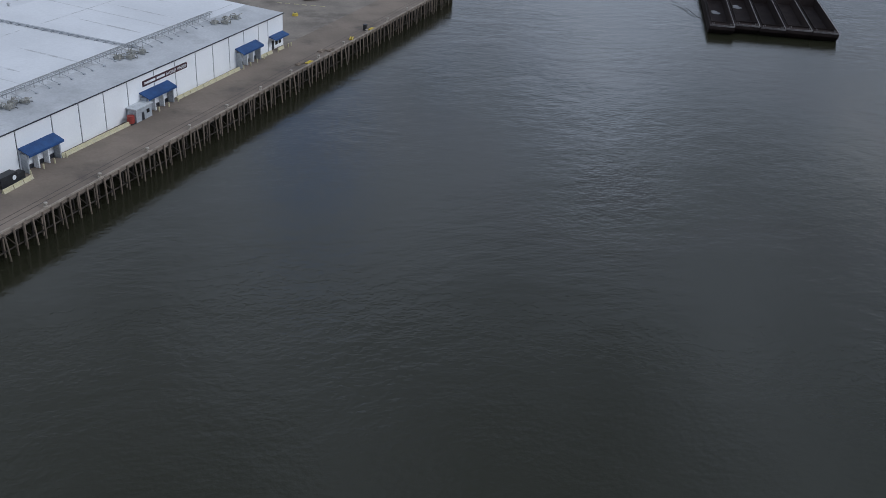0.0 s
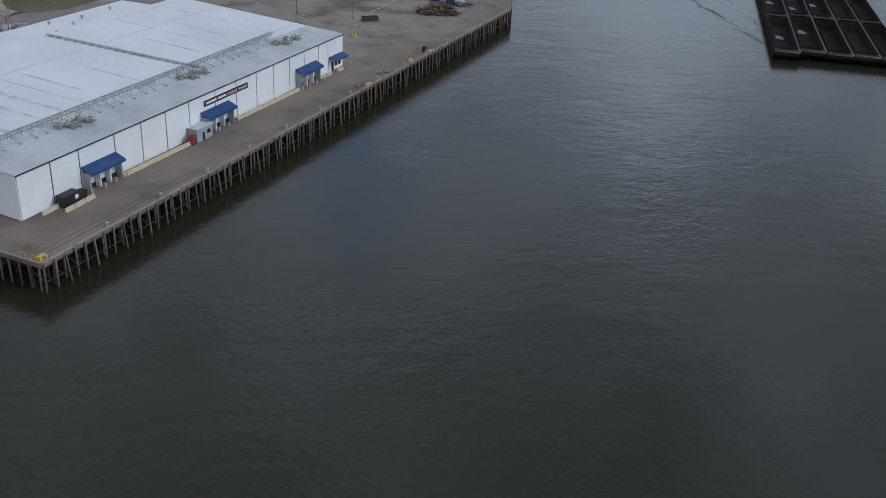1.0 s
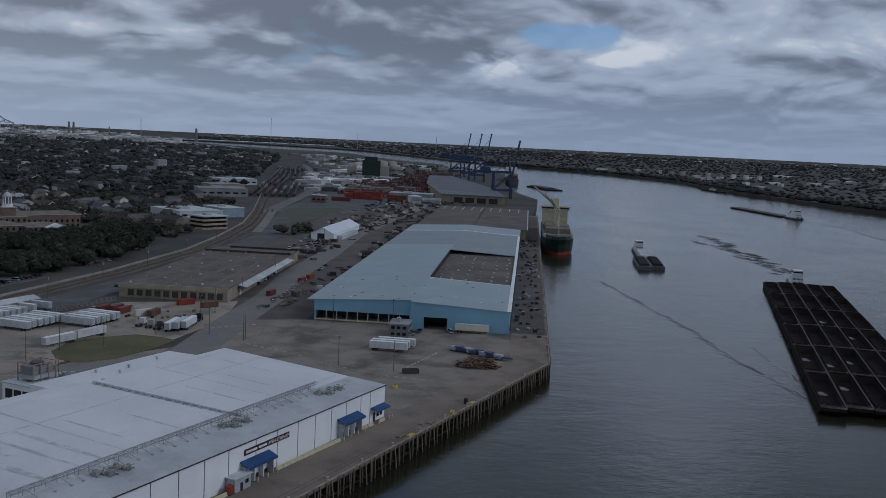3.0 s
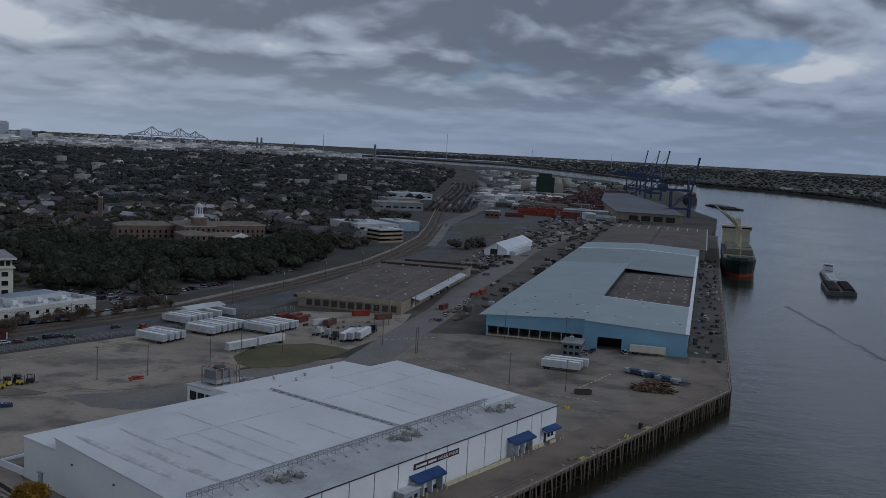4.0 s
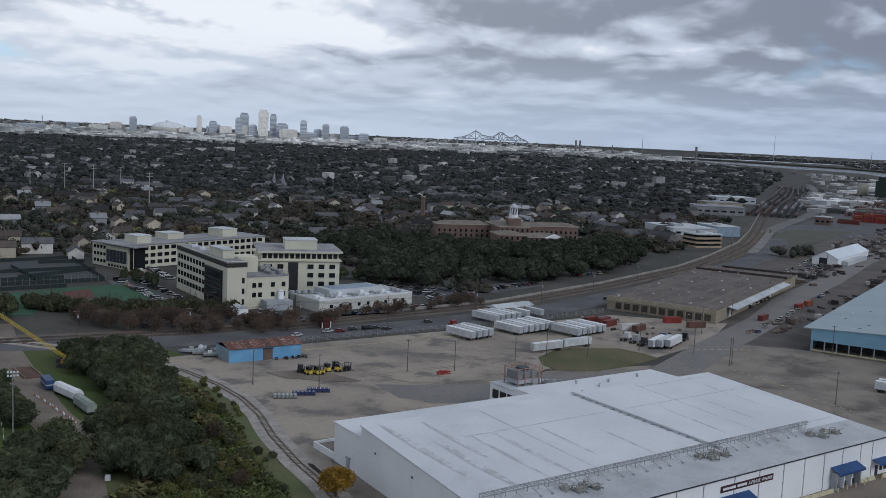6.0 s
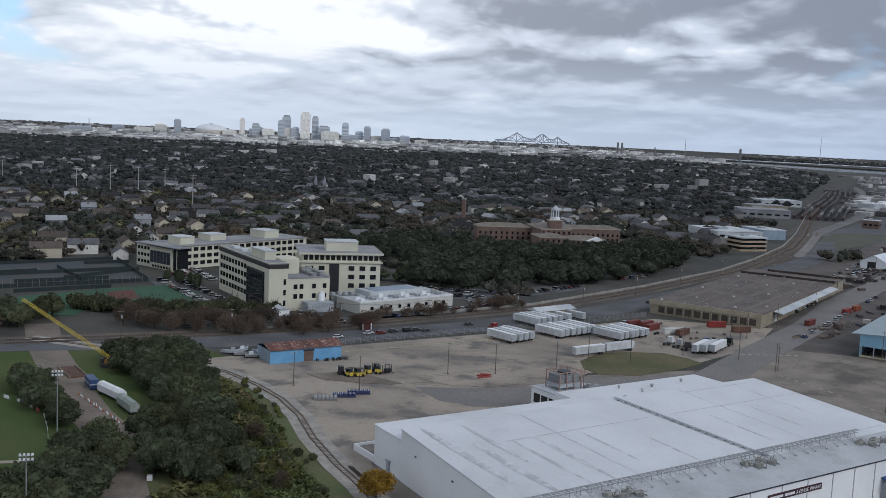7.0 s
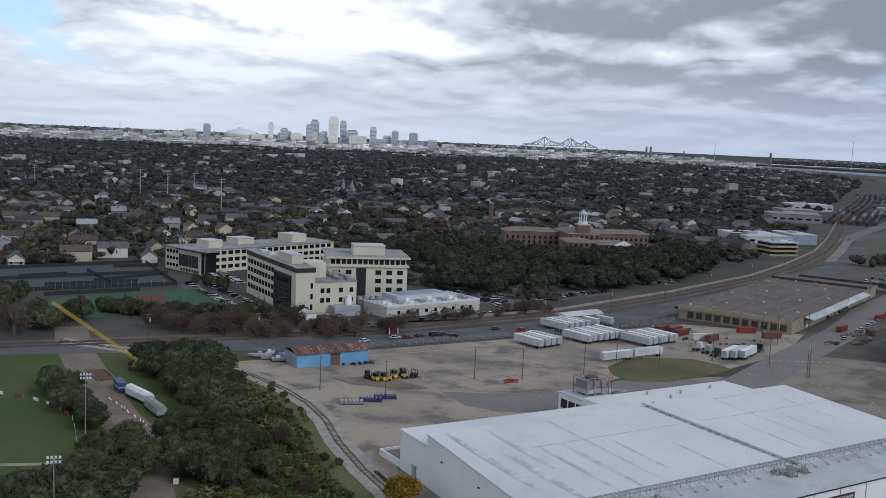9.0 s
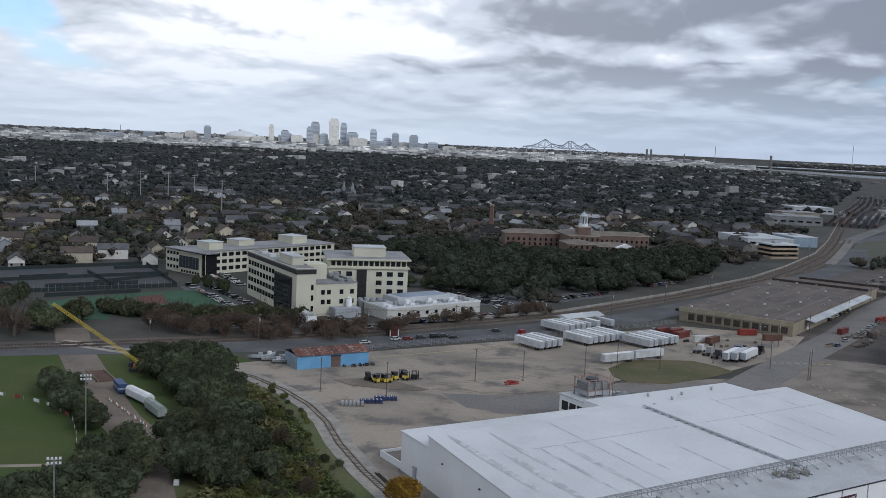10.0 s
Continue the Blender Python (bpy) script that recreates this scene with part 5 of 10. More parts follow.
def hospital():
    roof_grey = GREYROOF
    a = thing("hospital_wing", "five-storey cream hospital wing with a dark top band", "building", FH, "hospital")
    part("wall", Shape().box(0, 0, 0, 70.4, 9.4, 20.2), CREAM, a)
    part("top_band", Shape().box(-0.2, -0.25, 20.2, 70.6, 9.6, 22.2), surf("dark_brown_fascia", (0.035, 0.03, 0.028), (0.028, 0.025, 0.024), 0.3, 3, 0.6, 0.05), a, "dark fascia band under the roof")
    part("roof", Shape().box(-0.3, -0.3, 22.2, 70.7, 9.7, 22.7), roof_grey, a)
    part("parapet", Shape().box(-0.3, -0.35, 22.7, 70.7, 0.1, 23.0).box(70.3, 0.1, 22.7, 70.7, 9.7, 23.0), CREAM, a)
    for f in range(4):
        window_row(a, 1.5, 41, 0, 3.6 + f * 4.2, 5.9 + f * 4.2, 9, 3.2)
    bay = part("glazed_bay", Shape().box(43, -0.9, 0.4, 64.5, -0.02, 18.0), surf("dark_bay_frame", (0.03, 0.03, 0.034), (0.025, 0.025, 0.028), 0.3, 3, 0.5, 0.05), a, "dark glazed bay")
    for i in range(7):
        for f in range(4):
            part("pane", Shape().box(43.6 + i * 2.95, -1.0, 1.2 + f * 4.2, 46.1 + i * 2.95, -0.91, 4.6 + f * 4.2), GLASS, bay)
    for f in range(3):
        part("end_window", Shape().box(70.41, 7.2, 2.6 + f * 5, 70.5, 8.4, 5.2 + f * 5), GLASS, a)
    part("penthouse", Shape().box(40, 2.5, 22.7, 58, 8.2, 26.6), CREAM, a)
    part("penthouse_roof", Shape().box(39.7, 2.2, 26.6, 58.3, 8.5, 27.0), PALEROOF, a)
    for x in (10, 22, 34):
        part("roof_unit", Shape().box(x, 3, 22.7, x + 4, 6, 24.0), PALEROOF, a)

    c = thing("hospital_core", "plain cream hospital block with roof plant", "building", FH, "hospital")
    part("wall", Shape().box(34, 9.8, 0, 69.6, 31, 15.2), CREAM, c)
    part("roof", Shape().box(33.8, 9.75, 15.2, 69.9, 31.2, 15.7), roof_grey, c)
    part("stair_block", Shape().box(46, 10.0, 15.7, 58, 20, 23.0), CREAM, c)
    for x0, z in ((69.6, 10.2), (69.6, 5.6)):
        for y in (12.6, 15.6, 22.0, 27.4):
            part("window", Shape().box(x0 + 0.01, y, z, x0 + 0.12, y + 1.9, z + 2.2), GLASS, c)
    rnd = random.Random(8)
    for i in range(12):
        x, y = 52 + (i % 6) * 3.0, 23.5 + (i // 6) * 4
        part("roof_plant", Shape().box(-1.2, -1.2, 0, 1.2, 1.2, rnd.uniform(1.2, 2.6)), STEEL, c, at=pose(x, y, 15.7))
    part("annex", Shape().box(69.65, 17, 0, 77, 30, 4.5), GREYWALL, c)
    part("roof_railing", Shape().bar((60, 21.4, 17.0), (69.4, 21.4, 17.0), 0.12).bar((69.4, 21.4, 17.0), (69.4, 30.8, 17.0), 0.12).bar((69.4, 21.4, 15.7), (69.4, 21.4, 17.0), 0.1).bar((69.4, 30.8, 15.7), (69.4, 30.8, 17.0), 0.1), STEEL, c)

    FHB = frame_at(-179, 465, 0.899, 0.437)
    b = thing("hospital_tower", "cream hospital block with an overhanging roof and dark windows", "building", FHB, "hospital")
    part("wall", Shape().box(0, 0, 0, 39.5, 34, 19.4), CREAM, b)
    part("top_storey", Shape().box(0.6, 0.6, 19.9, 38.9, 33.4, 23.6), CREAM, b)
    part("balcony", Shape().box(-1.0, -1.0, 19.4, 40.5, 35, 19.9), CREAM, b)
    part("roof", Shape().box(-1.2, -1.2, 23.6, 40.7, 35.2, 24.3), roof_grey, b)
    part("roof_trim", Shape().box(-1.3, -1.35, 23.5, 40.8, -1.21, 24.4).box(40.72, -1.2, 23.5, 40.86, 35.2, 24.4), CREAM, b)
    window_row(b, 0.8, 38.7, 0.6, 20.6, 23.0, 14, 2.0)
    window_row(b, 0.8, 33.2, 38.9, 20.6, 23.0, 10, 2.0, face="x")
    for f in range(4):
        for x in (3.0, 8.6, 23.5, 29.0, 34.4):
            wx = part("window", Shape().box(x, -0.14, 2.6 + f * 4.3, x + 2.9, -0.01, 4.9 + f * 4.3), GLASS, b)
            part("window_sill", Shape().box(x - 0.15, -0.24, 2.4 + f * 4.3, x + 3.05, -0.015, 2.58 + f * 4.3), WHITEPAINT, wx)
        window_row(b, 2, 32, 39.5, 2.6 + f * 4.3, 4.9 + f * 4.3, 5, 2.6, face="x")
    part("entrance_slot", Shape().box(13.8, -0.2, 1.0, 18.8, -0.015, 18.8), BLACKPLASTIC, b, "tall dark glazed slot")
    part("penthouse", Shape().box(13, 8, 24.3, 29, 20, 28.8), CREAM, b)
    part("penthouse_roof", Shape().box(12.7, 7.7, 28.8, 29.3, 20.3, 29.2), PALEROOF, b)

    FL = frame_at(-141, 444, 0.609, 0.793)
    l = thing("hospital_annex", "low white hospital annex with roof plant", "building", FL, "hospital")
    part("wall", Shape().box(0, 0, 0, 56, 27, 5.3), surf("off_white_wall", (0.60, 0.59, 0.54), (0.52, 0.51, 0.47), 0.1, 2, 0.7, 0.05), l)
    part("roof", Shape().box(0.5, 0.5, 5.3, 55.5, 26.5, 5.5), PALEROOF, l)
    part("parapet", Shape().box(-0.1, -0.1, 5.3, 56.1, 0.4, 6.0).box(55.6, 0.4, 5.3, 56.1, 27, 6.0).box(-0.1, 0.4, 5.3, 0.4, 27, 6.0), WHITEPAINT, l)
    part("upper_block", Shape().box(14, 12, 5.5, 46, 25, 7.8), PALEROOF, l)
    part("blue_grey_roof", Shape().box(18, 13, 7.8, 44, 24, 8.0), surf("blue_grey_roof", (0.28, 0.34, 0.42), (0.24, 0.29, 0.36), 0.1, 2, 0.6, 0.05), l)
    for i in range(16):
        part("roof_unit", Shape().box(-1.2, -0.9, 0, 1.2, 0.9, rnd.uniform(0.8, 2.0)), STEEL if i % 2 else WHITEPAINT, l, at=pose(4 + (i % 8) * 6.6, 4.5 + (i // 8) * 4, 5.5, 0, 0, rnd.uniform(-8, 8)))
    for i in range(9):
        part("window", Shape().box(6 + i * 5.4, -0.22, 1.6, 7.6 + i * 5.4, -0.11, 3.2), GLASS, l)
    ch = thing("chiller_plant", "grey-green fenced chiller plant beside the hospital", "plant", pose(-156, 462, 0.1, 0, 0, 38))
    part("screen", Shape().box(-7, -4, 0, 7, 4, 5.5), surf("grey_green_louvre", (0.18, 0.20, 0.19), (0.13, 0.145, 0.14), 0.3, 4, 0.8, 0.2), ch)
    for i in range(4):
        part("fan", Shape().cyl(-5 + i * 3.3, 0, 5.5, 6.8, 1.3, 1.3, 12), GREYWALL, ch)
    tk = thing("oxygen_tank", "tall white oxygen tank with a domed top", "tank", pose(-161.4, 447.4, 0.1))
    part("vessel", Shape().cyl(0, 0, 0.8, 8.0, 1.5, 1.5, 16).cyl(0, 0, 8.0, 8.8, 1.5, 0.6, 16), WHITEPAINT, tk, smooth=True)
    for an in range(3):
        part("leg", Shape().box(-0.15, -0.15, 0, 0.15, 0.15, 0.9), STEEL, tk, at=pose(1.2 * math.cos(an * 2.1), 1.2 * math.sin(an * 2.1), 0))
    t = thing("storage_tent", "small white gabled storage shed", "shed", pose(-183, 432, 0.1, 0, 0, -45))
    part("wall", Shape().box(0, 0, 0, 14, 6, 2.6), WHITEWALL, t)
    part("roof", Shape().extrude_x([(-0.3, 2.6), (6.3, 2.6), (3, 4.2)], -0.3, 14.3), PALEROOF, t)

    FC = FH @ pose(-98, -18, 0, 0, 0, 20)
    h2 = thing("clinic_building", "three-storey cream clinic with ribbon windows and a glazed end", "building", FC, "hospital")
    part("wall", Shape().box(0, 0, 0, 39, 8, 13.2), CREAM, h2)
    part("long_wall", Shape().box(2, 8.05, 0, 31, 108, 13.2), CREAM, h2)
    part("roof", Shape().box(-0.6, -1.2, 13.2, 41, 8.02, 13.8), roof_grey, h2)
    part("long_roof", Shape().box(1.5, 8.05, 13.2, 31.6, 108.4, 13.7), roof_grey, h2)
    part("roof_overhang", Shape().box(15, -3.2, 13.25, 41.4, -1.25, 13.85), DARKTRIM, h2, "dark projecting roof edge")
    scr = part("end_frame", Shape().box(14.4, -1.0, 2.6, 34.6, -0.02, 11.2), CREAM, h2, "cream frame round a dark glazed screen")
    for k in range(6):
        part("pane", Shape().box(15.1 + k * 3.2, -1.08, 3.4, 18.1 + k * 3.2, -1.01, 10.4), surf("grey_tinted_screen", (0.055, 0.062, 0.072), (0.045, 0.05, 0.06), 0.2, 2, 0.25, 0.0), scr)
    part("corner_glass", Shape().box(36.4, -0.4, 0.6, 38.9, -0.02, 12.9), GLASS, h2, "dark glazed corner")
    # black pane over the end face, standing in for the shadow on it
    part("corner_glass", Shape().box(39.02, 0.3, 0.6, 39.3, 7.8, 12.9), GLASS, h2)
    part("corner_pier", Shape().box(34.8, -1.2, 0, 36.0, -0.03, 13.2), CREAM, h2)
    for f in range(3):
        window_row(h2, 12, 106, 31, 2.0 + f * 4.1, 4.2 + f * 4.1, 19, 3.4, face="x")
        window_row(h2, 1.0, 13.4, 0, 2.0 + f * 4.0, 3.8 + f * 4.0, 4, 2.0)
    window_row(h2, 15, 34, 0, 0.5, 1.8, 7, 1.6)
    for x0, y0, x1, y1, h in ((14, 12, 26, 22, 18.0), (6, 40, 18, 52, 17.2), (10, 78, 24, 90, 18.4)):
        part("penthouse", Shape().box(x0, y0, 13.7, x1, y1, h), CREAM, h2)
        part("penthouse_roof", Shape().box(x0 - 0.3, y0 - 0.3, h, x1 + 0.3, y1 + 0.3, h + 0.3), PALEROOF, h2)


def school():
    F = frame_at(-161, 815, 0.912, 0.41)
    stone = surf("pale_stone_trim", (0.42, 0.38, 0.31), (0.34, 0.31, 0.26), 0.2, 2, 0.85, 0.1)
    tile = surf("brown_tile_roof", (0.21, 0.18, 0.15), (0.15, 0.13, 0.11), 0.15, 2, 0.9, 0.15)
    s = thing("old_school", "long red-brick school with hipped tile roofs and a white cupola", "school", F)

    def wing(x0, y0, x1, y1, h, rh):
        part("wall", Shape().box(x0, y0, 0, x1, y1, h), BRICK, s)
        part("cornice", Shape().box(x0 - 0.5, y0 - 0.5, h, x1 + 0.5, y1 + 0.5, h + 0.6), stone, s)
        i = min(x1 - x0, y1 - y0) / 2
        if x1 - x0 >= y1 - y0:
            top = [(x0 + i, (y0 + y1) / 2, h + 0.6 + rh), (x1 - i, (y0 + y1) / 2, h + 0.6 + rh)]
            f = [(0, 1, 5, 4), (1, 2, 5), (2, 3, 4, 5), (3, 0, 4), (3, 2, 1, 0)]
        else:
            top = [((x0 + x1) / 2, y0 + i, h + 0.6 + rh), ((x0 + x1) / 2, y1 - i, h + 0.6 + rh)]
            f = [(0, 1, 4), (1, 2, 5, 4), (2, 3, 5), (3, 0, 4, 5), (3, 2, 1, 0)]
        e = 0.5
        part("roof", Shape().add([(x0 - e, y0 - e, h + 0.6), (x1 + e, y0 - e, h + 0.6), (x1 + e, y1 + e, h + 0.6), (x0 - e, y1 + e, h + 0.6)] + top, f), tile, s)
        n = int((x1 - x0) / 4.2)
        for k in range(n):
            for z in (1.4, 5.2, 9.0):
                if z + 2.2 < h:
                    part("window", Shape().box(x0 + (k + 0.5) * (x1 - x0) / n - 0.8, y0 - 0.15, z, x0 + (k + 0.5) * (x1 - x0) / n + 0.8, y0 - 0.02, z + 2.2), GLASS, s)
    wing(-2, -6, 44, 9, 11, 2.6)
    wing(70, -6, 122, 9, 11, 2.6)
    wing(44.2, -34, 69.8, 9, 12.5, 3)
    wing(36, -60, 58, -34.6, 8.5, 2.4)
    wing(58.4, -68, 88, -42, 8, 2.4)
    part("tower_base", Shape().box(52, -33, 12.5, 62, -23, 19.5), BRICK, s)
    part("tower_cornice", Shape().box(51.4, -33.6, 19.5, 62.6, -22.4, 20.3), stone, s)
    cx, cy = 57, -28
    cup = part("cupola_drum", Shape().cyl(cx, cy, 20.3, 22.4, 4.0, 4.0, 12), WHITEPAINT, s, "white timber cupola")
    for k in range(8):
        part("column", Shape().cyl(cx + 3.0 * math.cos(k * 0.785), cy + 3.0 * math.sin(k * 0.785), 22.4, 28.0, 0.42, 0.38, 7), WHITEPAINT, cup)
    part("lantern", Shape().cyl(cx, cy, 22.4, 28.0, 2.1, 2.1, 10), surf("grey_lantern_glass", (0.20, 0.22, 0.24), (0.16, 0.18, 0.2), 0.4, 3, 0.4, 0.02), cup)
    part("dome", Shape().cyl(cx, cy, 28.0, 28.8, 3.5, 3.5, 12).cyl(cx, cy, 28.8, 30.4, 3.0, 2.0, 12).cyl(cx, cy, 30.4, 31.4, 2.0, 0.5, 12).cyl(cx, cy, 31.4, 33.6, 0.15, 0.05, 6), PALEROOF, cup)
    for k in range(6):
        part("portico_column", Shape().cyl(72 + k * 2.5, -71.4, 0, 7.2, 0.6, 0.52, 8), WHITEPAINT, s)
    part("portico_roof", Shape().box(70.6, -72.8, 7.2, 86, -68.6, 8.2), stone, s)
    part("pediment", Shape().extrude_x([(0, 0), (15.4, 0), (7.7, 3.0)], 0, 4.2), WHITEPAINT, s, "white triangular pediment", at=pose(86, -72.8, 8.2, 0, 0, 90))
    ch = thing("brick_chimney", "tall square red-brick chimney stack", "chimney", pose(-199, 930, 0))
    part("shaft", Shape().box(-2.0, -2.0, 0, 2.0, 2.0, 24.5, 0.4), BRICK, ch)
    part("cap", Shape().box(-1.9, -1.9, 24.5, 1.9, 1.9, 25.4), stone, ch)


def block_building(name, label, F, w, d, h, wall, roof, windows=0, floors=1, group=""):
    b = thing(name, label, "building", F, group)
    part("wall", Shape().box(0, 0, 0, w, d, h), wall, b)
    part("roof", Shape().box(-0.3, -0.3, h, w + 0.3, d + 0.3, h + 0.5), roof, b)
    for f in range(floors):
        z = h * (f + 0.35) / floors
        if windows:
            window_row(b, 0.5, w - 0.5, 0, z, z + min(2.0, h / floors * 0.45), windows, (w - 1) / windows * 0.62)
            window_row(b, 0.5, d - 0.5, w, z, z + min(2.0, h / floors * 0.45), windows, (d - 1) / windows * 0.62, face="x")
    part("roof_unit", Shape().box(w * 0.3, d * 0.4, h + 0.5, w * 0.5, d * 0.6, h + 2.2), GREYWALL, b)
    return b


hospital()
school()
OF = thing("office_building", "three-storey pale orange office building with banded ribbon windows", "building", frame_at(52, 862, 0.81, 0.58))
ORANGE = surf("orange_tan_wall", (0.42, 0.32, 0.22), (0.36, 0.28, 0.2), 0.2, 2, 0.8, 0.1)
for z in (0, 3.6, 7.2):
    part("storey_glass", Shape().prism([(1, 0.8), (5, 0.3), (25, 0.3), (25.4, 19.4), (1, 19.4)], z + 1.6, z + 3.6), GLASS, OF)
    part("storey_band", Shape().prism([(-0.4, 0.4), (4.5, -0.8), (26, -0.8), (26.4, 20), (-0.4, 20)], z, z + 1.6), ORANGE, OF)
part("roof", Shape().prism([(-0.6, 0.2), (4.4, -1.0), (26.2, -1.0), (26.6, 20.2), (-0.6, 20.2)], 10.8, 11.8), PALEROOF, OF)
part("roof_unit", Shape().box(8, 7, 11.8, 14, 12, 13.6), GREYWALL, OF)
block_building("low_warehouse", "low white-roofed warehouse beside the railway", frame_at(36, 960, 0.9, 0.44), 46, 60, 7, PALEROOF, PALEROOF, 5, 1)
block_building("low_warehouse", "pale blue-grey warehouse beside the railway", frame_at(78, 985, 0.9, 0.44), 24, 40, 9, surf("blue_grey_sheet", (0.28, 0.36, 0.44), (0.24, 0.31, 0.38), 0.2, 2, 0.6, 0.05), PALEROOF, 0, 1)
block_building("low_warehouse", "long grey warehouse with a curved-edge roof", frame_at(72, 1290, 0.9, 0.1), 62, 44, 10, GREYROOF, GREYROOF, 6, 1)
block_building("low_warehouse", "grey flat-roofed warehouse near the rail yard", frame_at(96, 1420, 0.9, 0.3), 50, 40, 8, TANWALL, GREYROOF, 6, 1)
block_building("low_warehouse", "pale flat-roofed warehouse near the rail yard", frame_at(120, 1560, 0.9, 0.3), 60, 50, 9, PALEROOF, PALEROOF, 6, 1)
block_building("low_warehouse", "long white-roofed warehouse in the port", frame_at(288, 1632, 0.55, 0.84), 105, 26, 8, PALEROOF, PALEROOF, 0, 1)
block_building("dock_office", "small grey two-storey dock office in the yard", FB @ pose(39.5, -28, 0), 8.5, 13, 5.6, surf("dull_grey_office_wall", (0.21, 0.22, 0.23), (0.16, 0.168, 0.175), 0.2, 2, 0.8, 0.1), GREYROOF, 3, 2)
block_building("low_warehouse", "small dark brick store with a white roof", frame_at(205, 1228, 0.9, -0.3), 18, 16, 9, BRICK, PALEROOF, 3, 1)
block_building("low_warehouse", "long grey shed behind the red containers", frame_at(330, 1330, 0.9, -0.35), 60, 34, 9, GREYROOF, GREYWALL, 0, 1)
block_building("low_warehouse", "low rust-roofed shed in the port", frame_at(300, 1480, 0.9, -0.3), 70, 40, 7, TANWALL, BROWNROOF, 0, 1)


# ---- vessels on the river and at the quay ----
BARGERIM = surf("worn_barge_rim", (0.19, 0.175, 0.17), (0.10, 0.088, 0.085), 0.4, 3, 0.6, 0.1, vary=0.3)
FT = frame_at(237.0, 288.5, 0.522, 0.853)


def barge(m, group="barge tow", empty=True, first=None):
    if first is not None:
        return copy_thing(first, m)
    b = thing("hopper_barge", "black open hopper barge, empty and weathered, lashed in a tow", "barge", m, group)
    L, W, H = 59.2, 10.5, 3.6
    hull = Shape()
    prof = [(0.4, 1.6), (2.5, 0.2), (4.0, -0.6), (55.2, -0.6), (56.7, 0.2), (58.8, 1.6), (59.2, 2.0), (59.2, H), (0, H), (0, 2.0)]
    n = len(prof)
    hull.add([(x, 0, z) for x, z in prof] + [(x, W, z) for x, z in prof], [tuple(range(n)), tuple(range(2 * n - 1, n - 1, -1))] + [(i, n + i, n + (i + 1) % n, (i + 1) % n) for i in range(n) if i != 7])
    x0, x1, y0, y1, zf = 3.4, 55.8, 1.0, W - 1.0, 0.6
    o = [(0, 0, H), (L, 0, H), (L, W, H), (0, W, H)]
    c = [(x0, y0, H), (x1, y0, H), (x1, y1, H), (x0, y1, H)]
    f = [(x0 + 1.5, y0 + 0.2, zf), (x1 - 1.5, y0 + 0.2, zf), (x1 - 1.5, y1 - 0.2, zf), (x0 + 1.5, y1 - 0.2, zf)]
    hull.add(o + c + f, [(i, (i + 1) % 4, 4 + (i + 1) % 4, 4 + i) for i in range(4)] + [(4 + i, 4 + (i + 1) % 4, 8 + (i + 1) % 4, 8 + i) for i in range(4)] + [(8, 9, 10, 11)])
    part("hull", hull, COALBLACK, b)
    part("coaming", Shape().box(x0 - 0.15, y0 - 0.15, H, x1 + 0.15, y0, H + 0.6).box(x0 - 0.15, y1, H, x1 + 0.15, y1 + 0.15, H + 0.6).box(x0 - 0.15, y0, H, x0, y1, H + 0.6).box(x1, y0, H, x1 + 0.15, y1, H + 0.6), COALBLACK, b)
    part("side_rim", Shape().box(0, -0.05, H - 0.3, L, 0.3, H + 0.08), BARGERIM, b, "pale worn gunwale")
    part("end_rim", Shape().box(-0.05, 0.2, H - 0.5, 0.22, W - 0.2, H + 0.1), BARGERIM, b, "pale worn end plate")
    for x in (1.5, 57.4):
        for y in (1.6, W - 1.6):
            part("bitt", Shape().cyl(x, y - 0.3, H, H + 0.6, 0.16, 0.16, 6).cyl(x, y + 0.3, H, H + 0.6, 0.16, 0.16, 6), BARGERIM, b)
    return b


def tow():
    rnd = random.Random(21)
    first = None
    slim = Matrix.Diagonal((1, 0.9, 1, 1))
    silt = surf("pale_dry_silt", (0.34, 0.34, 0.35), (0.22, 0.22, 0.23), 0.4, 3, 0.9, 0.1)
    for c in range(5):
        for r in range(6):
            m = FT @ pose(r * 59.5 + (3.5 if c else 0) + rnd.uniform(-0.3, 0.3), -(c + 1) * 9.62, WATER_Z + rnd.uniform(-0.15, 0.1)) @ slim
            if first is None:
                first = barge(m)
            else:
                barge(m, first=first).matrix_basis = m
            if (c * 6 + r) in (1, 7, 13, 0, 6, 2, 8, 20, 15, 26):
                k = thing("silt_patch", "pale dried silt patch in a barge hold", "silt", m @ pose(rnd.uniform(8, 46), 5.2, 0.6), "silt in the barges")
                part("mound", Shape().cyl(0, 0, 0, 0.25, rnd.uniform(1.6, 2.6), 1.2, 7).cyl(2.6, 0.6, 0, 0.2, 1.6, 0.8, 7), silt, k)
    # water between lashed barges is hidden by the rims; the pusher lies astern
    pusher(FT @ pose(361.5, -24, WATER_Z), 0.88, "white four-deck river pusher boat behind the barges")


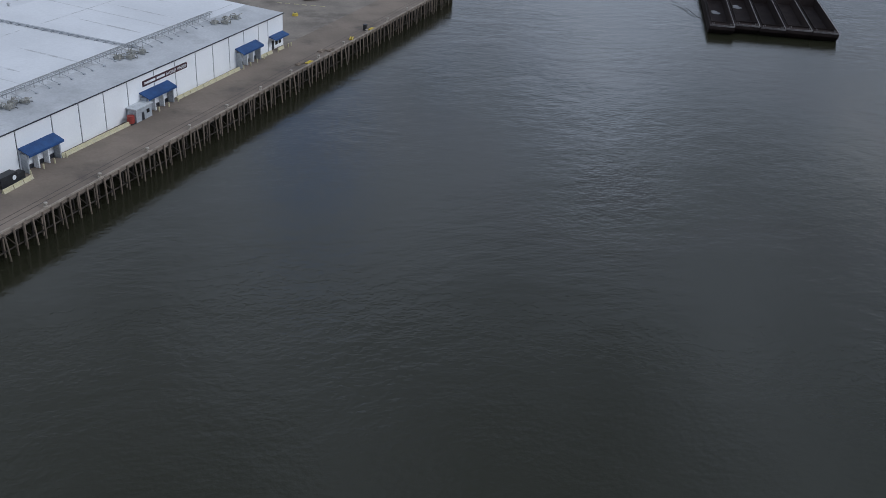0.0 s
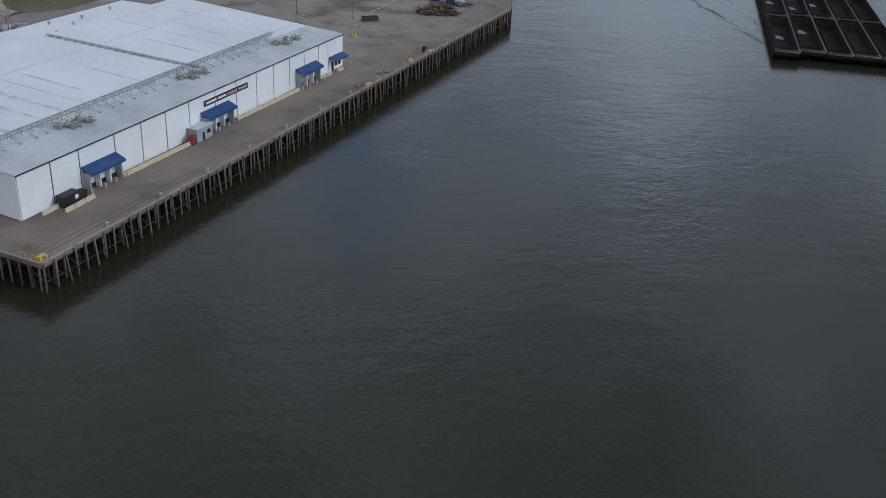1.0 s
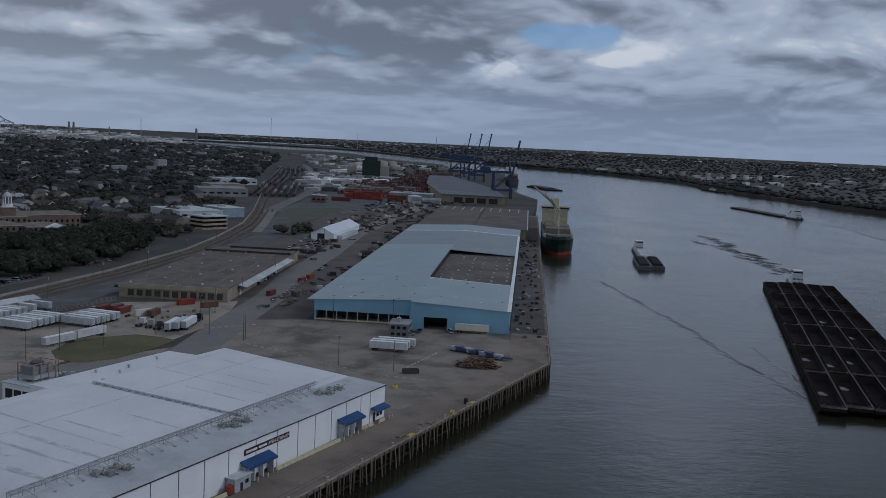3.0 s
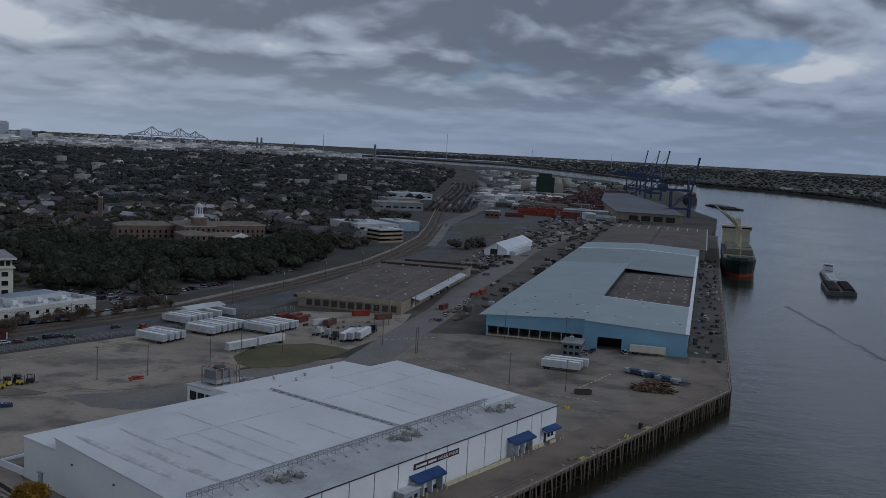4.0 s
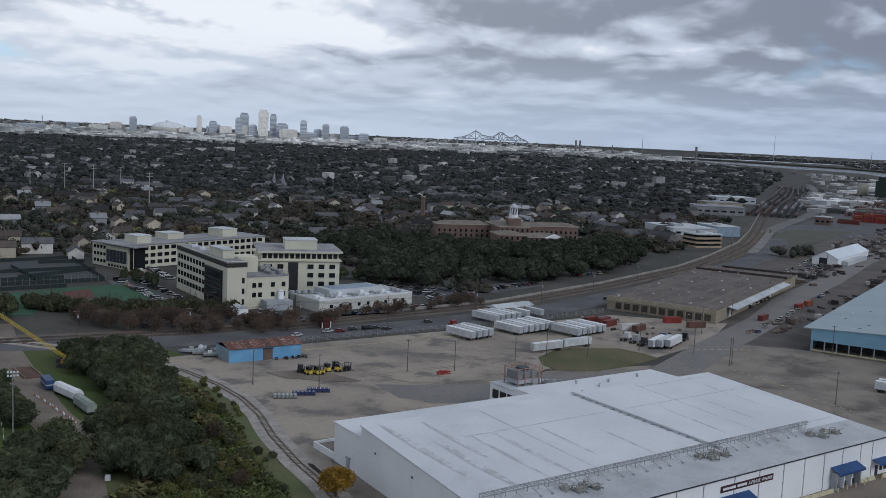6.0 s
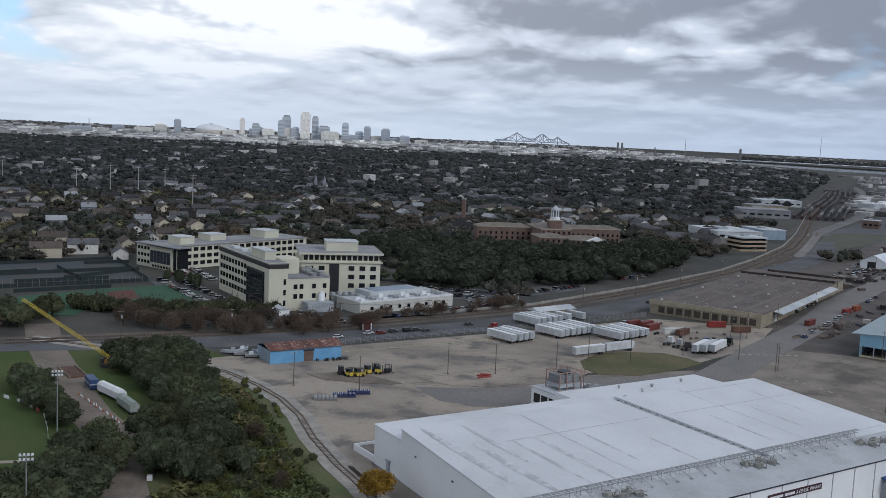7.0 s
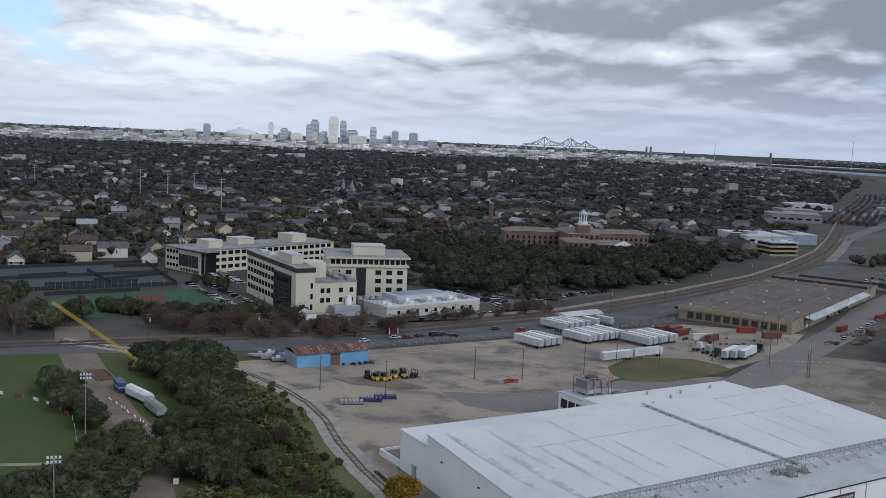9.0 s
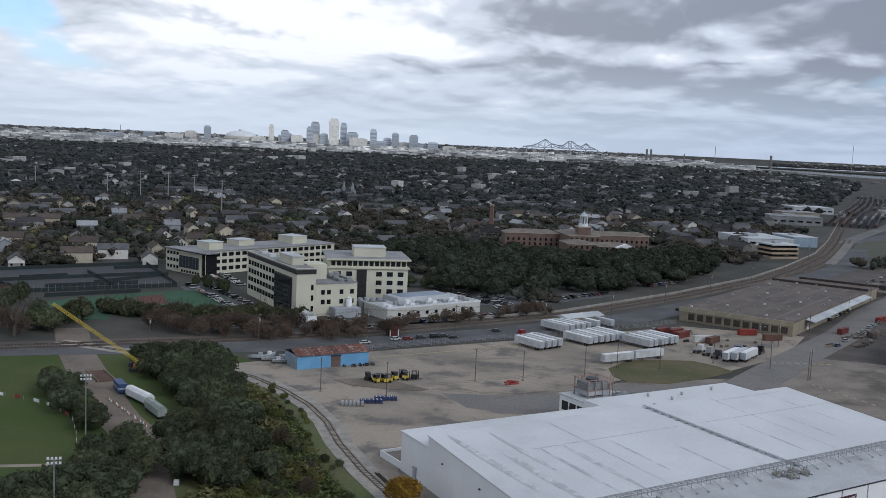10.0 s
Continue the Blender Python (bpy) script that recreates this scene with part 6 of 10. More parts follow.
def pusher(m, s, label):
    t = thing("pusher_boat", label, "boat", m @ Matrix.Diagonal((s, s, s, 1)))
    part("hull", Shape().prism([(0, -6.5), (34, -6.5), (42, -4), (42, 4), (34, 6.5), (0, 6.5)], -0.8, 2.2), surf("dark_hull_paint", (0.06, 0.07, 0.08), (0.045, 0.05, 0.06), 0.3, 3, 0.6, 0.1), t)
    part("deck_house", Shape().box(6, -5.2, 2.2, 32, 5.2, 5.2), WHITEPAINT, t)
    part("second_deck", Shape().box(6, -4.6, 5.2, 27, 4.6, 8.0), WHITEPAINT, t)
    part("third_deck", Shape().box(6, -4.0, 8.0, 20, 4.0, 10.6), WHITEPAINT, t)
    part("wheelhouse", Shape().box(5.4, -3.6, 10.6, 13, 3.6, 13.4), WHITEPAINT, t)
    part("wheelhouse_glass", Shape().box(5.2, -3.75, 11.6, 13.15, 3.75, 12.7), GLASS, t)
    part("bridge_roof", Shape().box(4.8, -4, 13.4, 13.8, 4, 13.7), WHITEPAINT, t)
    for y in (-3, 3):
        part("funnel", Shape().cyl(24, y, 8, 11.5, 0.9, 0.8, 10), DARKTRIM, t)
        part("push_knee", Shape().box(-0.8, y - 0.6, -0.5, 0.6, y + 0.6, 4.6), DARKTRIM, t)
    for f, z in ((0, 3.2), (1, 6.0)):
        for i in range(8):
            part("window", Shape().box(8 + i * 2.2, -5.28 + 0.6 * f, z, 9.2 + i * 2.2, -5.21 + 0.6 * f, z + 1.2), GLASS, t)
            part("window", Shape().box(5.93, -4 + i, z, 5.99, -3.4 + i, z + 1.2), GLASS, t)
    return t


def small_tow():
    F = frame_at(368, 674, 0.40, 0.915)
    for i, (x, y) in enumerate(((0, 0), (0, -10.8), (59.6, -5))):
        b = thing("deck_barge", "grey-black flat deck barge pushed by a towboat", "barge", F @ pose(x + (6 if i == 1 else 0), y - 10, WATER_Z), "small barge tow")
        part("hull", Shape().box(0, 0, -0.6, 59, 10.4, 2.2 if i == 2 else 2.9), surf("grey_barge_paint", (0.12, 0.125, 0.135), (0.085, 0.09, 0.095), 0.2, 2, 0.6, 0.1), b)
        part("cargo_cover", Shape().box(3, 1.0, 2.2 if i == 2 else 2.9, 56, 9.4, 4.6, 0.8), PALEROOF if i == 2 else COALBLACK, b)
    pusher(F @ pose(120, -10, WATER_Z), 0.8, "white towboat pushing three barges upriver")
    F = frame_at(914, 1211, 0.168, 0.986)
    for i in range(3):
        b = thing("loaded_barge", "low dark loaded barge far across the river", "barge", F @ pose(46 + i * 60, 0, WATER_Z), "far barge tow")
        part("hull", Shape().box(0, -10, -0.4, 59, 10, 1.6), COALBLACK, b)
        part("cargo_cover", Shape().box(2, -9, 1.6, 57, 9, 2.6, 0.5), BROWNROOF, b)
    pusher(F @ pose(4, 0, WATER_Z), 1.0, "white pusher boat with a far barge tow")
    F = frame_at(790, 1880, 0.06, 1.0)
    b = thing("loaded_barge", "low dark barges far up the river", "barge", F @ pose(-70, 0, WATER_Z), "far barge tow")
    part("hull", Shape().box(0, -16, -0.4, 130, 16, 2.4), COALBLACK, b)
    part("cargo_cover", Shape().box(30, -12, 2.4, 120, 12, 4.4, 0.5), DARKTRIM, b)
    F = frame_at(1255, 1950, 0.1, 1.0)
    b = thing("loaded_barge", "dark moored barge by the far bank", "barge", F @ pose(0, 0, WATER_Z), "far barge tow")
    part("hull", Shape().box(0, -8, -0.4, 90, 8, 3), COALBLACK, b)
    part("deck_house", Shape().box(40, -4, 3, 60, 4, 7), GREYWALL, b)


def cargo_ship():
    s = thing("cargo_ship", "dark green cargo ship with cream deck cranes, moored", "ship", FB @ pose(124.8, 382, WATER_Z))
    green = surf("dark_green_hull", (0.022, 0.040, 0.035), (0.018, 0.030, 0.028), 0.15, 2, 0.5, 0.05)
    red = surf("red_boot_topping", (0.30, 0.05, 0.035), (0.22, 0.045, 0.035), 0.15, 2, 0.6, 0.05)

    def hull_ring(z, bow, wid, stern):
        w = wid / 2
        return [(0, bow, z), (w * 0.45, bow + 5, z), (w * 0.8, bow + 13, z), (w, bow + 26, z), (w, stern - 12, z), (w * 0.75, stern, z), (-w * 0.75, stern, z), (-w, stern - 12, z), (-w, bow + 26, z), (-w * 0.8, bow + 13, z), (-w * 0.45, bow + 5, z)]

    def loft(rings, cap):
        n = len(rings[0])
        sh = Shape().add([p for r in rings for p in r], [(k * n + i, k * n + (i + 1) % n, (k + 1) * n + (i + 1) % n, (k + 1) * n + i) for k in range(len(rings) - 1) for i in range(n)])
        if cap:
            sh.f.append(tuple(range((len(rings) - 1) * n, len(rings) * n)))
        return sh
    part("lower_hull", loft([hull_ring(-2, 6, 24, 186), hull_ring(2.6, 4.5, 26, 188)], False), red, s)
    part("hull", loft([hull_ring(2.6, 4.5, 26.02, 188), hull_ring(9, 1, 26.4, 190), hull_ring(13.5, -3, 26.6, 191)], True), green, s)
    part("forecastle", Shape().prism([(-6, 1), (0, -2), (6, 1), (10.5, 16), (-10.5, 16)], 13.5, 16.2), green, s)
    part("bulwark", Shape().prism([(-12.6, 24), (12.6, 24), (12.6, 26), (-12.6, 26)], 13.5, 16.0), surf("cream_ship_paint", (0.52, 0.47, 0.33), (0.44, 0.40, 0.29), 0.2, 2, 0.6, 0.05), s)
    tan = MATS["cream_ship_paint"]
    for i in range(4):
        part("hatch", Shape().box(-10.5, 28 + i * 31, 13.5, 10.5, 54 + i * 31, 17.2 + (3.2 if i < 2 else 0)), surf("olive_grey_hatch", (0.17, 0.155, 0.115), (0.13, 0.12, 0.09), 0.2, 2, 0.7, 0.1), s)
    part("superstructure", Shape().box(-12.5, 156, 13.5, 12.5, 178, 28), tan, s)
    part("bridge", Shape().box(-14, 155, 28, 14, 168, 32), tan, s)
    part("bridge_windows", Shape().box(-13.5, 154.85, 29.3, 13.5, 154.98, 30.8), GLASS, s)
    part("funnel", Shape().box(-4, 172, 28, 4, 181, 38, 0.6), tan, s)
    for i, (y, aim) in enumerate(((57, -8), (88, -14), (119, -22))):
        c = part("deck_crane", Shape().cyl(0, y, 13.5, 31, 1.6, 1.4, 10).box(-2.2, y - 2.2, 31, 2.2, y + 2.2, 35), tan, s, "cream deck crane")
        part("jib", Shape().bar((-1.2, y - 1, 34), (aim, y - 26, 47 + i * 3), 0.5).bar((1.2, y - 1, 34), (aim, y - 26, 47 + i * 3), 0.5), tan, c)
    part("mast", Shape().cyl(0, 10, 16.2, 26, 0.5, 0.3, 8).box(-4, 9.8, 22.5, 4, 10.2, 22.9), tan, s)
    part("top_mast", Shape().cyl(0, 166, 32, 43, 0.4, 0.25, 8).box(-5, 165.8, 39, 5, 166.2, 39.3), tan, s)


def gantry(m, label, s=1.0):
    g = thing("gantry_crane", label, "crane", m @ Matrix.Diagonal((s, s, s, 1)), "quay cranes")
    blue = surf("blue_crane_steel", (0.035, 0.06, 0.13), (0.028, 0.05, 0.105), 0.3, 3, 0.5, 0.05)
    for x in (0, 30):
        for y in (-9, 9):
            part("leg", Shape().box(x - 1.4, y - 1.4, 0, x + 1.4, y + 1.4, 42, 0.25), blue, g)
            part("bogie", Shape().box(x - 1.2, y - 4, 0, x + 1.2, y + 4, 1.6, 0.2), DARKTRIM, g)
        part("sill_beam", Shape().box(x - 1.2, -9, 12, x + 1.2, 9, 15).box(x - 1.2, -9, 39.5, x + 1.2, 9, 42), blue, g)
        part("side_brace", Shape().bar((x, -9, 15), (x, 9, 39), 0.7).bar((x, 9, 15), (x, -9, 39), 0.7), blue, g)
    for y in (-9, 9):
        part("portal_beam", Shape().box(0, y - 1.1, 12, 30, y + 1.1, 15).bar((0, y, 14), (30, y, 40), 0.9), blue, g)
    part("main_girder", Shape().box(-34, -4.4, 41, 33, -2.2, 45).box(-34, 2.2, 41, 33, 4.4, 45), blue, g)
    part("machine_house", Shape().box(-22, -5.5, 45, -6, 5.5, 51.5), blue, g)
    part("operator_cab", Shape().box(20, -2, 36.5, 24, 2, 40.5), WHITEPAINT, g)
    part("apex_frame", Shape().bar((28, -8, 42), (24, -1.5, 66), 1.1).bar((28, 8, 42), (24, 1.5, 66), 1.1).bar((2, -6, 42), (24, 0, 66), 0.7).bar((-30, 0, 44), (24, 0, 66), 0.45).box(22.3, -3.4, 65, 25.7, 3.4, 67.5), blue, g)
    boom = part("boom", Shape().bar((32, -3, 43), (41, -3, 94), 1.35).bar((32, 3, 43), (41, 3, 94), 1.35), blue, g, "raised blue boom")
    for k in range(11):
        f = (k + 0.5) / 11
        part("boom_brace", Shape().bar((32 + 9 * f, -3, 43 + 51 * f), (32 + 9 * f, 3, 43 + 51 * f), 0.5), blue, boom)
    part("boom_tip", Shape().box(39.6, -4, 93, 42.6, 4, 96), blue, boom)
    part("boom_stay", Shape().bar((24, 0, 66.5), (38.7, 0, 85), 0.35).bar((24, 0, 66.5), (35.6, 0, 66), 0.35), blue, g)


def terminal():
    # cranes at their legs on the quay, booms raised over the water
    for x, y, r, s in ((517, 1427, -12, 0.93), (655, 1960, -16, 1.05), (672, 2070, -16, 1.05), (690, 2200, -16, 1.05)):
        gantry(pose(x, y, 0, 0, 0, r), "tall blue ship-to-shore crane with a raised boom", s)
    sh = thing("terminal_shed", "vast grey-roofed terminal shed", "shed", FB)
    part("wall", Shape().prism([(-20, 905), (66, 905), (40, 1120), (-60, 1560), (-100, 1540), (-70, 1200)], 0, 11), TANWALL, sh)
    part("roof", Shape().prism([(-22, 903), (68, 903), (42, 1122), (-58, 1563), (-103, 1542), (-73, 1200)], 11, 11.8), surf("slate_grey_roof", (0.15, 0.155, 0.18), (0.12, 0.125, 0.145), 0.02, 0.5, 0.8, 0.05), sh)
    # black panels before the solid wall, painted as the shade inside open bays
    for i in range(4):
        part("open_bay", Shape().box(-4 + i * 16, 904.6, 1, 8 + i * 16, 904.9, 8), BLACKPLASTIC, sh)
    # stacked shipping containers
    cols = {"red": (0.24, 0.032, 0.024), "maroon": (0.16, 0.035, 0.03), "blue": (0.03, 0.07, 0.17), "grey": (0.34, 0.34, 0.34), "orange": (0.27, 0.07, 0.03), "white": (0.6, 0.6, 0.58), "brown": (0.14, 0.07, 0.05)}
    mats = {k: surf(k + "_container_paint", c, tuple(v * 0.75 for v in c), 0.2, 2, 0.6, 0.08) for k, c in cols.items()}
    base = {k: Shape().box(0, 0, 0, 12.2, 2.44, 2.6).mesh("shipping_container", mm) for k, mm in mats.items()}
    rnd = random.Random(31)

    def stack(x, y, ang, nx, ny, nz, pal):
        for i in range(nx):
            for j in range(ny):
                for k in range(rnd.randint(max(1, nz - 1), nz)):
                    col = rnd.choice(pal)
                    ob = new("shipping_container", base[col])
                    ob.matrix_basis = pose(x, y, 0.1 + k * 2.62, 0, 0, ang) @ pose(i * 12.8, j * 2.7, 0)
                    tagged(ob, col + " steel shipping container stacked in the port yard", "container", "stacked containers")
    stack(265, 1318, -22, 4, 6, 4, ("red", "red", "red", "orange", "red"))
    stack(318, 1290, -22, 2, 4, 3, ("maroon", "red", "brown"))
    stack(300, 1400, -22, 4, 3, 2, ("maroon", "grey", "brown", "red"))
    stack(345, 1262, -22, 3, 3, 3, ("grey", "white", "grey", "blue"))
    stack(330, 1470, -22, 5, 3, 2, ("maroon", "blue", "brown", "red"))
    stack(238, 1270, -22, 2, 2, 2, ("maroon", "brown"))
    stack(400, 1560, -22, 5, 3, 2, ("maroon", "brown", "red", "grey"))
    stack(470, 1760, -22, 5, 3, 2, ("maroon", "brown", "red", "brown"))
    rest = Shape()
    for i in range(420):
        f = rnd.random() ** 1.4
        x, y = 330 + 330 * f + rnd.uniform(-60, 60), 1420 + 850 * f + rnd.uniform(-60, 60)
        for k in range(rnd.randint(1, 3)):
            rest.box(0, 0, k * 2.62, 12.2, 2.44, k * 2.62 + 2.6, 0, pose(x, y, 0.1, 0, 0, -22 + rnd.choice((0, 90))))
    solid("container_stacks", rest, surf("mixed_rust_containers", (0.15, 0.055, 0.045), (0.10, 0.075, 0.08), 0.02, 1, 0.7, 0.1, island=0.6, coords="World"), "far rows of rust-red shipping containers", "containers", kind="stuff")
    # grain silos
    for i, (x, y, r, h) in enumerate(((412, 1985, 10, 27), (560, 2330, 12, 24), (584, 2335, 12, 24))):
        si = thing("silo", "pale concrete grain silo", "silo", pose(x, y, 0), "grain silos")
        part("drum", Shape().cyl(0, 0, 0, h, r, r, 16), surf("silo_concrete", (0.36, 0.34, 0.28), (0.30, 0.28, 0.24), 0.05, 1, 0.9, 0.1), si, smooth=True)
        part("cap", Shape().cyl(0, 0, h, h + 2, r * 1.02, r * 0.5, 16), GREYROOF, si)
    dk = thing("elevator_building", "dark green grain elevator block", "building", pose(424, 1940, 0, 0, 0, -12))
    part("wall", Shape().box(0, 0, 0, 36, 30, 36), surf("dark_green_cladding", (0.022, 0.036, 0.03), (0.018, 0.03, 0.026), 0.1, 1, 0.7, 0.05), dk)
    part("head_house", Shape().box(4, 6, 36, 30, 24, 43), MATS["dark_green_cladding"], dk)
    part("pale_annex", Shape().box(37, 2, 0, 54, 18, 26), MATS["silo_concrete"], dk)
    sp = thing("cargo_ship", "dark container ship moored below the cranes", "ship", pose(800, 2090, WATER_Z, 0, 0, -20))
    part("hull", Shape().prism([(-14, -90), (0, -110), (14, -90), (14, 100), (-14, 100)], -1, 12), DARKTRIM, sp)
    part("cargo", Shape().box(-12, -80, 12, 12, 50, 20), MATS["brown_container_paint"], sp)
    part("bridge", Shape().box(-13, 58, 12, 13, 74, 34), WHITEPAINT, sp)
    wh = thing("white_tanks", "white round storage tank near the bend", "tank", pose(352, 1275, 0.1))
    part("drum", Shape().cyl(0, 0, 0, 9, 9, 9, 18), PALEROOF, wh)
    part("cap", Shape().cyl(0, 0, 9, 10.5, 9, 1, 18), PALEROOF, wh)


def wake(sh, pts, w, h):
    # one low swell crest on the water
    P = [Vector((x, y)) for x, y in dense(pts, 5)]
    v, f = [], []
    for i, p in enumerate(P):
        d = (P[min(i + 1, len(P) - 1)] - P[max(i - 1, 0)]).normalized()
        n = Vector((-d.y, d.x))
        fade = math.sin(math.pi * min(1, max(0, i / (len(P) - 1)))) ** 0.5
        wob = 0.5 * math.sin(i * 1.7) + 0.3 * math.sin(i * 0.6)
        for k, o in enumerate((-1, -0.5, 0, 0.5, 1)):
            q = p + n * (o * w * 0.5 + wob)
            v.append((q.x, q.y, WATER_Z + (-0.05, 0.45, 1, 0.45, -0.05)[k] * h * fade + 0.004))
    for i in range(len(P) - 1):
        for k in range(4):
            f.append((i * 5 + k + 1, i * 5 + k, i * 5 + k + 5, i * 5 + k + 6))
    sh.add(v, f)


def wakes():
    rnd = random.Random(91)
    lab = "low wake ripple spreading on the grey river"

    def echelon(line, step, length, turn, w, h, spread=0.0, lab=lab):
        # short crests one behind the other, each set at an angle to the line they follow
        P, sh = [Vector(p) for p in dense(line, step)], Shape()
        for p, q in zip(P, P[1:]):
            d = (q - p).normalized()
            a = radians(turn + rnd.uniform(-7, 7))
            e = Vector((d.x * math.cos(a) - d.y * math.sin(a), d.x * math.sin(a) + d.y * math.cos(a)))
            c = p + Vector((-d.y, d.x)) * rnd.uniform(-spread, spread)
            L = length * rnd.uniform(0.6, 1.2)
            bend = Vector((-e.y, e.x)) * L * 0.06
            wake(sh, [tuple(c - e * L / 2), tuple(c + bend), tuple(c + e * L / 2)], w * rnd.uniform(0.8, 1.2), h * rnd.uniform(0.7, 1.2))
        solid("wake_ripples", sh, WATER, lab, "wave", kind="stuff", smooth=True)
    echelon([(304, 602), (292, 537), (282, 480), (272, 429), (259, 378), (252, 341), (244, 303)], 13, 21, 9, 3.0, 0.55, 0.8)
    echelon([(282, 394), (270, 362), (258, 330)], 14, 20, 9, 2.8, 0.45, 0.6)
    echelon([(488, 655), (516, 724), (548, 817), (600, 952)], 7, 17, 50, 3.6, 0.8, 9, "churned wake behind the pusher boat")
    echelon([(490, 650), (505, 700), (545, 850), (550, 900)], 9, 18, 24, 3.4, 0.75, 6, "churned wake behind the pusher boat")
    echelon([(438, 486), (420, 452), (402, 418)], 12, 20, -9, 3.0, 0.45, 1)
    echelon([(912, 1202), (890, 1099), (831, 953), (824, 883)], 22, 40, 8, 4.0, 0.45, 2)


tow()
wakes()
small_tow()
cargo_ship()
terminal()


# ---- trucks, cars and yard clutter ----
TYRE = surf("black_tyre_rubber", (0.018, 0.018, 0.019), (0.025, 0.024, 0.023), 0.5, 4, 0.9, 0.1)


def wheel_mesh():
    sh = Shape()
    n = 12
    for x0, x1, r in ((-0.14, 0.14, 0.5),):
        p = [(x0, r * math.cos(6.2832 * i / n), r * math.sin(6.2832 * i / n)) for i in range(n)] + [(x1, r * math.cos(6.2832 * i / n), r * math.sin(6.2832 * i / n)) for i in range(n)]
        sh.add(p, [(i, n + i, n + (i + 1) % n, (i + 1) % n) for i in range(n)] + [tuple(range(n)), tuple(range(2 * n - 1, n - 1, -1))])
    return sh.mesh("wheel", TYRE)


WHEEL = wheel_mesh()


def semi_trailer(mat, label, roofmat=None):
    t = thing("semi_trailer", label, "trailer", pose(0, 0, -500), "parked trailers")
    part("box", Shape().box(0, -1.22, 1.15, 15.6, 1.22, 4.0), mat, t)
    part("roof", Shape().box(0.03, -1.19, 4.0, 15.57, 1.19, 4.06), roofmat or WHITEPAINT, t)
    for y in (-1.2, 0.03):
        part("rear_door", Shape().box(-0.06, y, 1.2, -0.005, y + 1.17, 3.9), GREYWALL, t)
    part("chassis", Shape().box(0.4, -0.55, 0.75, 14.5, 0.55, 1.14), DARKTRIM, t)
    part("landing_gear", Shape().box(11.4, -0.95, 0, 11.6, -0.75, 1.14).box(11.4, 0.75, 0, 11.6, 0.95, 1.14), DARKTRIM, t)
    for x in (1.5, 2.8):
        for y in (-1.05, 1.05):
            part("wheel", WHEEL, None, t, at=pose(x, y, 0.5, 0, 0, 90))
    return t


def place_trailers():
    rnd = random.Random(41)
    white = surf("white_trailer_side", (0.58, 0.59, 0.60), (0.48, 0.49, 0.49), 0.4, 2, 0.5, 0.05, vary=0.12, grain=0.06)
    base = [semi_trailer(white, "white box trailer parked in a row on the gravel lot", WHITEPAINT),
            semi_trailer(white, "white box trailer with a grey ribbed roof, parked in a row", PALEROOF)]
    spots = []
    for (x, y), n, sp in (((-62.2, 410.2), 4, 3.6), ((-44.6, 429.2), 7, 3.6), ((-19.8, 435.6), 6, 3.7)):
        for i in range(n):
            spots.append((x + 0.573 * sp * i + rnd.uniform(-0.3, 0.3), y + 0.82 * sp * i + rnd.uniform(-0.3, 0.3), 145 + rnd.uniform(-1.5, 1.5)))
    for i in range(5):
        spots.append((-58 + 3.6 * i * 0.6, 452 + 3.6 * i * 0.82, 145))
    spots += [(-25.6, 407.8, 228), (-14.6, 420.6, 228), (10.5, 423.5, 70), (14.0, 425, 71), (17.6, 427, 70)]
    for k, (x, y, a) in enumerate(spots):
        copy_thing(base[k % 2], pose(x, y, 0.12, 0, 0, a))
    for x, y, a in ((35.8, -56.4, 0), (38, -48, 0), (36.2, -52.5, 1)):
        p = FB @ pose(x, y, 0.06, 0, 0, a - 3)
        copy_thing(base[0], p)
    cream = semi_trailer(surf("cream_trailer_side", (0.68, 0.64, 0.50), (0.6, 0.57, 0.45), 0.4, 2, 0.5, 0.02, grain=0.04), "cream office trailer in front of the blue shed", PALEROOF)
    cream.matrix_basis = FB @ pose(67.2, -7.5, 0.06)
    for b in base[1:]:
        b.matrix_basis = pose(-40, 477, 0.12, 0, 0, 145)
    base[0].matrix_basis = pose(-46, 471, 0.12, 0, 0, 145)
    # loose containers near the tan warehouse
    for x, y, a, col in ((-18, 471, 60, "maroon"), (-12, 471.6, 60, "maroon"), (-9, 466, 60, "maroon"), (-2, 461, 30, "white"), (4.7, 460, 62, "brown"), (18, 489, 28, "red"), (29, 481, 30, "brown"), (66, 516, 64, "maroon"),
                         (90, 563, 64, "red"), (97, 577, 64, "orange"), (-64, 462, 50, "orange")):
        c = thing("loose_container", col + " steel container standing on the lot", "container", pose(x, y, 0.12, 0, 0, a), "loose containers")
        part("box", Shape().box(0, 0, 0.1, 9.0 if col != "white" else 12, 2.44, 2.8), MATS[col + "_container_paint"], c)
        part("door", Shape().box(-0.06, 0.1, 0.2, -0.005, 2.34, 2.7), MATS[col + "_container_paint"], c)
    sh = thing("old_depot", "low tan depot shed behind the trailers", "shed", pose(-60, 468, 0.1, 0, 0, 52))
    part("wall", Shape().box(0, 0, 0, 24, 9, 4.2), TANWALL, sh)
    part("roof", Shape().extrude_x([(-0.4, 4.2), (9.4, 4.2), (4.5, 5.6)], -0.4, 24.4), PALEROOF, sh)


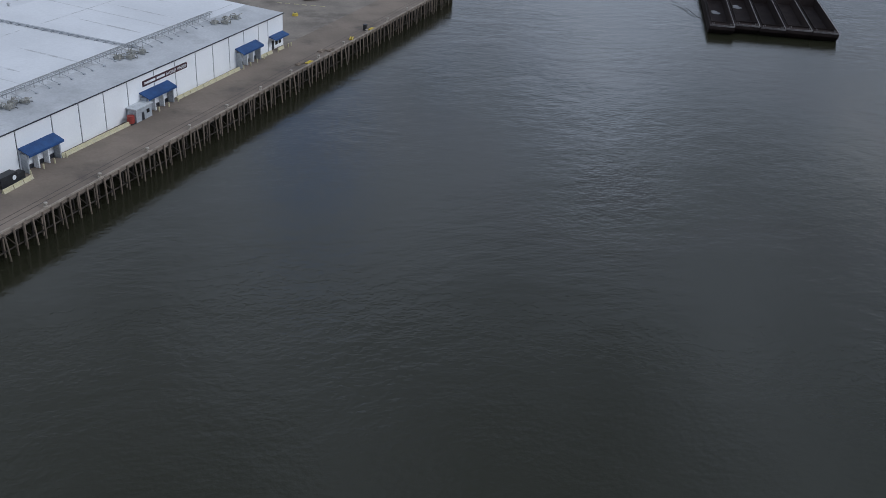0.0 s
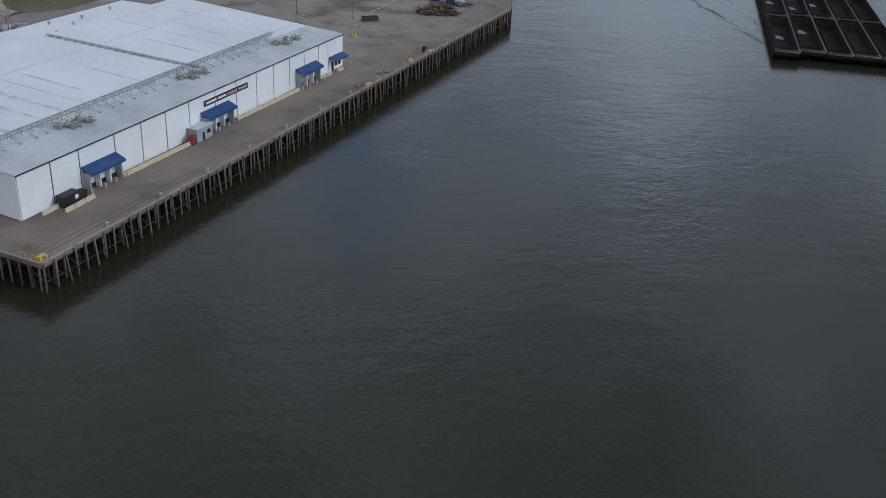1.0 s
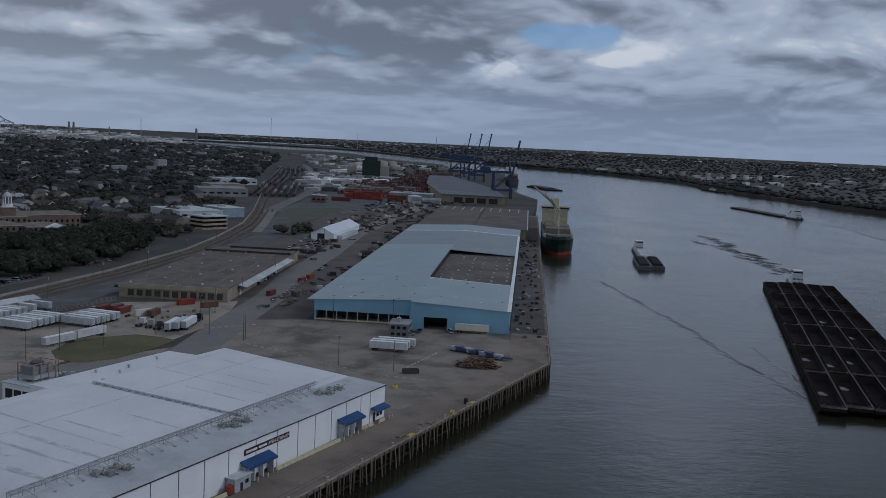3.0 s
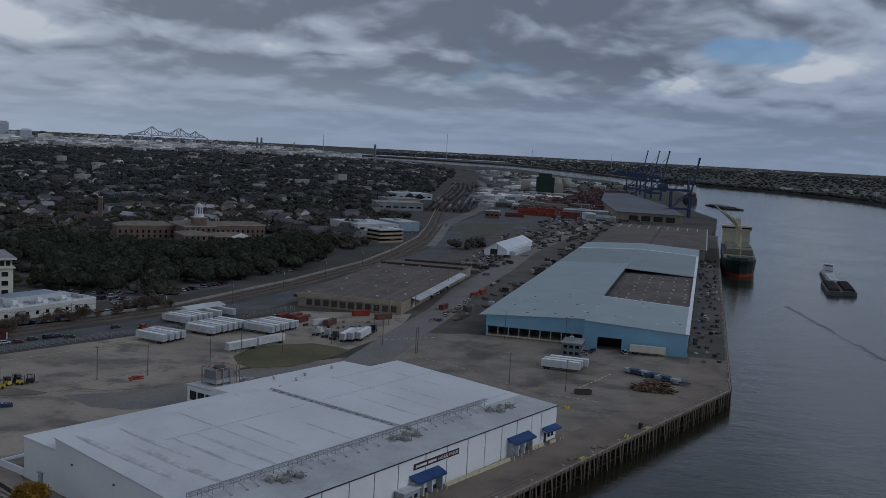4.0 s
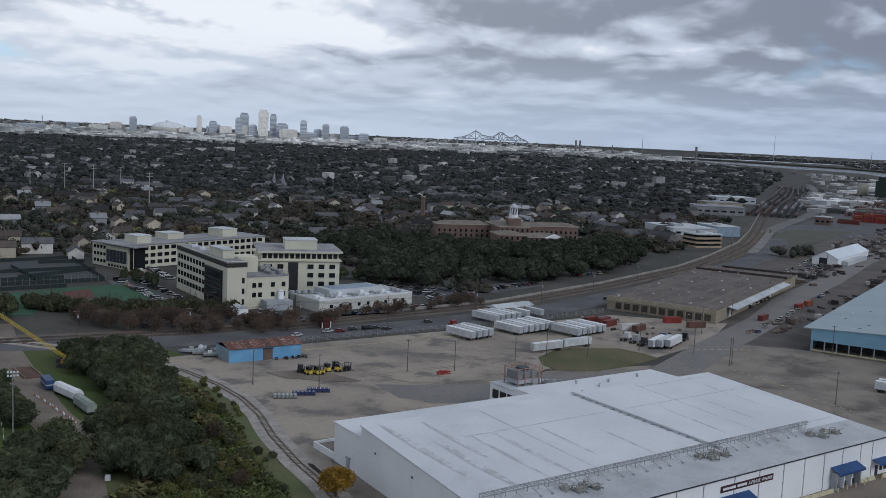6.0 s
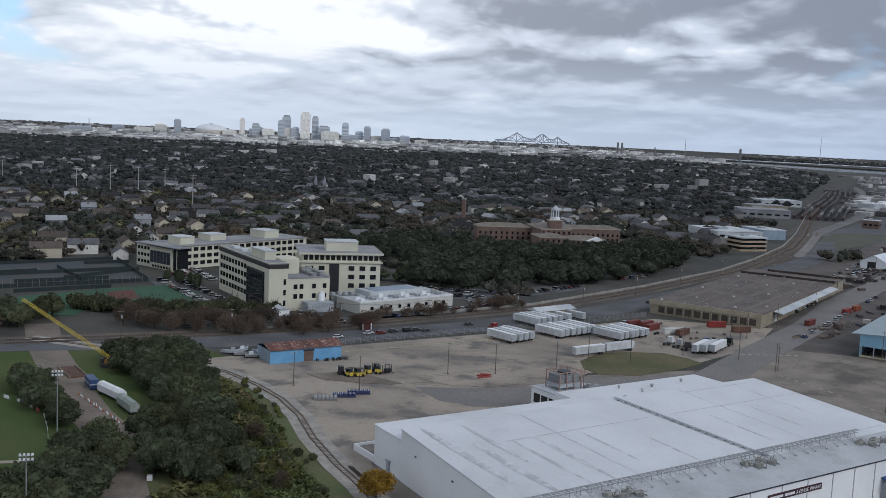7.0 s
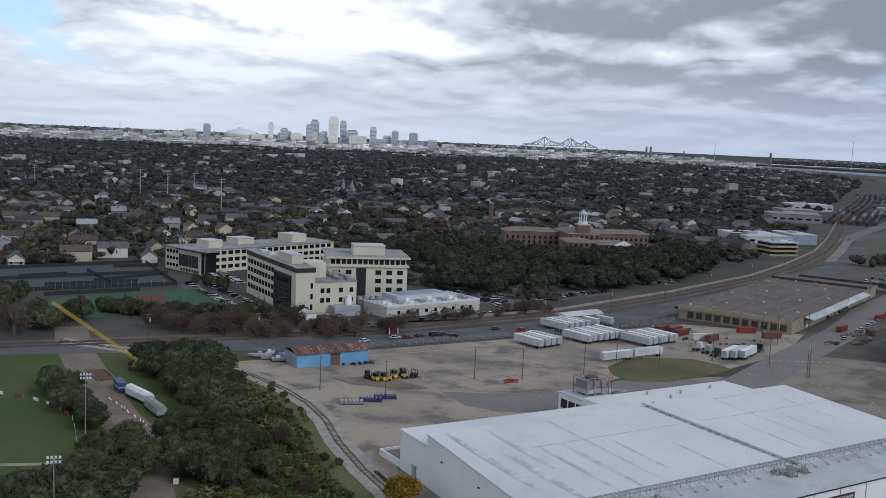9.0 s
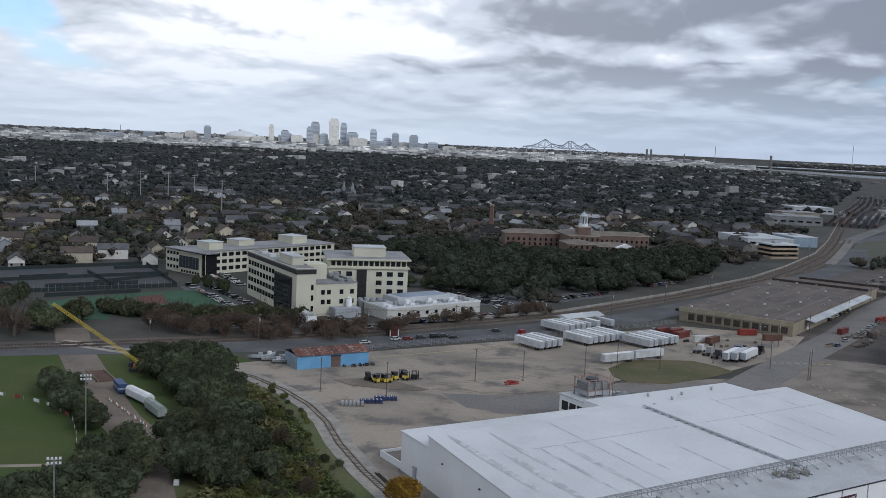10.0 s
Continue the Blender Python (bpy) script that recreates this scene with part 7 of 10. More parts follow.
def car(paint, label, kind=0, simple=False):
    c = thing("parked_car", label, "car", pose(0, 0, -500), "parked cars")
    L, H = (4.6, 1.45) if kind == 0 else (5.3, 1.85)
    body = Shape().add([(0, -0.88, 0.35), (L, -0.88, 0.35), (L, 0.88, 0.35), (0, 0.88, 0.35), (0.05, -0.9, 0.85), (L - 0.05, -0.9, 0.8), (L - 0.05, 0.9, 0.8), (0.05, 0.9, 0.85)],
                       [(3, 2, 1, 0), (4, 5, 6, 7), (0, 1, 5, 4), (1, 2, 6, 5), (2, 3, 7, 6), (3, 0, 4, 7)])
    part("body", body, paint, c)
    x0, x1 = (0.5, 3.3) if kind == 0 else (0.15, 3.9)
    part("cabin_glass", Shape().box(x0, -0.8, 0.82, x1, 0.8, H - 0.12, 0.16), GLASS, c)
    part("roof", Shape().box(x0 + 0.22, -0.62, H - 0.14, x1 - 0.3, 0.62, H), paint, c)
    if simple:
        part("running_gear", Shape().box(0.5, -0.85, 0.0, 1.2, 0.85, 0.4).box(L - 1.3, -0.85, 0.0, L - 0.6, 0.85, 0.4), TYRE, c)
        return c
    for x in (0.85, L - 0.9):
        for y in (-0.8, 0.8):
            part("wheel", WHEEL, None, c, at=pose(x, y, 0.33, 0, 0, 90) @ Matrix.Diagonal((0.7, 0.66, 0.66, 1)))
    return c


def place_cars():
    rnd = random.Random(43)
    pal = {"white": (0.62, 0.62, 0.62), "silver": (0.36, 0.37, 0.38), "dark grey": (0.05, 0.052, 0.056), "black": (0.014, 0.014, 0.016), "red": (0.22, 0.02, 0.018), "blue": (0.03, 0.055, 0.14), "tan": (0.3, 0.26, 0.2)}
    cars, plain = [], []
    for k, v in pal.items():
        m = surf(k.replace(" ", "_") + "_car_paint", v, tuple(x * 0.9 for x in v), 0.5, 4, 0.3, 0.0, spec=0.5)
        cars.append(car(m, k + " car parked on asphalt", 0))
        cars.append(car(m, k + " van parked on asphalt", 1))
        plain.append(car(m, k + " car parked on asphalt", 0, True))
        plain.append(car(m, k + " van parked on asphalt", 1, True))
    used, usedp = set(), set()

    def put(x, y, a, z=0.13):
        k = rnd.choice((0, 0, 1, 2, 2, 3, 4, 4, 5, 6, 6, 7, 8, 10, 12))
        m = pose(x, y, z, 0, 0, a + rnd.uniform(-2, 2))
        if y > 470:
            if k in usedp:
                copy_thing(plain[k], m)
            else:
                usedp.add(k)
                plain[k].matrix_basis = m
        elif k in used:
            copy_thing(cars[k], m)
        else:
            used.add(k)
            cars[k].matrix_basis = m
    for x, y in ((-125, 401), (-120.5, 403.6), (-116.6, 409.6), (-111.5, 413.6), (-108.5, 417), (-103.4, 416), (-90, 440), (-59, 483), (-51, 476), (-72, 465), (-134, 388)):
        put(x, y, 48)

    def line(a, b, n, ang, skip=0.2):
        for i in range(n):
            if rnd.random() > skip:
                f = (i + 0.5) / n
                put(a[0] + (b[0] - a[0]) * f + rnd.uniform(-0.4, 0.4), a[1] + (b[1] - a[1]) * f + rnd.uniform(-0.4, 0.4), ang)
    line((-270, 486), (-206, 424), 26, 45)
    line((-262, 492), (-214, 446), 20, 45)
    line((-196, 396), (-150, 426), 18, 120)
    line((-186, 414), (-160, 432), 9, 120, 0.3)
    line((-140, 430), (-90, 496), 24, -35, 0.3)
    line((-144, 512), (-96, 516), 16, 80)
    line((-140, 530), (-104, 532), 12, 80, 0.3)
    line((-92, 520), (-52, 586), 20, 150)
    line((-98, 492), (-110, 525), 10, 30, 0.3)
    line((60, 545), (84, 612), 9, 68, 0.4)
    line((112, 690), (176, 868), 22, 68, 0.35)
    line((96, 700), (150, 860), 14, 68, 0.5)
    line((-30, 512), (24, 622), 8, 64, 0.7)
    line((128, 770), (148, 800), 6, 160, 0.2)
    line((58, 478), (118, 640), 22, 66, 0.35)
    line((160, 800), (214, 930), 26, 66, 0.25)
    line((150, 830), (200, 950), 20, 150, 0.3)
    line((176, 905), (232, 1010), 20, 150, 0.3)
    line((140, 790), (120, 745), 8, 60, 0.2)
    line((-276, 534), (-246, 500), 14, 45, 0.2)
    line((-292, 540), (-262, 508), 12, 45, 0.3)
    line((-200, 378), (-130, 430), 12, 40, 0.5)
    line((-24, 478), (0, 484), 6, 60, 0.3)
    for x, y, a in ((48, -18, 20), (51, -14, 60), (66, -12, 85), (46, -22, 0)):
        p = FB @ Vector((x, y, 0))
        put(p.x, p.y, a, 0.07)
    for i in range(9):
        p = FB @ Vector((rnd.uniform(95, 105), rnd.uniform(20, 420), 0))
        put(p.x, p.y, 68 + rnd.choice((0, 90)), 0.13)
    for k, c in enumerate(cars):
        if k not in used:
            c.matrix_basis = pose(-300 + 3 * k, 508 - 0.5 * k, 0.13, 0, 0, 45)
    for k, c in enumerate(plain):
        if k not in usedp:
            c.matrix_basis = pose(-60 + 3 * k, 596 + 4 * k, 0.13, 0, 0, 60)


def forklift(m, col, label):
    f = thing("forklift", label, "forklift", m, "yard machines")
    part("body", Shape().box(0, -0.7, 0.4, 2.0, 0.7, 1.3, 0.08), col, f)
    part("guard", Shape().box(0.3, -0.6, 1.3, 0.38, 0.6, 2.3).box(1.5, -0.6, 1.3, 1.58, 0.6, 2.3).box(0.2, -0.65, 2.3, 1.7, 0.65, 2.38), DARKTRIM, f)
    part("mast", Shape().box(2.05, -0.5, 0.2, 2.2, -0.35, 2.4).box(2.05, 0.35, 0.2, 2.2, 0.5, 2.4), DARKTRIM, f)
    part("fork", Shape().box(2.2, -0.4, 0.15, 3.3, -0.25, 0.22).box(2.2, 0.25, 0.15, 3.3, 0.4, 0.22), DARKTRIM, f)
    for x in (0.4, 1.6):
        for y in (-0.7, 0.7):
            part("wheel", WHEEL, None, f, at=pose(x, y, 0.42, 0, 0, 90) @ Matrix.Diagonal((0.9, 0.8, 0.8, 1)))


def yard_clutter():
    rnd = random.Random(47)
    for i, (x, y) in enumerate(((-110, 331), (-106, 329.5), (-105, 331.5), (-103.5, 330.5), (-102, 332.5), (-101.5, 336), (-100.2, 338), (-99.4, 340), (-97.8, 341))):
        forklift(pose(x, y, 0.12, 0, 0, rnd.uniform(0, 360)) @ Matrix.Diagonal((1.25, 1.25, 1.25, 1)), YELLOW if 1 <= i <= 6 else BLACKPLASTIC, "yellow yard forklift at rest" if 1 <= i <= 6 else "dark yard forklift at rest")
    # tyres and gear round the blue workshop
    for i in range(20):
        x, y = (-128 + rnd.uniform(0, 13), 344 + rnd.uniform(0, 10)) if i < 14 else (-136 + rnd.uniform(-6, 4), 334 + rnd.uniform(-4, 2))
        p = Vector((-139, 335.5)) + Vector((0.70, 0.715)) * (17.6 + rnd.uniform(0, 12)) + Vector((0.715, -0.70)) * rnd.uniform(0.8, 3.0)
        t = thing("scrap_tyre", "old black tyre leaning by the workshop", "tyre", pose(p.x, p.y, 0.55, 0, 0, rnd.uniform(0, 180)), "scrap tyres")
        part("tread", WHEEL, None, t)
        part("hub", Shape().box(-0.16, -0.2, -0.2, 0.16, 0.2, 0.2), STEEL, t)
    # boats and machines left of the workshop
    for i in range(9):
        m = pose(-152 + rnd.uniform(-5, 5), 346 + rnd.uniform(-5, 6), 0.12, 0, 0, rnd.uniform(0, 360))
        b = thing("work_skiff", "grey aluminium skiff on a trailer beside the workshop", "boat", m, "stored boats")
        part("hull", Shape().prism([(0, -0.9), (5, -0.9), (7, 0), (5, 0.9), (0, 0.9)], 0.5, 1.4), GREYWALL if i % 3 else STEEL, b)
        part("console", Shape().box(1.5, -0.5, 1.4, 3, 0.5, 2.4), GREYWALL if i % 2 else WHITEPAINT, b)
        part("trailer_frame", Shape().box(-0.3, -0.7, 0.25, 6, -0.5, 0.5).box(-0.3, 0.5, 0.25, 6, 0.7, 0.5).box(0.5, -0.7, 0, 0.9, 0.7, 0.5), DARKTRIM, b)
    # drums and crates in three bundles
    for k, (x, y, nx, col) in enumerate(((-107, 297.5, 6, STEEL), (-102.6, 302.8, 6, surf("navy_drum", (0.03, 0.045, 0.13), (0.025, 0.035, 0.1), 0.5, 3, 0.5, 0.05)), (-99.4, 308, 6, surf("navy_drum", (0.03, 0.045, 0.13))))):
        for i in range(nx):
            for j in range(2):
                d = thing("storage_tote", "caged storage tote standing on the lot" if k == 0 else "dark blue storage tote standing on the lot", "tote", pose(x + 1.25 * i * 0.92 - 1.25 * j * 0.39, y + 1.25 * i * 0.39 + 1.25 * j * 0.92, 0.12, 0, 0, 23), "storage totes")
                part("tank", Shape().box(-0.52, -0.52, 0.15, 0.52, 0.52, 1.25, 0.05), col, d)
                part("pallet", Shape().box(-0.55, -0.55, 0, 0.55, 0.55, 0.14), TIMBER if k else DARKTRIM, d)
                part("lid", Shape().cyl(0, 0, 1.25, 1.33, 0.14, 0.14, 8), WHITEPAINT, d)
    rp = thing("red_scrap_pile", "heap of faded red steel parts on the lot", "scrap", pose(-63, 349.5, 0.12, 0, 0, 30))
    for i in range(9):
        part("piece", Shape().box(-1.6, -0.4, 0, 1.6, 0.4, 0.5, 0.1), REDPAINT, rp, at=pose(rnd.uniform(-2, 2), rnd.uniform(-1.5, 1.5), 0.25 * (i % 3), rnd.uniform(-8, 8), rnd.uniform(-8, 8), rnd.uniform(0, 180)))
    # kerbed earth islands of the lot
    for poly, lab in (([(-122, 327.6), (-113.7, 323), (-100, 323.4), (-90.2, 325.6), (-87.5, 328.5), (-96, 332), (-101.6, 335), (-112.5, 334)], "low weedy traffic island in the lot"),
                      ([(-78.8, 335), (-75.3, 345), (-65.8, 356), (-55.4, 357), (-48, 345.3), (-56, 338), (-70.2, 332.4)], "pale kerbed island in the gravel lot")):
        setting("traffic_island", Shape().prism(poly, -0.3, 0.28), MATS["brown_dirt_road"] if "weedy" in lab else LOT, lab, "island")
    # timber scrap heap and steel by the blue shed
    sp = thing("timber_heap", "round heap of brown broken pallets and timber", "timber", FB @ pose(81.5, -74, 0.06))
    for i in range(150):
        r, a = 8.6 * math.sqrt(rnd.random()), rnd.uniform(0, 6.283)
        h = 4.4 * (1 - (r / 9.2) ** 2)
        part("plank", Shape().box(-1.3, -0.35, 0, 1.3, 0.35, 0.22), surf("brown_scrap_wood", (0.17, 0.10, 0.06), (0.10, 0.065, 0.045), 0.6, 4, 0.9, 0.2, vary=0.45), sp,
             at=pose(r * math.cos(a), 0.62 * r * math.sin(a), max(0, h * rnd.uniform(0.0, 1.0)), rnd.uniform(-25, 25), rnd.uniform(-25, 25), rnd.uniform(0, 180)))
    blu = surf("dull_blue_steel", (0.06, 0.085, 0.16), (0.05, 0.065, 0.12), 0.4, 3, 0.6, 0.1)
    for i in range(10):
        x, y = 70 + i * 2.1, -47.5 - i * 1.25 + rnd.uniform(-1, 1)
        s = thing("cargo_hopper", "dull blue steel cargo hopper lying on the yard", "hopper", FB @ pose(x, y, 0.06, 0, 0, -30 + rnd.uniform(-10, 10)), "cargo hoppers")
        part("bin", Shape().box(-1.5, -1.2, 0.5, 1.5, 1.2, 1.9 + 0.3 * (i % 2), -0.2), blu if i % 3 else GREYWALL, s)
        part("leg", Shape().box(-1.3, -1.0, 0, -1.1, 1.0, 0.5).box(1.1, -1.0, 0, 1.3, 1.0, 0.5), DARKTRIM, s)
    cv = thing("loading_conveyor", "long grey-blue loading conveyor lowered to the ground", "conveyor", FB @ pose(78, -58, 0.06, 0, 0, -12))
    part("boom", Shape().bar((0, -0.5, 0.8), (17, -0.5, 1.4), 0.18).bar((0, 0.5, 0.8), (17, 0.5, 1.4), 0.18).box(0, -0.4, 0.85, 17, 0.4, 1.0), blu, cv)
    part("axle", Shape().box(6, -1.2, 0.1, 6.4, 1.2, 0.9), DARKTRIM, cv)
    for y in (-1.2, 1.2):
        part("wheel", WHEEL, None, cv, at=pose(6.2, y, 0.5, 0, 0, 90))
    d = thing("open_skip", "rusty dark open-topped skip on the yard", "skip", FB @ pose(56.9, -92, 0.06, 0, 0, 22))
    part("side", Shape().box(-3, -1.2, 0.1, 3, -1.1, 1.6).box(-3, 1.1, 0.1, 3, 1.2, 1.6).box(-3, -1.1, 0.1, -2.9, 1.1, 1.6).box(2.9, -1.1, 0.1, 3, 1.1, 1.6), RAIL, d)
    part("floor", Shape().box(-2.9, -1.1, 0.1, 2.9, 1.1, 0.25), RAIL, d)
    yb = thing("yellow_marker_block", "yellow round concrete block on the yard", "block", pose(85.5, 321.5, 0.06))
    part("block", Shape().cyl(0, 0, 0, 0.9, 1.1, 0.9, 12), YELLOW, yb)
    part("collar", Shape().cyl(0, 0, 0.9, 1.1, 0.3, 0.3, 8), DARKTRIM, yb)
    # scrap beside the port road
    for i in range(16):
        s = thing("steel_bundle", "rusty bundle of steel beams by the port road", "steel", pose(60 + i * 1.7 + rnd.uniform(-6, 8), 486 + i * 3.4 + rnd.uniform(-5, 5), 0.05, 0, 0, rnd.uniform(40, 90)), "steel bundles")
        for k in range(4):
            part("beam", Shape().box(-3.5, -0.15, 0, 3.5, 0.15, 0.35), RAIL if i % 3 else TIMBER, s, at=pose(rnd.uniform(-0.5, 0.5), k * 0.45 - 0.9, 0.3 * (k % 2), 0, 0, rnd.uniform(-6, 6)))
    # quay cargo along the blue shed
    for i in range(95):
        p = FB @ Vector((rnd.uniform(94.5, 107), rnd.uniform(-15, 430), 0.13))
        s = thing("cargo_pallet", "small pallet of wrapped cargo on the quay apron", "pallet", pose(p.x, p.y, 0.12, 0, 0, rnd.uniform(0, 180)), "quay pallets")
        part("load", Shape().box(-0.9, -0.7, 0.15, 0.9, 0.7, rnd.uniform(0.6, 1.8)), rnd.choice((GREYWALL, BROWNROOF, BLACKPLASTIC, DARKTIMBER, DARKTRIM, DARKTIMBER)), s)
        part("pallet", Shape().box(-0.95, -0.75, 0, 0.95, 0.75, 0.15), TIMBER, s)


def lamp_pole(m, h=11.5, label="dark steel lamp pole with twin heads", cross=False):
    p = thing("light_pole", label, "lamp post", m, "yard lamp posts")
    part("pole", Shape().cyl(0, 0, 0, h, 0.16, 0.10, 7), surf("brown_pole_wood", (0.13, 0.10, 0.08), (0.09, 0.072, 0.06), 0.4, 3, 0.8, 0.1), p)
    if cross:
        part("crossarm", Shape().box(-1.3, -0.08, h - 1.0, 1.3, 0.08, h - 0.8).box(-0.9, -0.08, h - 2.0, 0.9, 0.08, h - 1.85), TIMBER, p)
        part("transformer", Shape().cyl(0.4, 0, h - 3.6, h - 2.4, 0.3, 0.3, 8), GREYWALL, p)
    else:
        part("arm", Shape().box(-0.7, -0.05, h - 0.2, 0.7, 0.05, h - 0.08), DARKTRIM, p)
        for x in (-0.8, 0.8):
            part("lamp_head", Shape().box(x - 0.3, -0.18, h - 0.25, x + 0.3, 0.18, h), GREYWALL, p)
    part("base", Shape().cyl(0, 0, 0, 0.6, 0.4, 0.35, 8), CONCRETE, p)


def poles():
    for x, y in ((-120, 311), (-98, 314), (-76, 348), (-60, 355), (41, 405), (72, 357), (91, 346), (42, 407), (-30, 392), (-14, 396), (6, 420), (26, 452), (-40, 372)):
        lamp_pole(pose(x, y, 0.1, 0, 0, (x * 7) % 180))
    for p in (B_(10, -4.5), B_(38, -4.6)):
        lamp_pole(pose(p[0], p[1], 0.1, 0, 0, 20), 13, "tall pole with floodlights beside the blue shed")
    pts = [(-205, 345), (-170, 368), (-136, 402), (-104, 428), (-71, 468), (-44, 512), (-20, 566), (4, 622), (30, 690), (56, 770), (80, 860)]
    for x, y in pts:
        lamp_pole(pose(x, y, 0.1, 0, 0, 40), 13, "timber power pole with a crossarm along the street", True)
    wires = Shape()
    for (x0, y0), (x1, y1) in zip(pts, pts[1:]):
        for o in (-1.1, 0, 1.1):
            pr = None
            for k in range(7):
                f = k / 6
                q = (x0 + (x1 - x0) * f + o * 0.77, y0 + (y1 - y0) * f - o * 0.64, 12.2 - 1.2 * 4 * f * (1 - f))
                if pr:
                    wires.bar(pr, q, 0.03, 3)
                pr = q
    solid("power_line", wires, DARKTRIM, "thin sagging power wires between the poles", "cable", kind="stuff")
    for x, y in ((28, 420), (34, 470), (50, 505), (78, 590), (96, 640), (118, 700), (140, 770)):
        lamp_pole(pose(x, y, 0.1, 0, 0, 60), 12, "timber power pole beside the port road", True)
    # chain-link fence along the lot
    F = thing("chain_fence", "chain-link fence with steel posts along the gravel lot", "fence")
    ln = dense([(-128, 377), (-107, 400), (-58, 449), (-12, 504)], 3.2)
    post = Shape().cyl(0, 0, 0, 2.4, 0.06, 0.06, 6).mesh("fence_post", STEEL)
    for x, y in ln:
        part("fence_post", post, None, F, at=pose(x, y, 0.1))
    rails = Shape()
    for a, b in zip(ln, ln[1:]):
        for z in (0.35, 0.9, 1.45, 2.0, 2.45):
            rails.bar((*a, z), (*b, z), 0.03, 3)
        for k in range(6):
            f0, f1 = k / 6, (k + 1) / 6
            rails.bar((a[0] + (b[0] - a[0]) * f0, a[1] + (b[1] - a[1]) * f0, 0.2), (a[0] + (b[0] - a[0]) * f1, a[1] + (b[1] - a[1]) * f1, 2.4), 0.018, 3)
    tagged(part("fence_wire", rails, STEEL, F), kind="stuff")
    st = Shape()
    for i in range(70):
        f = i / 70
        x, y = -122 + 62 * f, 369 + 62 * f
        st.box(-0.9, -0.15, 0, 0.9, 0.15, 0.16, 0, pose(x + 1.5, y - 1.5, 0.1, 0, 0, 45))
    setting("wheel_stop", st, PALEYELLOW, "row of low concrete wheel stops", "kerb")


place_trailers()
place_cars()
yard_clutter()
poles()


def field_things():
    rnd = random.Random(51)
    # flood-light masts of the ball field
    for x, y, h in ((-160, 240, 16.6), (-126.5, 181, 15.8)):
        m = thing("flood_mast", "tall pale flood-light mast at the ball field", "lamp post", pose(x, y, 0.05, 0, 0, 30), "flood masts")
        part("pole", Shape().cyl(0, 0, 0, h, 0.2, 0.12, 8), STEEL, m)
        part("crossarm", Shape().box(-1.5, -0.08, h - 0.1, 1.5, 0.08, h + 0.08).box(-1.5, -0.08, h - 1.1, 1.5, 0.08, h - 0.95), STEEL, m)
        for k in range(4):
            for z in (h + 0.1, h - 0.9):
                part("flood_light", Shape().box(-1.4 + k * 0.8, -0.4, z, -0.95 + k * 0.8, 0.05, z + 0.42), WHITEPAINT, m)
    # outfield fence and banners
    f = thing("outfield_fence", "low outfield fence with white and red banners", "fence")
    line = dense([(-240, 262), (-215, 264), (-202, 264), (-194, 262.5), (-188, 260.7), (-182, 258), (-172, 251), (-163, 240), (-155, 229)], 3.0)
    post = Shape().cyl(0, 0, 0, 1.4, 0.05, 0.05, 6).mesh("fence_post", STEEL)
    for i, (x, y) in enumerate(line):
        part("fence_post", post, None, f, at=pose(x, y, 0.05))
        if i % 2 == 0 and i + 1 < len(line):
            nx, ny = line[i + 1]
            a = math.degrees(math.atan2(ny - y, nx - x))
            part("banner", Shape().box(0.3, -0.04, 0.25, 2.6, 0.04, 1.3), REDPAINT if i in (12, 20) else WHITEPAINT, f, at=pose(x, y, 0.05, 0, 0, a))
    # crawler crane with a lattice boom over the dirt road
    c = thing("crawler_crane", "yellow crawler crane with a long lattice boom", "crane", pose(-187, 310, 0.12))
    part("track", Shape().box(-3, -2.4, 0, 3, -1.5, 1.1, 0.1).box(-3, 1.5, 0, 3, 2.4, 1.1, 0.1), DARKTRIM, c)
    part("cab", Shape().box(-2.2, -1.2, 1.1, 1.2, 1.2, 2.6, 0.1), surf("dull_orange_paint", (0.34, 0.16, 0.05), (0.26, 0.13, 0.05), 0.4, 3, 0.7, 0.1), c)
    part("cab_glass", Shape().box(1.82, 0.2, 1.8, 1.9, 1.4, 3.0), GLASS, c)
    part("counterweight", Shape().box(-3.6, -1.6, 1.3, -2.6, 1.6, 2.8), DARKTRIM, c)
    b = part("boom", Shape().box(0.3, -0.6, 1.8, 1.3, 0.6, 2.6), YELLOW, c, "yellow lattice boom")
    a0, a1 = Vector((0.8, 0, 2.4)), Vector((-23.6, -16, 24.2))
    side, up = Vector((0, 0.75, 0)), Vector((0.55, 0, 0.5))
    for q in (side + up, side - up, -side + up, -side - up):
        part("chord", Shape().bar(a0 + q * 0.6, a1 + q * 0.5, 0.08), YELLOW, b)
    lac = Shape()
    n = 18
    for k in range(n):
        p, q = a0.lerp(a1, k / n), a0.lerp(a1, (k + 1) / n)
        for s in (1, -1):
            lac.bar(p + (side + up) * 0.45 * s, q + (side * -1 + up) * 0.52 * s, 0.035)
            lac.bar(p + (side - up) * 0.45 * s, q + (side + up) * 0.52 * s, 0.035)
    part("lacing", lac, YELLOW, b)
    tb = thing("blue_tank", "dark blue rectangular frac tank on the dirt road", "tank", pose(-178, 284, 0.12, 0, 0, -45))
    part("tank", Shape().box(-4, -1.3, 0.3, 4, 1.3, 3.2), surf("dark_blue_tank", (0.04, 0.08, 0.19), (0.03, 0.06, 0.15), 0.3, 3, 0.5, 0.05), tb)
    part("stripe", Shape().box(-4.05, -1.34, 1.5, 4.05, 1.34, 1.9), GREYWALL, tb)
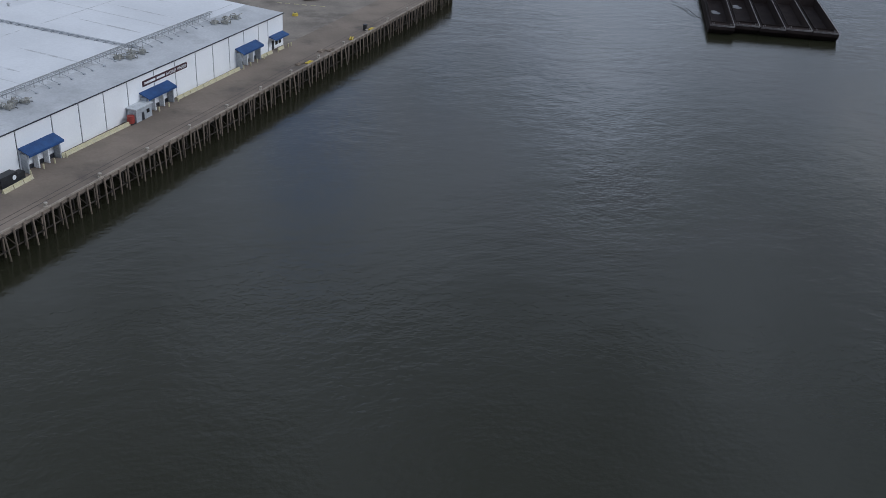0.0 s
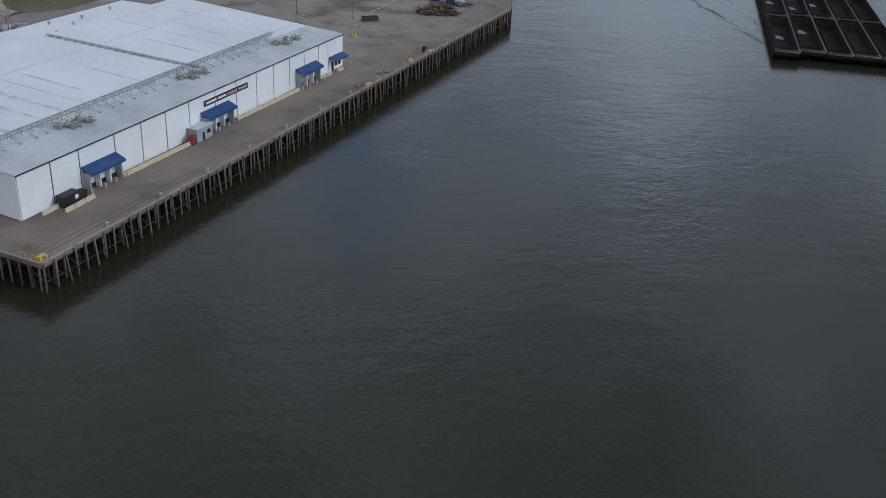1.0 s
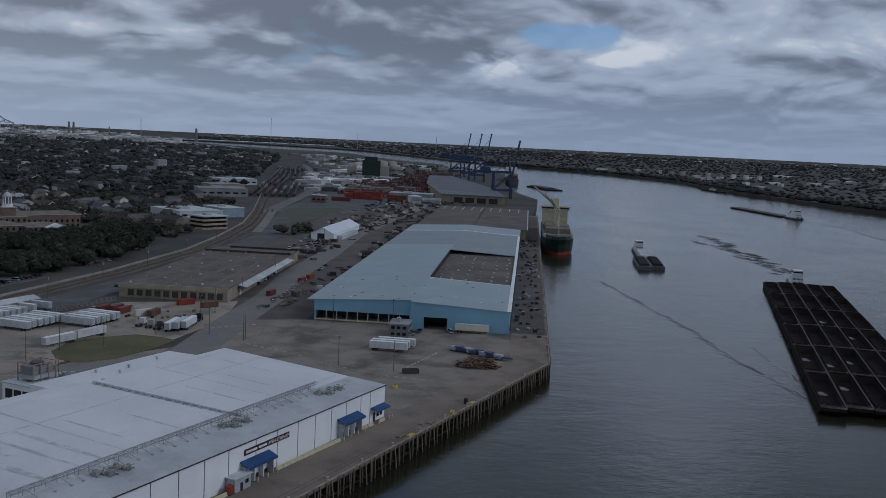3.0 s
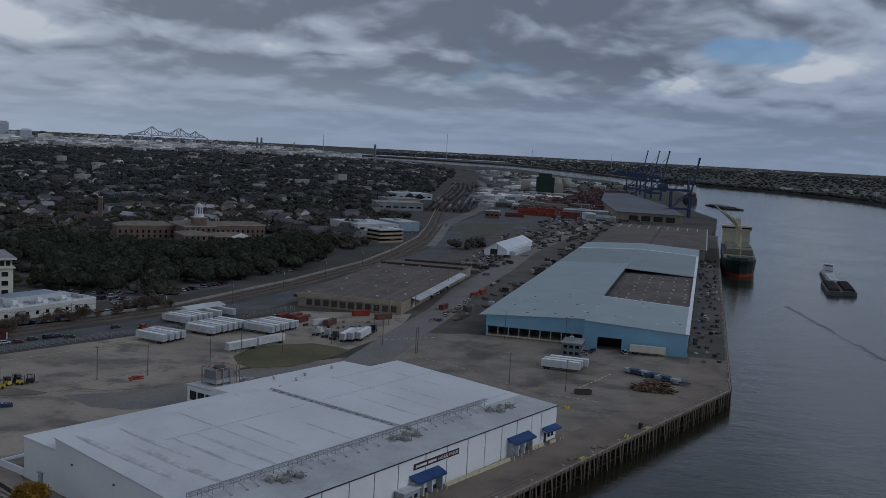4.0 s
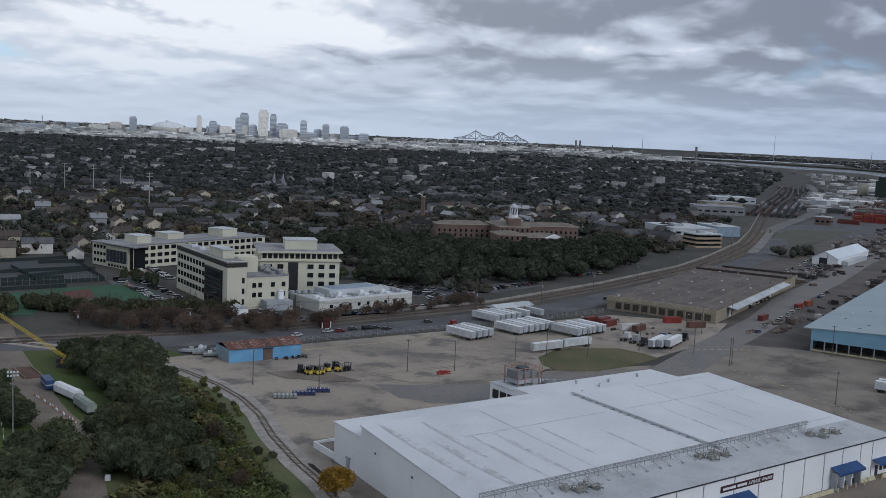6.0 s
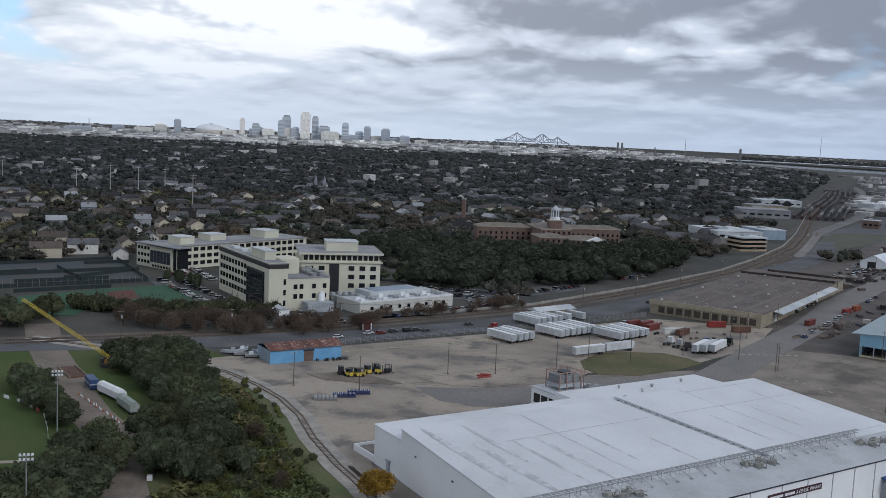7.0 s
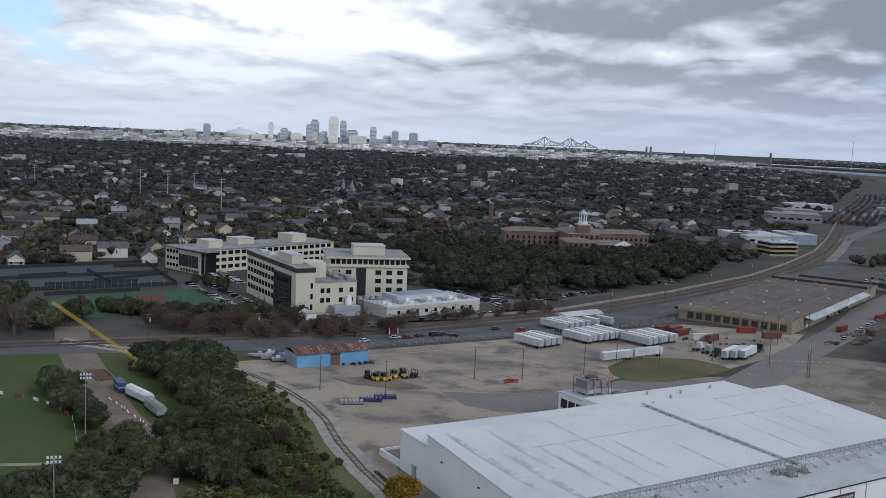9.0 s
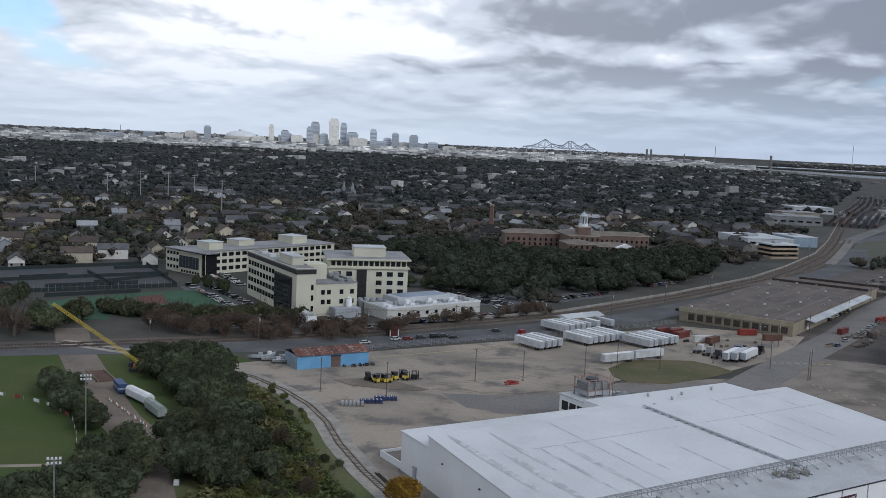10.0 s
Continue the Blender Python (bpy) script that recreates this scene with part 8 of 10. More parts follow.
    for x, y, L, lab in ((-165.8, 276, 14, "white covered trailer on the dirt road"), (-154, 265.6, 12, "white and green covered truck on the dirt road")):
        t = thing("covered_trailer", lab, "trailer", pose(x, y, 0.12, 0, 0, -32 if L > 13 else -40), "covered trailers")
        part("chassis", Shape().box(-L / 2, -1.2, 0.5, L / 2, 1.2, 0.9), DARKTRIM, t)
        part("cover", Shape().extrude_x([(-1.4, 0.9), (1.4, 0.9), (1.4, 2.9), (0.7, 3.7), (-0.7, 3.7), (-1.4, 2.9)], -L / 2, L / 2), WHITEPAINT if "green" not in lab else surf("grey_green_canvas", (0.24, 0.28, 0.25), (0.34, 0.36, 0.34), 0.4, 3, 0.8, 0.1), t)
        for xx in (-L / 2 + 1, -L / 2 + 2.2, L / 2 - 1.2):
            for yy in (-1.1, 1.1):
                part("wheel", WHEEL, None, t, at=pose(xx, yy, 0.5, 0, 0, 90))
    pit = thing("earth_pit", "timber-edged pit of brown earth by the crane", "pit", pose(-194, 297.5, 0.1, 0, 0, -42))
    part("edge", Shape().box(-8, -3, 0, 8, -2.6, 0.8).box(-8, 2.6, 0, 8, 3, 0.8), TIMBER, pit)
    part("soil", Shape().box(-7.6, -2.5, 0, 7.6, 2.5, 0.5, 0.3), surf("red_brown_soil", (0.13, 0.07, 0.05), (0.09, 0.055, 0.042), 0.3, 2, 0.95, 0.3), pit)
    for i in range(20):
        fo = i / 20
        k = thing("traffic_cone", "orange and white traffic cone on the dirt road", "cone", pose(-176 + 28 * fo + rnd.uniform(-0.3, 0.3), 274.3 - 22 * fo + rnd.uniform(-0.3, 0.3), 0.12), "traffic cones")
        part("body", Shape().cyl(0, 0, 0.04, 0.75, 0.24, 0.06, 8), WHITEPAINT if i % 3 else surf("orange_plastic", (0.5, 0.13, 0.03), (0.42, 0.1, 0.03), 0.5, 3, 0.6, 0.02), k)
        part("foot", Shape().box(-0.35, -0.35, 0, 0.35, 0.35, 0.05), DARKTRIM, k)
    bx = thing("marker_box", "small red and white marker box on the grass", "box", pose(-118, 215.5, 0.12, 0, 0, 25) @ Matrix.Diagonal((0.7, 0.7, 0.75, 1)))
    part("white_panel", Shape().box(-0.9, -0.8, 0, 0.9, 0.8, 1.6), WHITEPAINT, bx)
    part("red_panel", Shape().box(-1.0, -0.8, 0.1, -0.91, 0.8, 1.5), REDPAINT, bx)
    fc = thing("court_fence", "dark mesh fence round the sports courts", "fence")
    mesh = surf("dark_green_windscreen", (0.03, 0.042, 0.042), (0.024, 0.034, 0.035), 0.3, 3, 0.9, 0.05)
    for a, b2 in (((-326, 424), (-272, 482)), ((-392, 470), (-332, 548)), ((-360, 446), (-302, 516)), ((-392, 470), (-326, 424)), ((-332, 548), (-272, 482)), ((-308, 419.5), (-277.5, 455)), ((-326, 444), (-294, 479)), ((-355, 461), (-340, 482)), ((-313, 467), (-297, 515)), ((-336, 520), (-318, 539)), ((-340, 500), (-300, 465))):
        part("windscreen", Shape().ribbon([a, b2], 0.08, 0.1, 2.0), mesh, fc)
    tall_post = Shape().cyl(0, 0, 0, 3.4, 0.07, 0.07, 6).mesh("fence_post", STEEL)
    for i in range(24):
        a, b2 = (-326, 424), (-272, 482)
        part("fence_post", tall_post, None, fc, at=pose(a[0] + (b2[0] - a[0]) * i / 23, a[1] + (b2[1] - a[1]) * i / 23, 0.1))
    r = thing("crossing_hut", "small dark red crossing hut by the railway", "hut", pose(-128, 412, 0.1, 0, 0, 45))
    part("wall", Shape().box(-2.2, -1.6, 0, 2.2, 1.6, 2.8), surf("dark_red_hut_wall", (0.10, 0.022, 0.022), (0.08, 0.02, 0.02), 0.4, 3, 0.8, 0.1), r)
    part("roof", Shape().extrude_x([(-2.0, 2.8), (2.0, 2.8), (0, 4.2)], -2.6, 2.6), MATS["dark_red_hut_wall"], r)
    for x in (-2.0, 2.0):
        part("white_post", Shape().box(x - 0.2, -2.0, 0, x + 0.2, -1.65, 2.8), WHITEPAINT, r)


field_things()


def freight_yard():
    rnd = random.Random(57)
    pal = {"brown": (0.075, 0.045, 0.035), "black": (0.025, 0.025, 0.028), "grey": (0.20, 0.20, 0.205), "pale": (0.24, 0.235, 0.225)}
    kinds = []
    for k, c in pal.items():
        w = thing("freight_wagon", k + " covered freight wagon standing in the rail yard", "wagon", pose(-700, 700, 0), "freight wagons")
        part("body", Shape().box(-7.4, -1.5, 1.1, 7.4, 1.5, 4.3, 0.06), surf(k + "_wagon_paint", c, tuple(v * 0.75 for v in c), 0.2, 2, 0.7, 0.05), w)
        for x in (-5.4, 5.4):
            part("bogie", Shape().box(x - 1.5, -1.0, 0.1, x + 1.5, 1.0, 1.1), DARKTRIM, w)
        kinds.append(w)
    fresh = set(range(4))
    line = dense([(167, 1310), (211, 1560), (255, 1790), (292, 2010), (345, 2380)], 16.5)
    rest = Shape()
    for lane in range(-3, 4):
        for o in (-0.75, 0.75):
            setting("yard_rail", Shape().ribbon(shifted(line, lane * 9.5 + o), 0.3, 0.0, 0.3), RAIL, "dark worn rail of the freight yard", "rail")
    for lane in range(-3, 4):
        P = shifted(line, lane * 9.5)
        on, k = True, 0
        for i in range(len(P) - 1):
            if rnd.random() < (0.07 if on else 0.3):
                on = not on
            if rnd.random() < 0.25:
                k = rnd.randrange(4)
            if not on:
                continue
            (x0, y0), (x1, y1) = P[i], P[i + 1]
            m = pose((x0 + x1) / 2, (y0 + y1) / 2, 0.1, 0, 0, math.degrees(math.atan2(y1 - y0, x1 - x0)))
            if (y0 + y1) / 2 > 1620:
                rest.box(-7.4, -1.5, 0.3, 7.4, 1.5, 4.3, 0.06, m)
            elif k in fresh:
                fresh.discard(k)
                kinds[k].matrix_basis = m
            else:
                copy_thing(kinds[k], m)
    for k in fresh:
        kinds[k].matrix_basis = pose(172 + 9 * k, 1296, 0.1, 0, 0, 80)
    solid("far_wagons", rest, surf("mixed_wagon_paint", (0.10, 0.09, 0.085), (0.04, 0.035, 0.035), 0.02, 1, 0.7, 0.0, island=0.8, coords="World"), "far rows of dark freight wagons", "wagons", kind="stuff")


freight_yard()


def truck_cabs():
    rnd = random.Random(58)
    for i, (x, y, a) in enumerate(((-1.5, 436, 62), (2.5, 432, 64), (6.0, 428, 66), (14, 441, 66), (20, 437, 64), (24, 446, 70), (-66, 428, 145), (-72, 432, 140))):
        col = ("white", "silver", "dark_grey", "blue", "white", "black", "white", "red")[i]
        t = thing("tractor_truck", col.replace("_", " ") + " tractor truck parked without a trailer", "truck", pose(x, y, 0.12, 0, 0, a), "tractor trucks")
        paint = MATS[col + "_car_paint"]
        part("cab", Shape().box(3.6, -1.2, 1.0, 5.8, 1.2, 3.4, 0.1), paint, t)
        part("bonnet", Shape().box(5.8, -0.9, 0.9, 7.4, 0.9, 1.9, 0.08), paint, t)
        part("windscreen", Shape().box(5.7, -1.0, 2.1, 5.85, 1.0, 2.9), GLASS, t)
        part("chassis", Shape().box(0, -0.5, 0.7, 7.0, 0.5, 0.98), DARKTRIM, t)
        for xx in (0.8, 2.0, 6.4):
            for yy in (-1.0, 1.0):
                part("wheel", WHEEL, None, t, at=pose(xx, yy, 0.5, 0, 0, 90))
    for i in range(12):
        x, y = rnd.uniform(-24, 26), rnd.uniform(452, 478)
        g = thing("yard_pallet", "stack of timber pallets standing on the lot", "pallet", pose(x, y, 0.12, 0, 0, rnd.uniform(0, 90)), "yard pallets")
        for k in range(3):
            part("deck", Shape().box(-0.6, -0.5, k * 0.34, 0.6, 0.5, k * 0.34 + 0.28), TIMBER if i % 2 else BLACKPLASTIC, g)


truck_cabs()


def yard_marks():
    rnd = random.Random(66)
    dark = surf("dark_tyre_mark", (0.175, 0.152, 0.128), (0.225, 0.195, 0.163), 0.3, 2, 0.95, 0.0, coords="World")
    marks = Shape()
    for k in range(34):        # long curved wheel tracks on the yard and the lot
        if k < 16:
            x, y, a = rnd.uniform(30, 120), rnd.uniform(330, 420), rnd.uniform(0.2, 1.3)
        else:
            x, y, a = rnd.uniform(-100, -40), rnd.uniform(322, 400), rnd.uniform(-0.3, 1.2)
        bend, z = rnd.uniform(-0.05, 0.05), 0.062 if k < 16 else 0.112
        for off in (0, 2.0):
            px_, py_, aa, pts = x - off * math.sin(a), y + off * math.cos(a), a, []
            for i in range(9):
                pts.append((px_, py_))
                px_, py_, aa = px_ + 5 * math.cos(aa), py_ + 5 * math.sin(aa), aa + bend
            marks.ribbon(pts, 0.42, z - 0.05, z)
    solid("tyre_marks", marks, dark, "dark curved wheel tracks on the yard", "marks", kind="stuff")
    kerb = Shape().box(-0.9, -0.14, 0, 0.9, 0.14, 0.18, 0.02).mesh("wheel_stop", PALEYELLOW)
    for (x0, y0), (x1, y1), n in (((42, 398), (60, 376), 8), ((66, 362), (76, 350), 5), ((30, 432), (52, 440), 8), ((84, 340), (98, 332), 6), ((98, 352), (116, 374), 9)):
        for i in range(n):
            f = (i + rnd.uniform(-0.1, 0.1)) / (n - 1)
            ob = new("wheel_stop", kerb)
            ob.matrix_basis = pose(x0 + (x1 - x0) * f, y0 + (y1 - y0) * f, 0.06, 0, 0, math.degrees(math.atan2(y1 - y0, x1 - x0)) + rnd.uniform(-6, 6))
            tagged(ob, "pale worn concrete wheel stop on the yard", "wheel stop", "yard wheel stops")


yard_marks()


def port_clutter():
    """Small heaps, crates, drums and vehicles strewn over the port apron, too many to count."""
    rnd = random.Random(77)
    dark, pale = Shape(), Shape()
    for i in range(620):
        f = rnd.random() ** 0.8
        side = rnd.choice((-1, 1))
        x = 60 + 320 * f + (side * rnd.uniform(12, 40) if f < 0.55 else rnd.uniform(-70, 60))
        y = 500 + 800 * f + rnd.uniform(-12, 12)
        q = FB.inverted() @ Vector((x, y, 0))
        if -8 < q.x < 112 and -10 < q.y < 720:
            continue
        if inland(x, y) > -16:
            continue
        g = frame_at(-11, 517, 0.938, -0.345).inverted() @ Vector((x, y, 0))
        h = frame_at(134.5, 800, 0.91, -0.415).inverted() @ Vector((x, y, 0))
        if (-6 < g.x < 64 and -6 < g.y < 182) or (-5 < h.x < 28 and -5 < h.y < 102):
            continue
        m = pose(x, y, 0.07, 0, 0, rnd.uniform(0, 180))
        k = rnd.random()
        sh = pale if rnd.random() < 0.2 else dark
        if k < 0.4:
            sh.box(-rnd.uniform(1, 3), -1.1, 0, rnd.uniform(1, 3.5), 1.1, rnd.uniform(0.6, 2.4), 0.08, m)
        elif k < 0.7:
            for j in range(4):
                sh.box(-3.2, j * 0.6 - 1.2, 0, rnd.uniform(1.5, 4), j * 0.6 - 0.75, rnd.uniform(0.3, 1.0), 0, m)
        else:
            sh.box(-3.0, -1.2, 0.5, 1.2, 1.2, 2.6, 0.05, m)
            sh.box(1.3, -1.1, 0.4, 3.0, 1.1, 2.1, 0.15, m)
    solid("port_goods", dark, surf("mixed_dark_goods", (0.085, 0.06, 0.05), (0.05, 0.05, 0.055), 0.05, 1, 0.8, 0.1, island=0.7, coords="World"), "strewn dark crates, steel and vehicles on the port apron", "goods", kind="stuff")
    solid("pale_port_goods", pale, surf("mixed_pale_goods", (0.42, 0.41, 0.39), (0.28, 0.25, 0.22), 0.05, 1, 0.7, 0.05, island=0.4, coords="World"), "strewn pale crates and trucks on the port apron", "goods", kind="stuff")




# ---- the far city ----
def downtown():
    rnd = random.Random(61)
    # tower and window-band colours are lightened to carry far sunlight and haze
    glassy = surf("tower_cladding", (0.50, 0.53, 0.57), (0.38, 0.41, 0.45), 0.004, 0.08, 0.6, 0.0, vary=0.4, grain=0.05)
    pale = surf("pale_tower_stone", (0.78, 0.75, 0.69), (0.68, 0.66, 0.61), 0.004, 0.08, 0.7, 0.0, vary=0.15)
    band = surf("tower_window_band", (0.40, 0.43, 0.47), (0.34, 0.37, 0.41), 0.01, 0.1, 0.5, 0.0)
    rows = [(-24.45, 60, 12, 0), (-24.15, 90, 40, 0), (-23.95, 70, 42, 0), (-23.45, 62, 60, 1), (-22.75, 118, 34, 0), (-22.45, 150, 45, 0), (-21.95, 80, 40, 0), (-21.4, 172, 50, 1), (-20.85, 150, 34, 0), (-20.35, 95, 60, 0), (-19.75, 60, 40, 1),
            (-19.15, 120, 36, 0), (-18.35, 70, 44, 0), (-17.9, 105, 36, 0), (-16.85, 95, 46, 0), (-15.75, 58, 50, 0), (-24.9, 120, 26, 1), (-28.4, 95, 34, 0), (-22.2, 70, 80, 1), (-20.0, 62, 90, 1), (-25.6, 45, 70, 1), (-29.3, 60, 60, 1),
            (-18.9, 48, 80, 0), (-17.3, 45, 70, 1), (-16.2, 40, 80, 0), (-30.2, 38, 90, 1), (-31.5, 45, 60, 0), (-33.5, 30, 120, 0), (-14.8, 34, 70, 1)]
    for az, h, w, k in rows:
        p, s = polar(az, 6500 + rnd.uniform(-300, 300), 0)
        b = thing("tower_block", "stone high-rise in the far city centre, paled as if sunlit" if k else "grey glass high-rise in the far city centre, lightened as if sunlit", "tower", pose(p.x, p.y, p.z, 0, 0, -az) @ Matrix.Diagonal((s, s, s, 1)), "city towers")
        w = w * 1.25
        part("shaft", Shape().box(-w / 2, -w / 2, -20, w / 2, w / 2, h * 0.96), pale if k else glassy, b)
        part("crown", Shape().box(-w * 0.36, -w * 0.36, h * 0.96, w * 0.36, w * 0.36, h * 1.04), pale if k else glassy, b)
        for i in range(0 if k else 4):
            part("window_band", Shape().box(-w / 2 + 3, -w / 2 - 0.8, h * (0.12 + 0.2 * i), w / 2 - 3, -w / 2 - 0.05, h * (0.24 + 0.2 * i)), band, b)
    p, s = polar(-26.57, 6600, 0)
    d = thing("domed_stadium", "huge white-domed stadium in the far city", "stadium", pose(p.x, p.y, p.z) @ Matrix.Diagonal((s, s, s, 1)))
    wall = Shape().cyl(0, 0, -10, 26, 96, 106, 40, False).cyl(0, 0, 26, 40, 106, 100, 40, False)
    part("wall", wall, surf("champagne_metal", (0.55, 0.52, 0.45), (0.48, 0.45, 0.40), 0.01, 0.1, 0.5, 0.0), d)
    dome = Shape()
    prev = (100, 40)
    for k in range(1, 8):
        a = k / 7 * math.pi / 2
        cur = (max(1, 100 * math.cos(a)), 40 + 36 * math.sin(a))
        dome.cyl(0, 0, prev[1], cur[1], prev[0], cur[0], 40, k == 7)
        prev = cur
    part("dome", dome, WHITEPAINT, d, smooth=True)
    part("lantern", Shape().cyl(0, 0, 75, 84, 14, 14, 16), WHITEPAINT, d)
    # twin cantilever bridge
    br = thing("cantilever_bridge", "steel cantilever bridge far down the river, paled as if in haze", "bridge")
    # steel colour raised to a pale blue-grey, with distance haze painted in
    steel = surf("hazy_grey_steel", (0.38, 0.41, 0.46), (0.34, 0.37, 0.42), 0.01, 0.1, 0.8, 0.0)

    def P(az, z):
        return polar(az, 8200, z)[0]
    prof = [(-10.6, 52), (-10.1, 62), (-9.75, 82), (-9.37, 118), (-9.0, 84), (-8.6, 72), (-8.35, 74), (-8.05, 108), (-7.85, 112), (-7.55, 80), (-7.3, 72), (-7.05, 98), (-6.8, 70), (-6.5, 56)]
    for (a, z), (b, y) in zip(prof, prof[1:]):
        part("top_chord", Shape().bar(P(a, z), P(b, y), 3.0), steel, br)
        part("web", Shape().bar(P(a, z), P(b, 50), 1.9).bar(P(a, 50), P(b, y), 1.9).bar(P(a, z), P(a, 50), 2.2), steel, br)
    part("deck", Shape().bar(P(-10.6, 50), P(-6.4, 50), 2.4), steel, br)
    for a in (-9.37, -7.95, -7.05, -10.4, -6.4):
        part("pier", Shape().bar(P(a, 50), P(a, -5), 4.0), steel, br)
    # stacks, masts and towers on the skyline
    for az, D, h, w, nm in ((-3.65, 5600, 80, 7, "stack"), (-3.42, 5600, 80, 7, "stack"), (0.05, 5200, 110, 3, "mast"), (3.0, 5400, 75, 8, "stack"), (7.1, 6200, 160, 2.5, "mast"), (16.5, 5400, 90, 3, "mast"), (-33, 5600, 80, 4, "mast"), (-1.6, 6200, 60, 5, "stack"),
                            (12.0, 6000, 90, 2.5, "mast")):
        p, s = polar(az, D, 0)
        t = thing("smoke_stack" if nm == "stack" else "radio_mast", "thin dark chimney on the skyline" if nm == "stack" else "thin lattice mast on the skyline", nm, pose(p.x, p.y, p.z) @ Matrix.Diagonal((s, s, s, 1)), "skyline masts")
        part("shaft", Shape().cyl(0, 0, 0, h, w if nm == "stack" else w * 0.55, w * 0.7 if nm == "stack" else w * 0.4, 8), surf("sooty_brick_stack", (0.20, 0.19, 0.19), (0.17, 0.165, 0.165), 0.01, 0.1, 0.9, 0.0) if nm == "stack" else STEEL, t)
        part("foot", Shape().box(-w * 1.5, -w * 1.5, 0, w * 1.5, w * 1.5, 6), GREYWALL, t)


downtown()


def inland(x, y):
    """Metres inland from the railway line, negative towards the river."""
    best, out = 1e9, 0
    for (x0, y0), (x1, y1) in zip(COARSE, COARSE[1:]):
        dx, dy = x1 - x0, y1 - y0
        L2 = dx * dx + dy * dy
        t = max(0, min(1, ((x - x0) * dx + (y - y0) * dy) / L2))
        d = math.hypot(x - x0 - t * dx, y - y0 - t * dy)
        if d < best:
            best = d
            out = d if dx * (y - y0) - dy * (x - x0) > 0 else -d
    return out


COARSE = [(-700, 40), (-420, 210), (-254, 322), (-142, 416), (-66, 508), (35, 716), (120, 1068), (212, 1700), (330, 2400), (480, 3400), (400, 4800), (100, 6500), (-200, 9000)]


BY, BXL, BXR = (1400, 1700, 2400, 3400, 4300, 4800), (170, 212, 330, 480, 440, 400), (580, 640, 900, 1050, 1000, 700)     # railway and bank along y


def in_poly(x, y, poly):
    ins = False
    for (x0, y0), (x1, y1) in zip(poly, poly[1:] + poly[:1]):
        if (y0 > y) != (y1 > y) and x < (x1 - x0) * (y - y0) / (y1 - y0) + x0:
            ins = not ins
    return ins


CLEAR = [[(-330, 560), (-215, 640), (-120, 560), (-80, 520), (-130, 400), (-200, 380), (-330, 470)],
         [(-400, 470), (-332, 555), (-255, 505), (-210, 465), (-240, 405), (-290, 380), (-330, 420)],
         [(-178, 800), (-166, 836), (-60, 900), (-28, 872), (-46, 790), (-92, 738), (-126, 768)],
         [(20, 830), (60, 1080), (110, 1080), (105, 900)], [(60, 1180), (100, 1520), (210, 1520), (140, 1180)],
         [(-235, 500), (-130, 520), (-130, 560), (-150, 600), (-230, 620)]]


BEND_WATER = [(945, 3250), (890, 3500), (884, 3900), (888, 4350), (790, 4540), (660, 4580), (500, 4900), (300, 5400), (-100, 5900), (200, 6500), (560, 6200), (740, 5970), (915, 5800), (1065, 5560), (1160, 5160), (1205, 4660), (1212, 4200), (1325, 3260)]


def before_river(x, y):
    """On or shortly before the river's bend, where only low growth stands."""
    return y > 2900 and any(in_poly(x * k, y * k, BEND_WATER) for k in (1.0, 1.05, 1.1, 1.16, 1.22))


def free(x, y, gap=14):
    g = inland(x, y)
    return g > (gap + 8 if 1080 < y < 2600 else gap) and not before_river(x, y) and not any(in_poly(x, y, p) for p in CLEAR)


